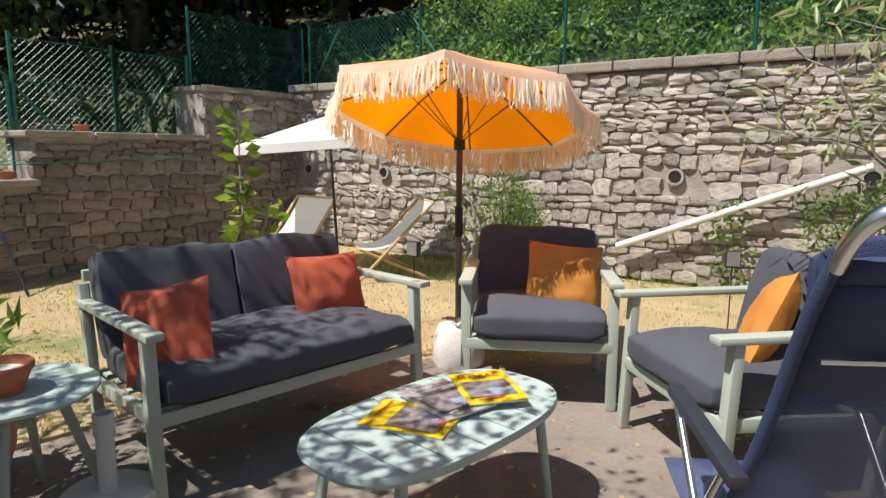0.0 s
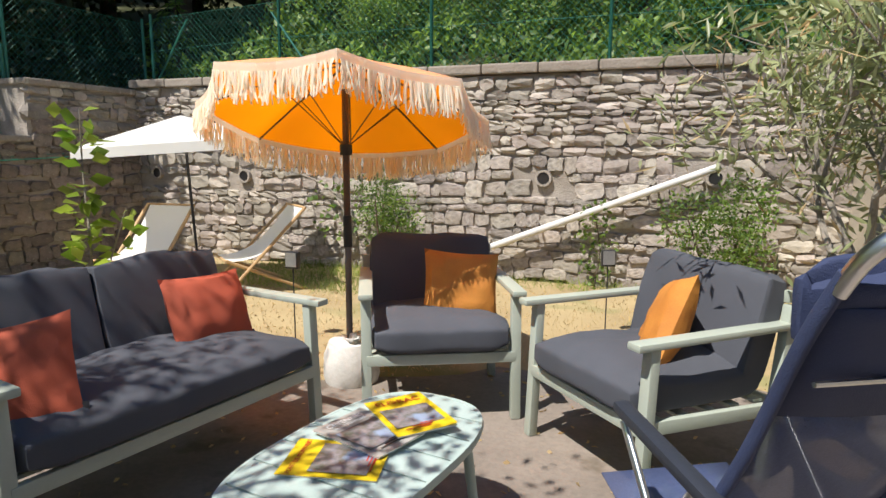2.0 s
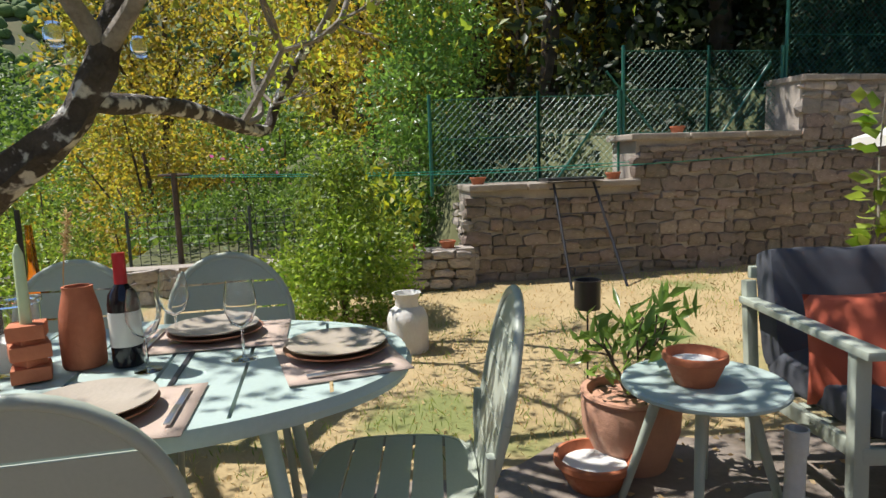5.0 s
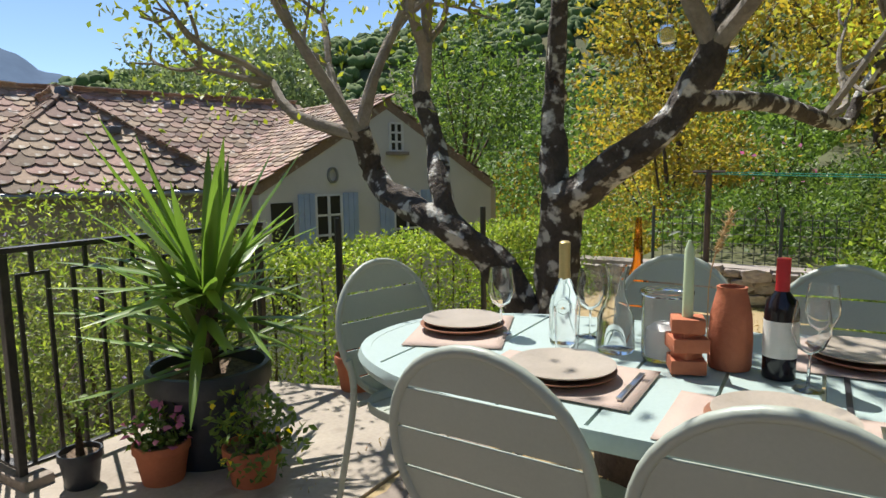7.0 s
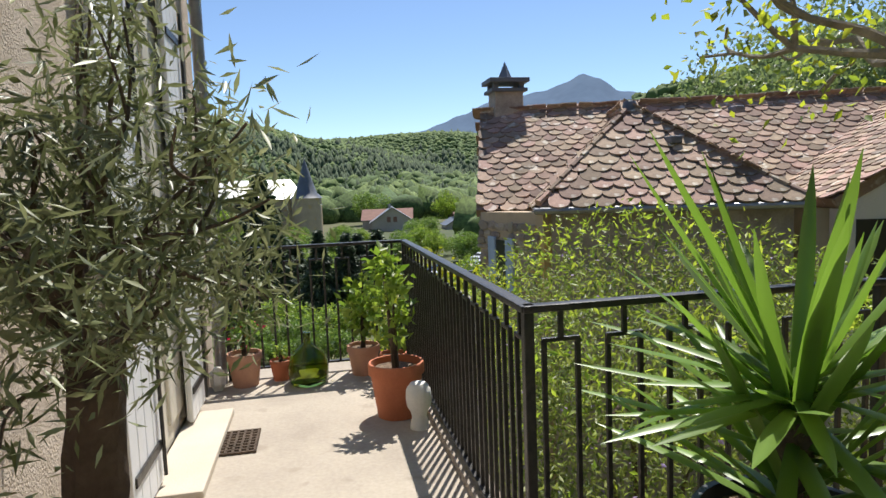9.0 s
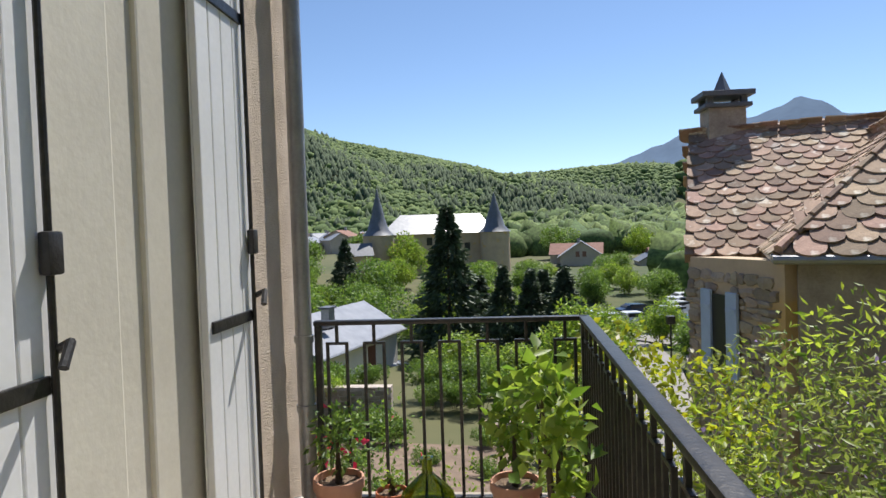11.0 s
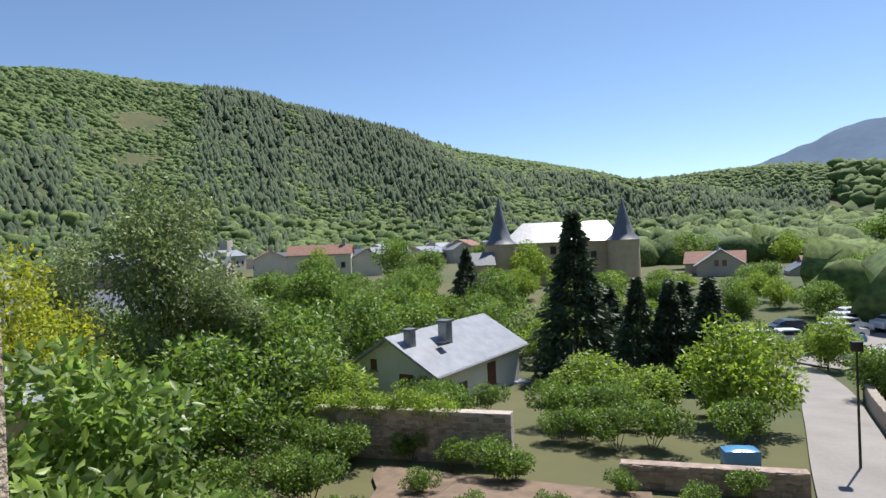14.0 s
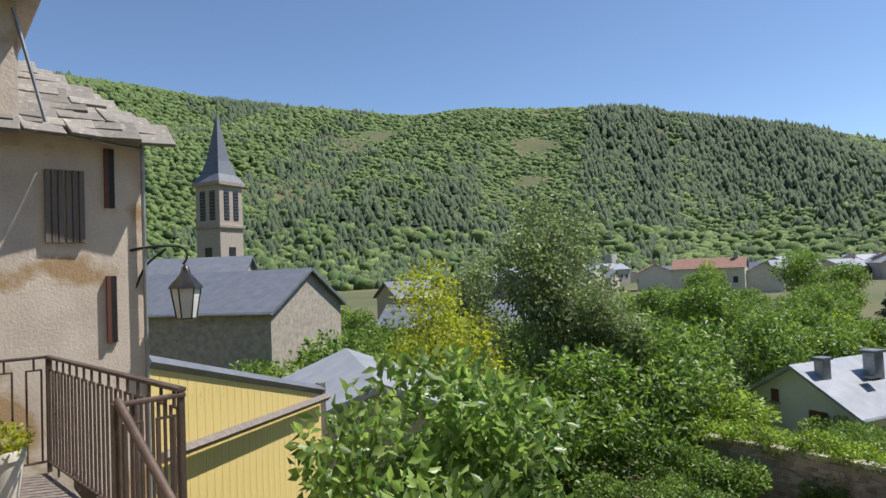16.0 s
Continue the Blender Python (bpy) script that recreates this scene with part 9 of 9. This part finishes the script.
# ---------- stones of the walls ----------
def stone_mesh(seed):
    bm = B()
    bmesh.ops.create_cube(bm, size=1)
    bmesh.ops.subdivide_edges(bm, edges=bm.edges[:], cuts=1, use_grid_fill=True)
    for v in bm.verts:
        k = sum(abs(abs(c) - 0.5) < 1e-6 for c in v.co)
        if k == 3:
            v.co *= 0.80
        elif k == 2:
            v.co *= 0.95
        v.co += Vector((noise.noise(v.co * 3 + Vector((seed, 0, 0))), noise.noise(v.co * 3 + Vector((0, seed, 3))), noise.noise(v.co * 3 + Vector((7, 1, seed))))) * 0.19
    me = bpy.data.meshes.new("stone")
    bm.to_mesh(me)
    bm.free()
    me.shade_smooth()
    me.set_sharp_from_angle(angle=radians(38))
    return me

def lay_stones(parent, at, L, top, prefer, material, seed, rows=(0.055, 0.17), widths=(0.09, 0.30), skip=(), joined=None, relief=0.014, limit=300):
    """Courses of uneven stones on a wall face; at places x along the wall and -y outward. The preferred stretch is laid stone by stone."""
    rg_ = random.Random(seed)
    kinds = [stone_mesh(seed + 3.7 * k) for k in range(8)]
    for me in kinds:
        me.materials.append(M[material])
    V, F = [], []
    count = 0
    z = 0.0
    hmax = max(top(x * L / 40) for x in range(41))
    while z < hmax:
        h = rg_.uniform(*rows)
        x = rg_.uniform(-0.1, 0.0)
        while x < L:
            w = rg_.uniform(*widths) * (0.7 + h * 2.2)
            hh = h * rg_.uniform(0.62, 1.14)
            cx, cz = x + w / 2, z + h / 2 + rg_.uniform(-0.012, 0.012) + 0.05 * noise.noise(Vector((x * 0.9, z * 2, seed)))
            if cx + w * 0.3 < L and cz + hh * 0.35 < top(cx) and not any(abs(cx - a) < w / 2 + 0.07 and abs(cz - b) < hh / 2 + 0.07 for a, b in skip):
                m = at @ pose(cx, rg_.uniform(-relief, relief * 0.3), cz, rg_.uniform(-3, 3), rg_.uniform(-6, 6), rg_.uniform(-3, 3)) @ Matrix.Diagonal((w + 0.008, 0.13, hh + 0.006, 1))
                me = kinds[rg_.randrange(8)]
                if prefer[0] < cx < prefer[1] and count < limit:
                    ob = new("stone", me)
                    ob.parent = parent
                    ob.matrix_basis = m
                    count += 1
                else:
                    k = len(V)
                    V += [tuple(m @ v.co) for v in me.vertices]
                    F += [tuple(k + q for q in f.vertices) for f in me.polygons]
            x += w
        z += h
    if V:
        me = bpy.data.meshes.new("rubble")
        me.from_pydata(V, [], F)
        me.materials.append(M[joined or "stone_is"])
        ob = new("rubble", me)
        ob.parent = parent
        tagged(ob, kind="stuff")

north_face = Matrix.Translation((-6.8, 6.552, 0))
lay_stones(wall_north, north_face, 8.1, lambda x: 2.11, (2.2, 7.4), "stone", 5, skip=[(x + 6.8, z) for x, z in ((-1.5, 1.07), (-5.15, 1.03), (-6.5, 1.05), (0.1, 1.1))])
# West wall stones take a darker colour than the north wall's.
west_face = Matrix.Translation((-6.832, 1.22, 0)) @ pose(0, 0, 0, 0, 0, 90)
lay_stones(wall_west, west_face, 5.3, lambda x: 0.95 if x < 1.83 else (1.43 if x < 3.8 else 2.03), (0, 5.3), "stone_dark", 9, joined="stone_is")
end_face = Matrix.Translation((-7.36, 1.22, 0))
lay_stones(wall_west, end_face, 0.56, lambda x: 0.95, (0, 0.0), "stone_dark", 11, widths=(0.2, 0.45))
low_face = Matrix.Translation((-6.59, 0.0, 0)) @ pose(0, 0, 0, 0, 0, 90)
lay_stones(wall_low, low_face, 1.2, lambda x: 0.42, (0, 1.2), "stone", 13, rows=(0.09, 0.13), widths=(0.12, 0.26), relief=0.03)
low_face2 = Matrix.Translation((-6.77, -3.2, 0)) @ pose(0, 0, 0, 0, 0, 90)
lay_stones(wall_low_2, low_face2, 3.2, lambda x: 0.38, (0, 3.2), "stone", 15, rows=(0.09, 0.13), widths=(0.12, 0.26), relief=0.03)
side_face = Matrix.Translation((0, -0.165, -3.6)) if s2 < 0 else Matrix.Translation((swl, 0.165, -3.6)) @ pose(0, 0, 0, 0, 0, 180)
lay_stones(sw, side_face, swl, lambda x: 4.5, (0, 0), "stone", 17, rows=(0.07, 0.18), widths=(0.12, 0.34), skip=[(0.82 if s2 < 0 else swl - 0.82, 3.1 + 0.25 * k) for k in range(5)], joined="stone_brown")
lay_stones(gw1, Matrix.Translation((11.5, -28.98, -7.0)) @ pose(0, 0, 0, 0, 0, 180), 8.0, lambda x: 2.0, (0, 0), "stone_dark", 19, rows=(0.12, 0.25), widths=(0.2, 0.45), joined="stone_brown")
lay_stones(gw2, Matrix.Translation((-0.4, -27.60, -7.1)) @ pose(0, 0, 0, 0, 0, 180), 5.6, lambda x: 1.0, (0, 0), "stone_dark", 21, rows=(0.12, 0.25), widths=(0.2, 0.45), joined="stone_brown")
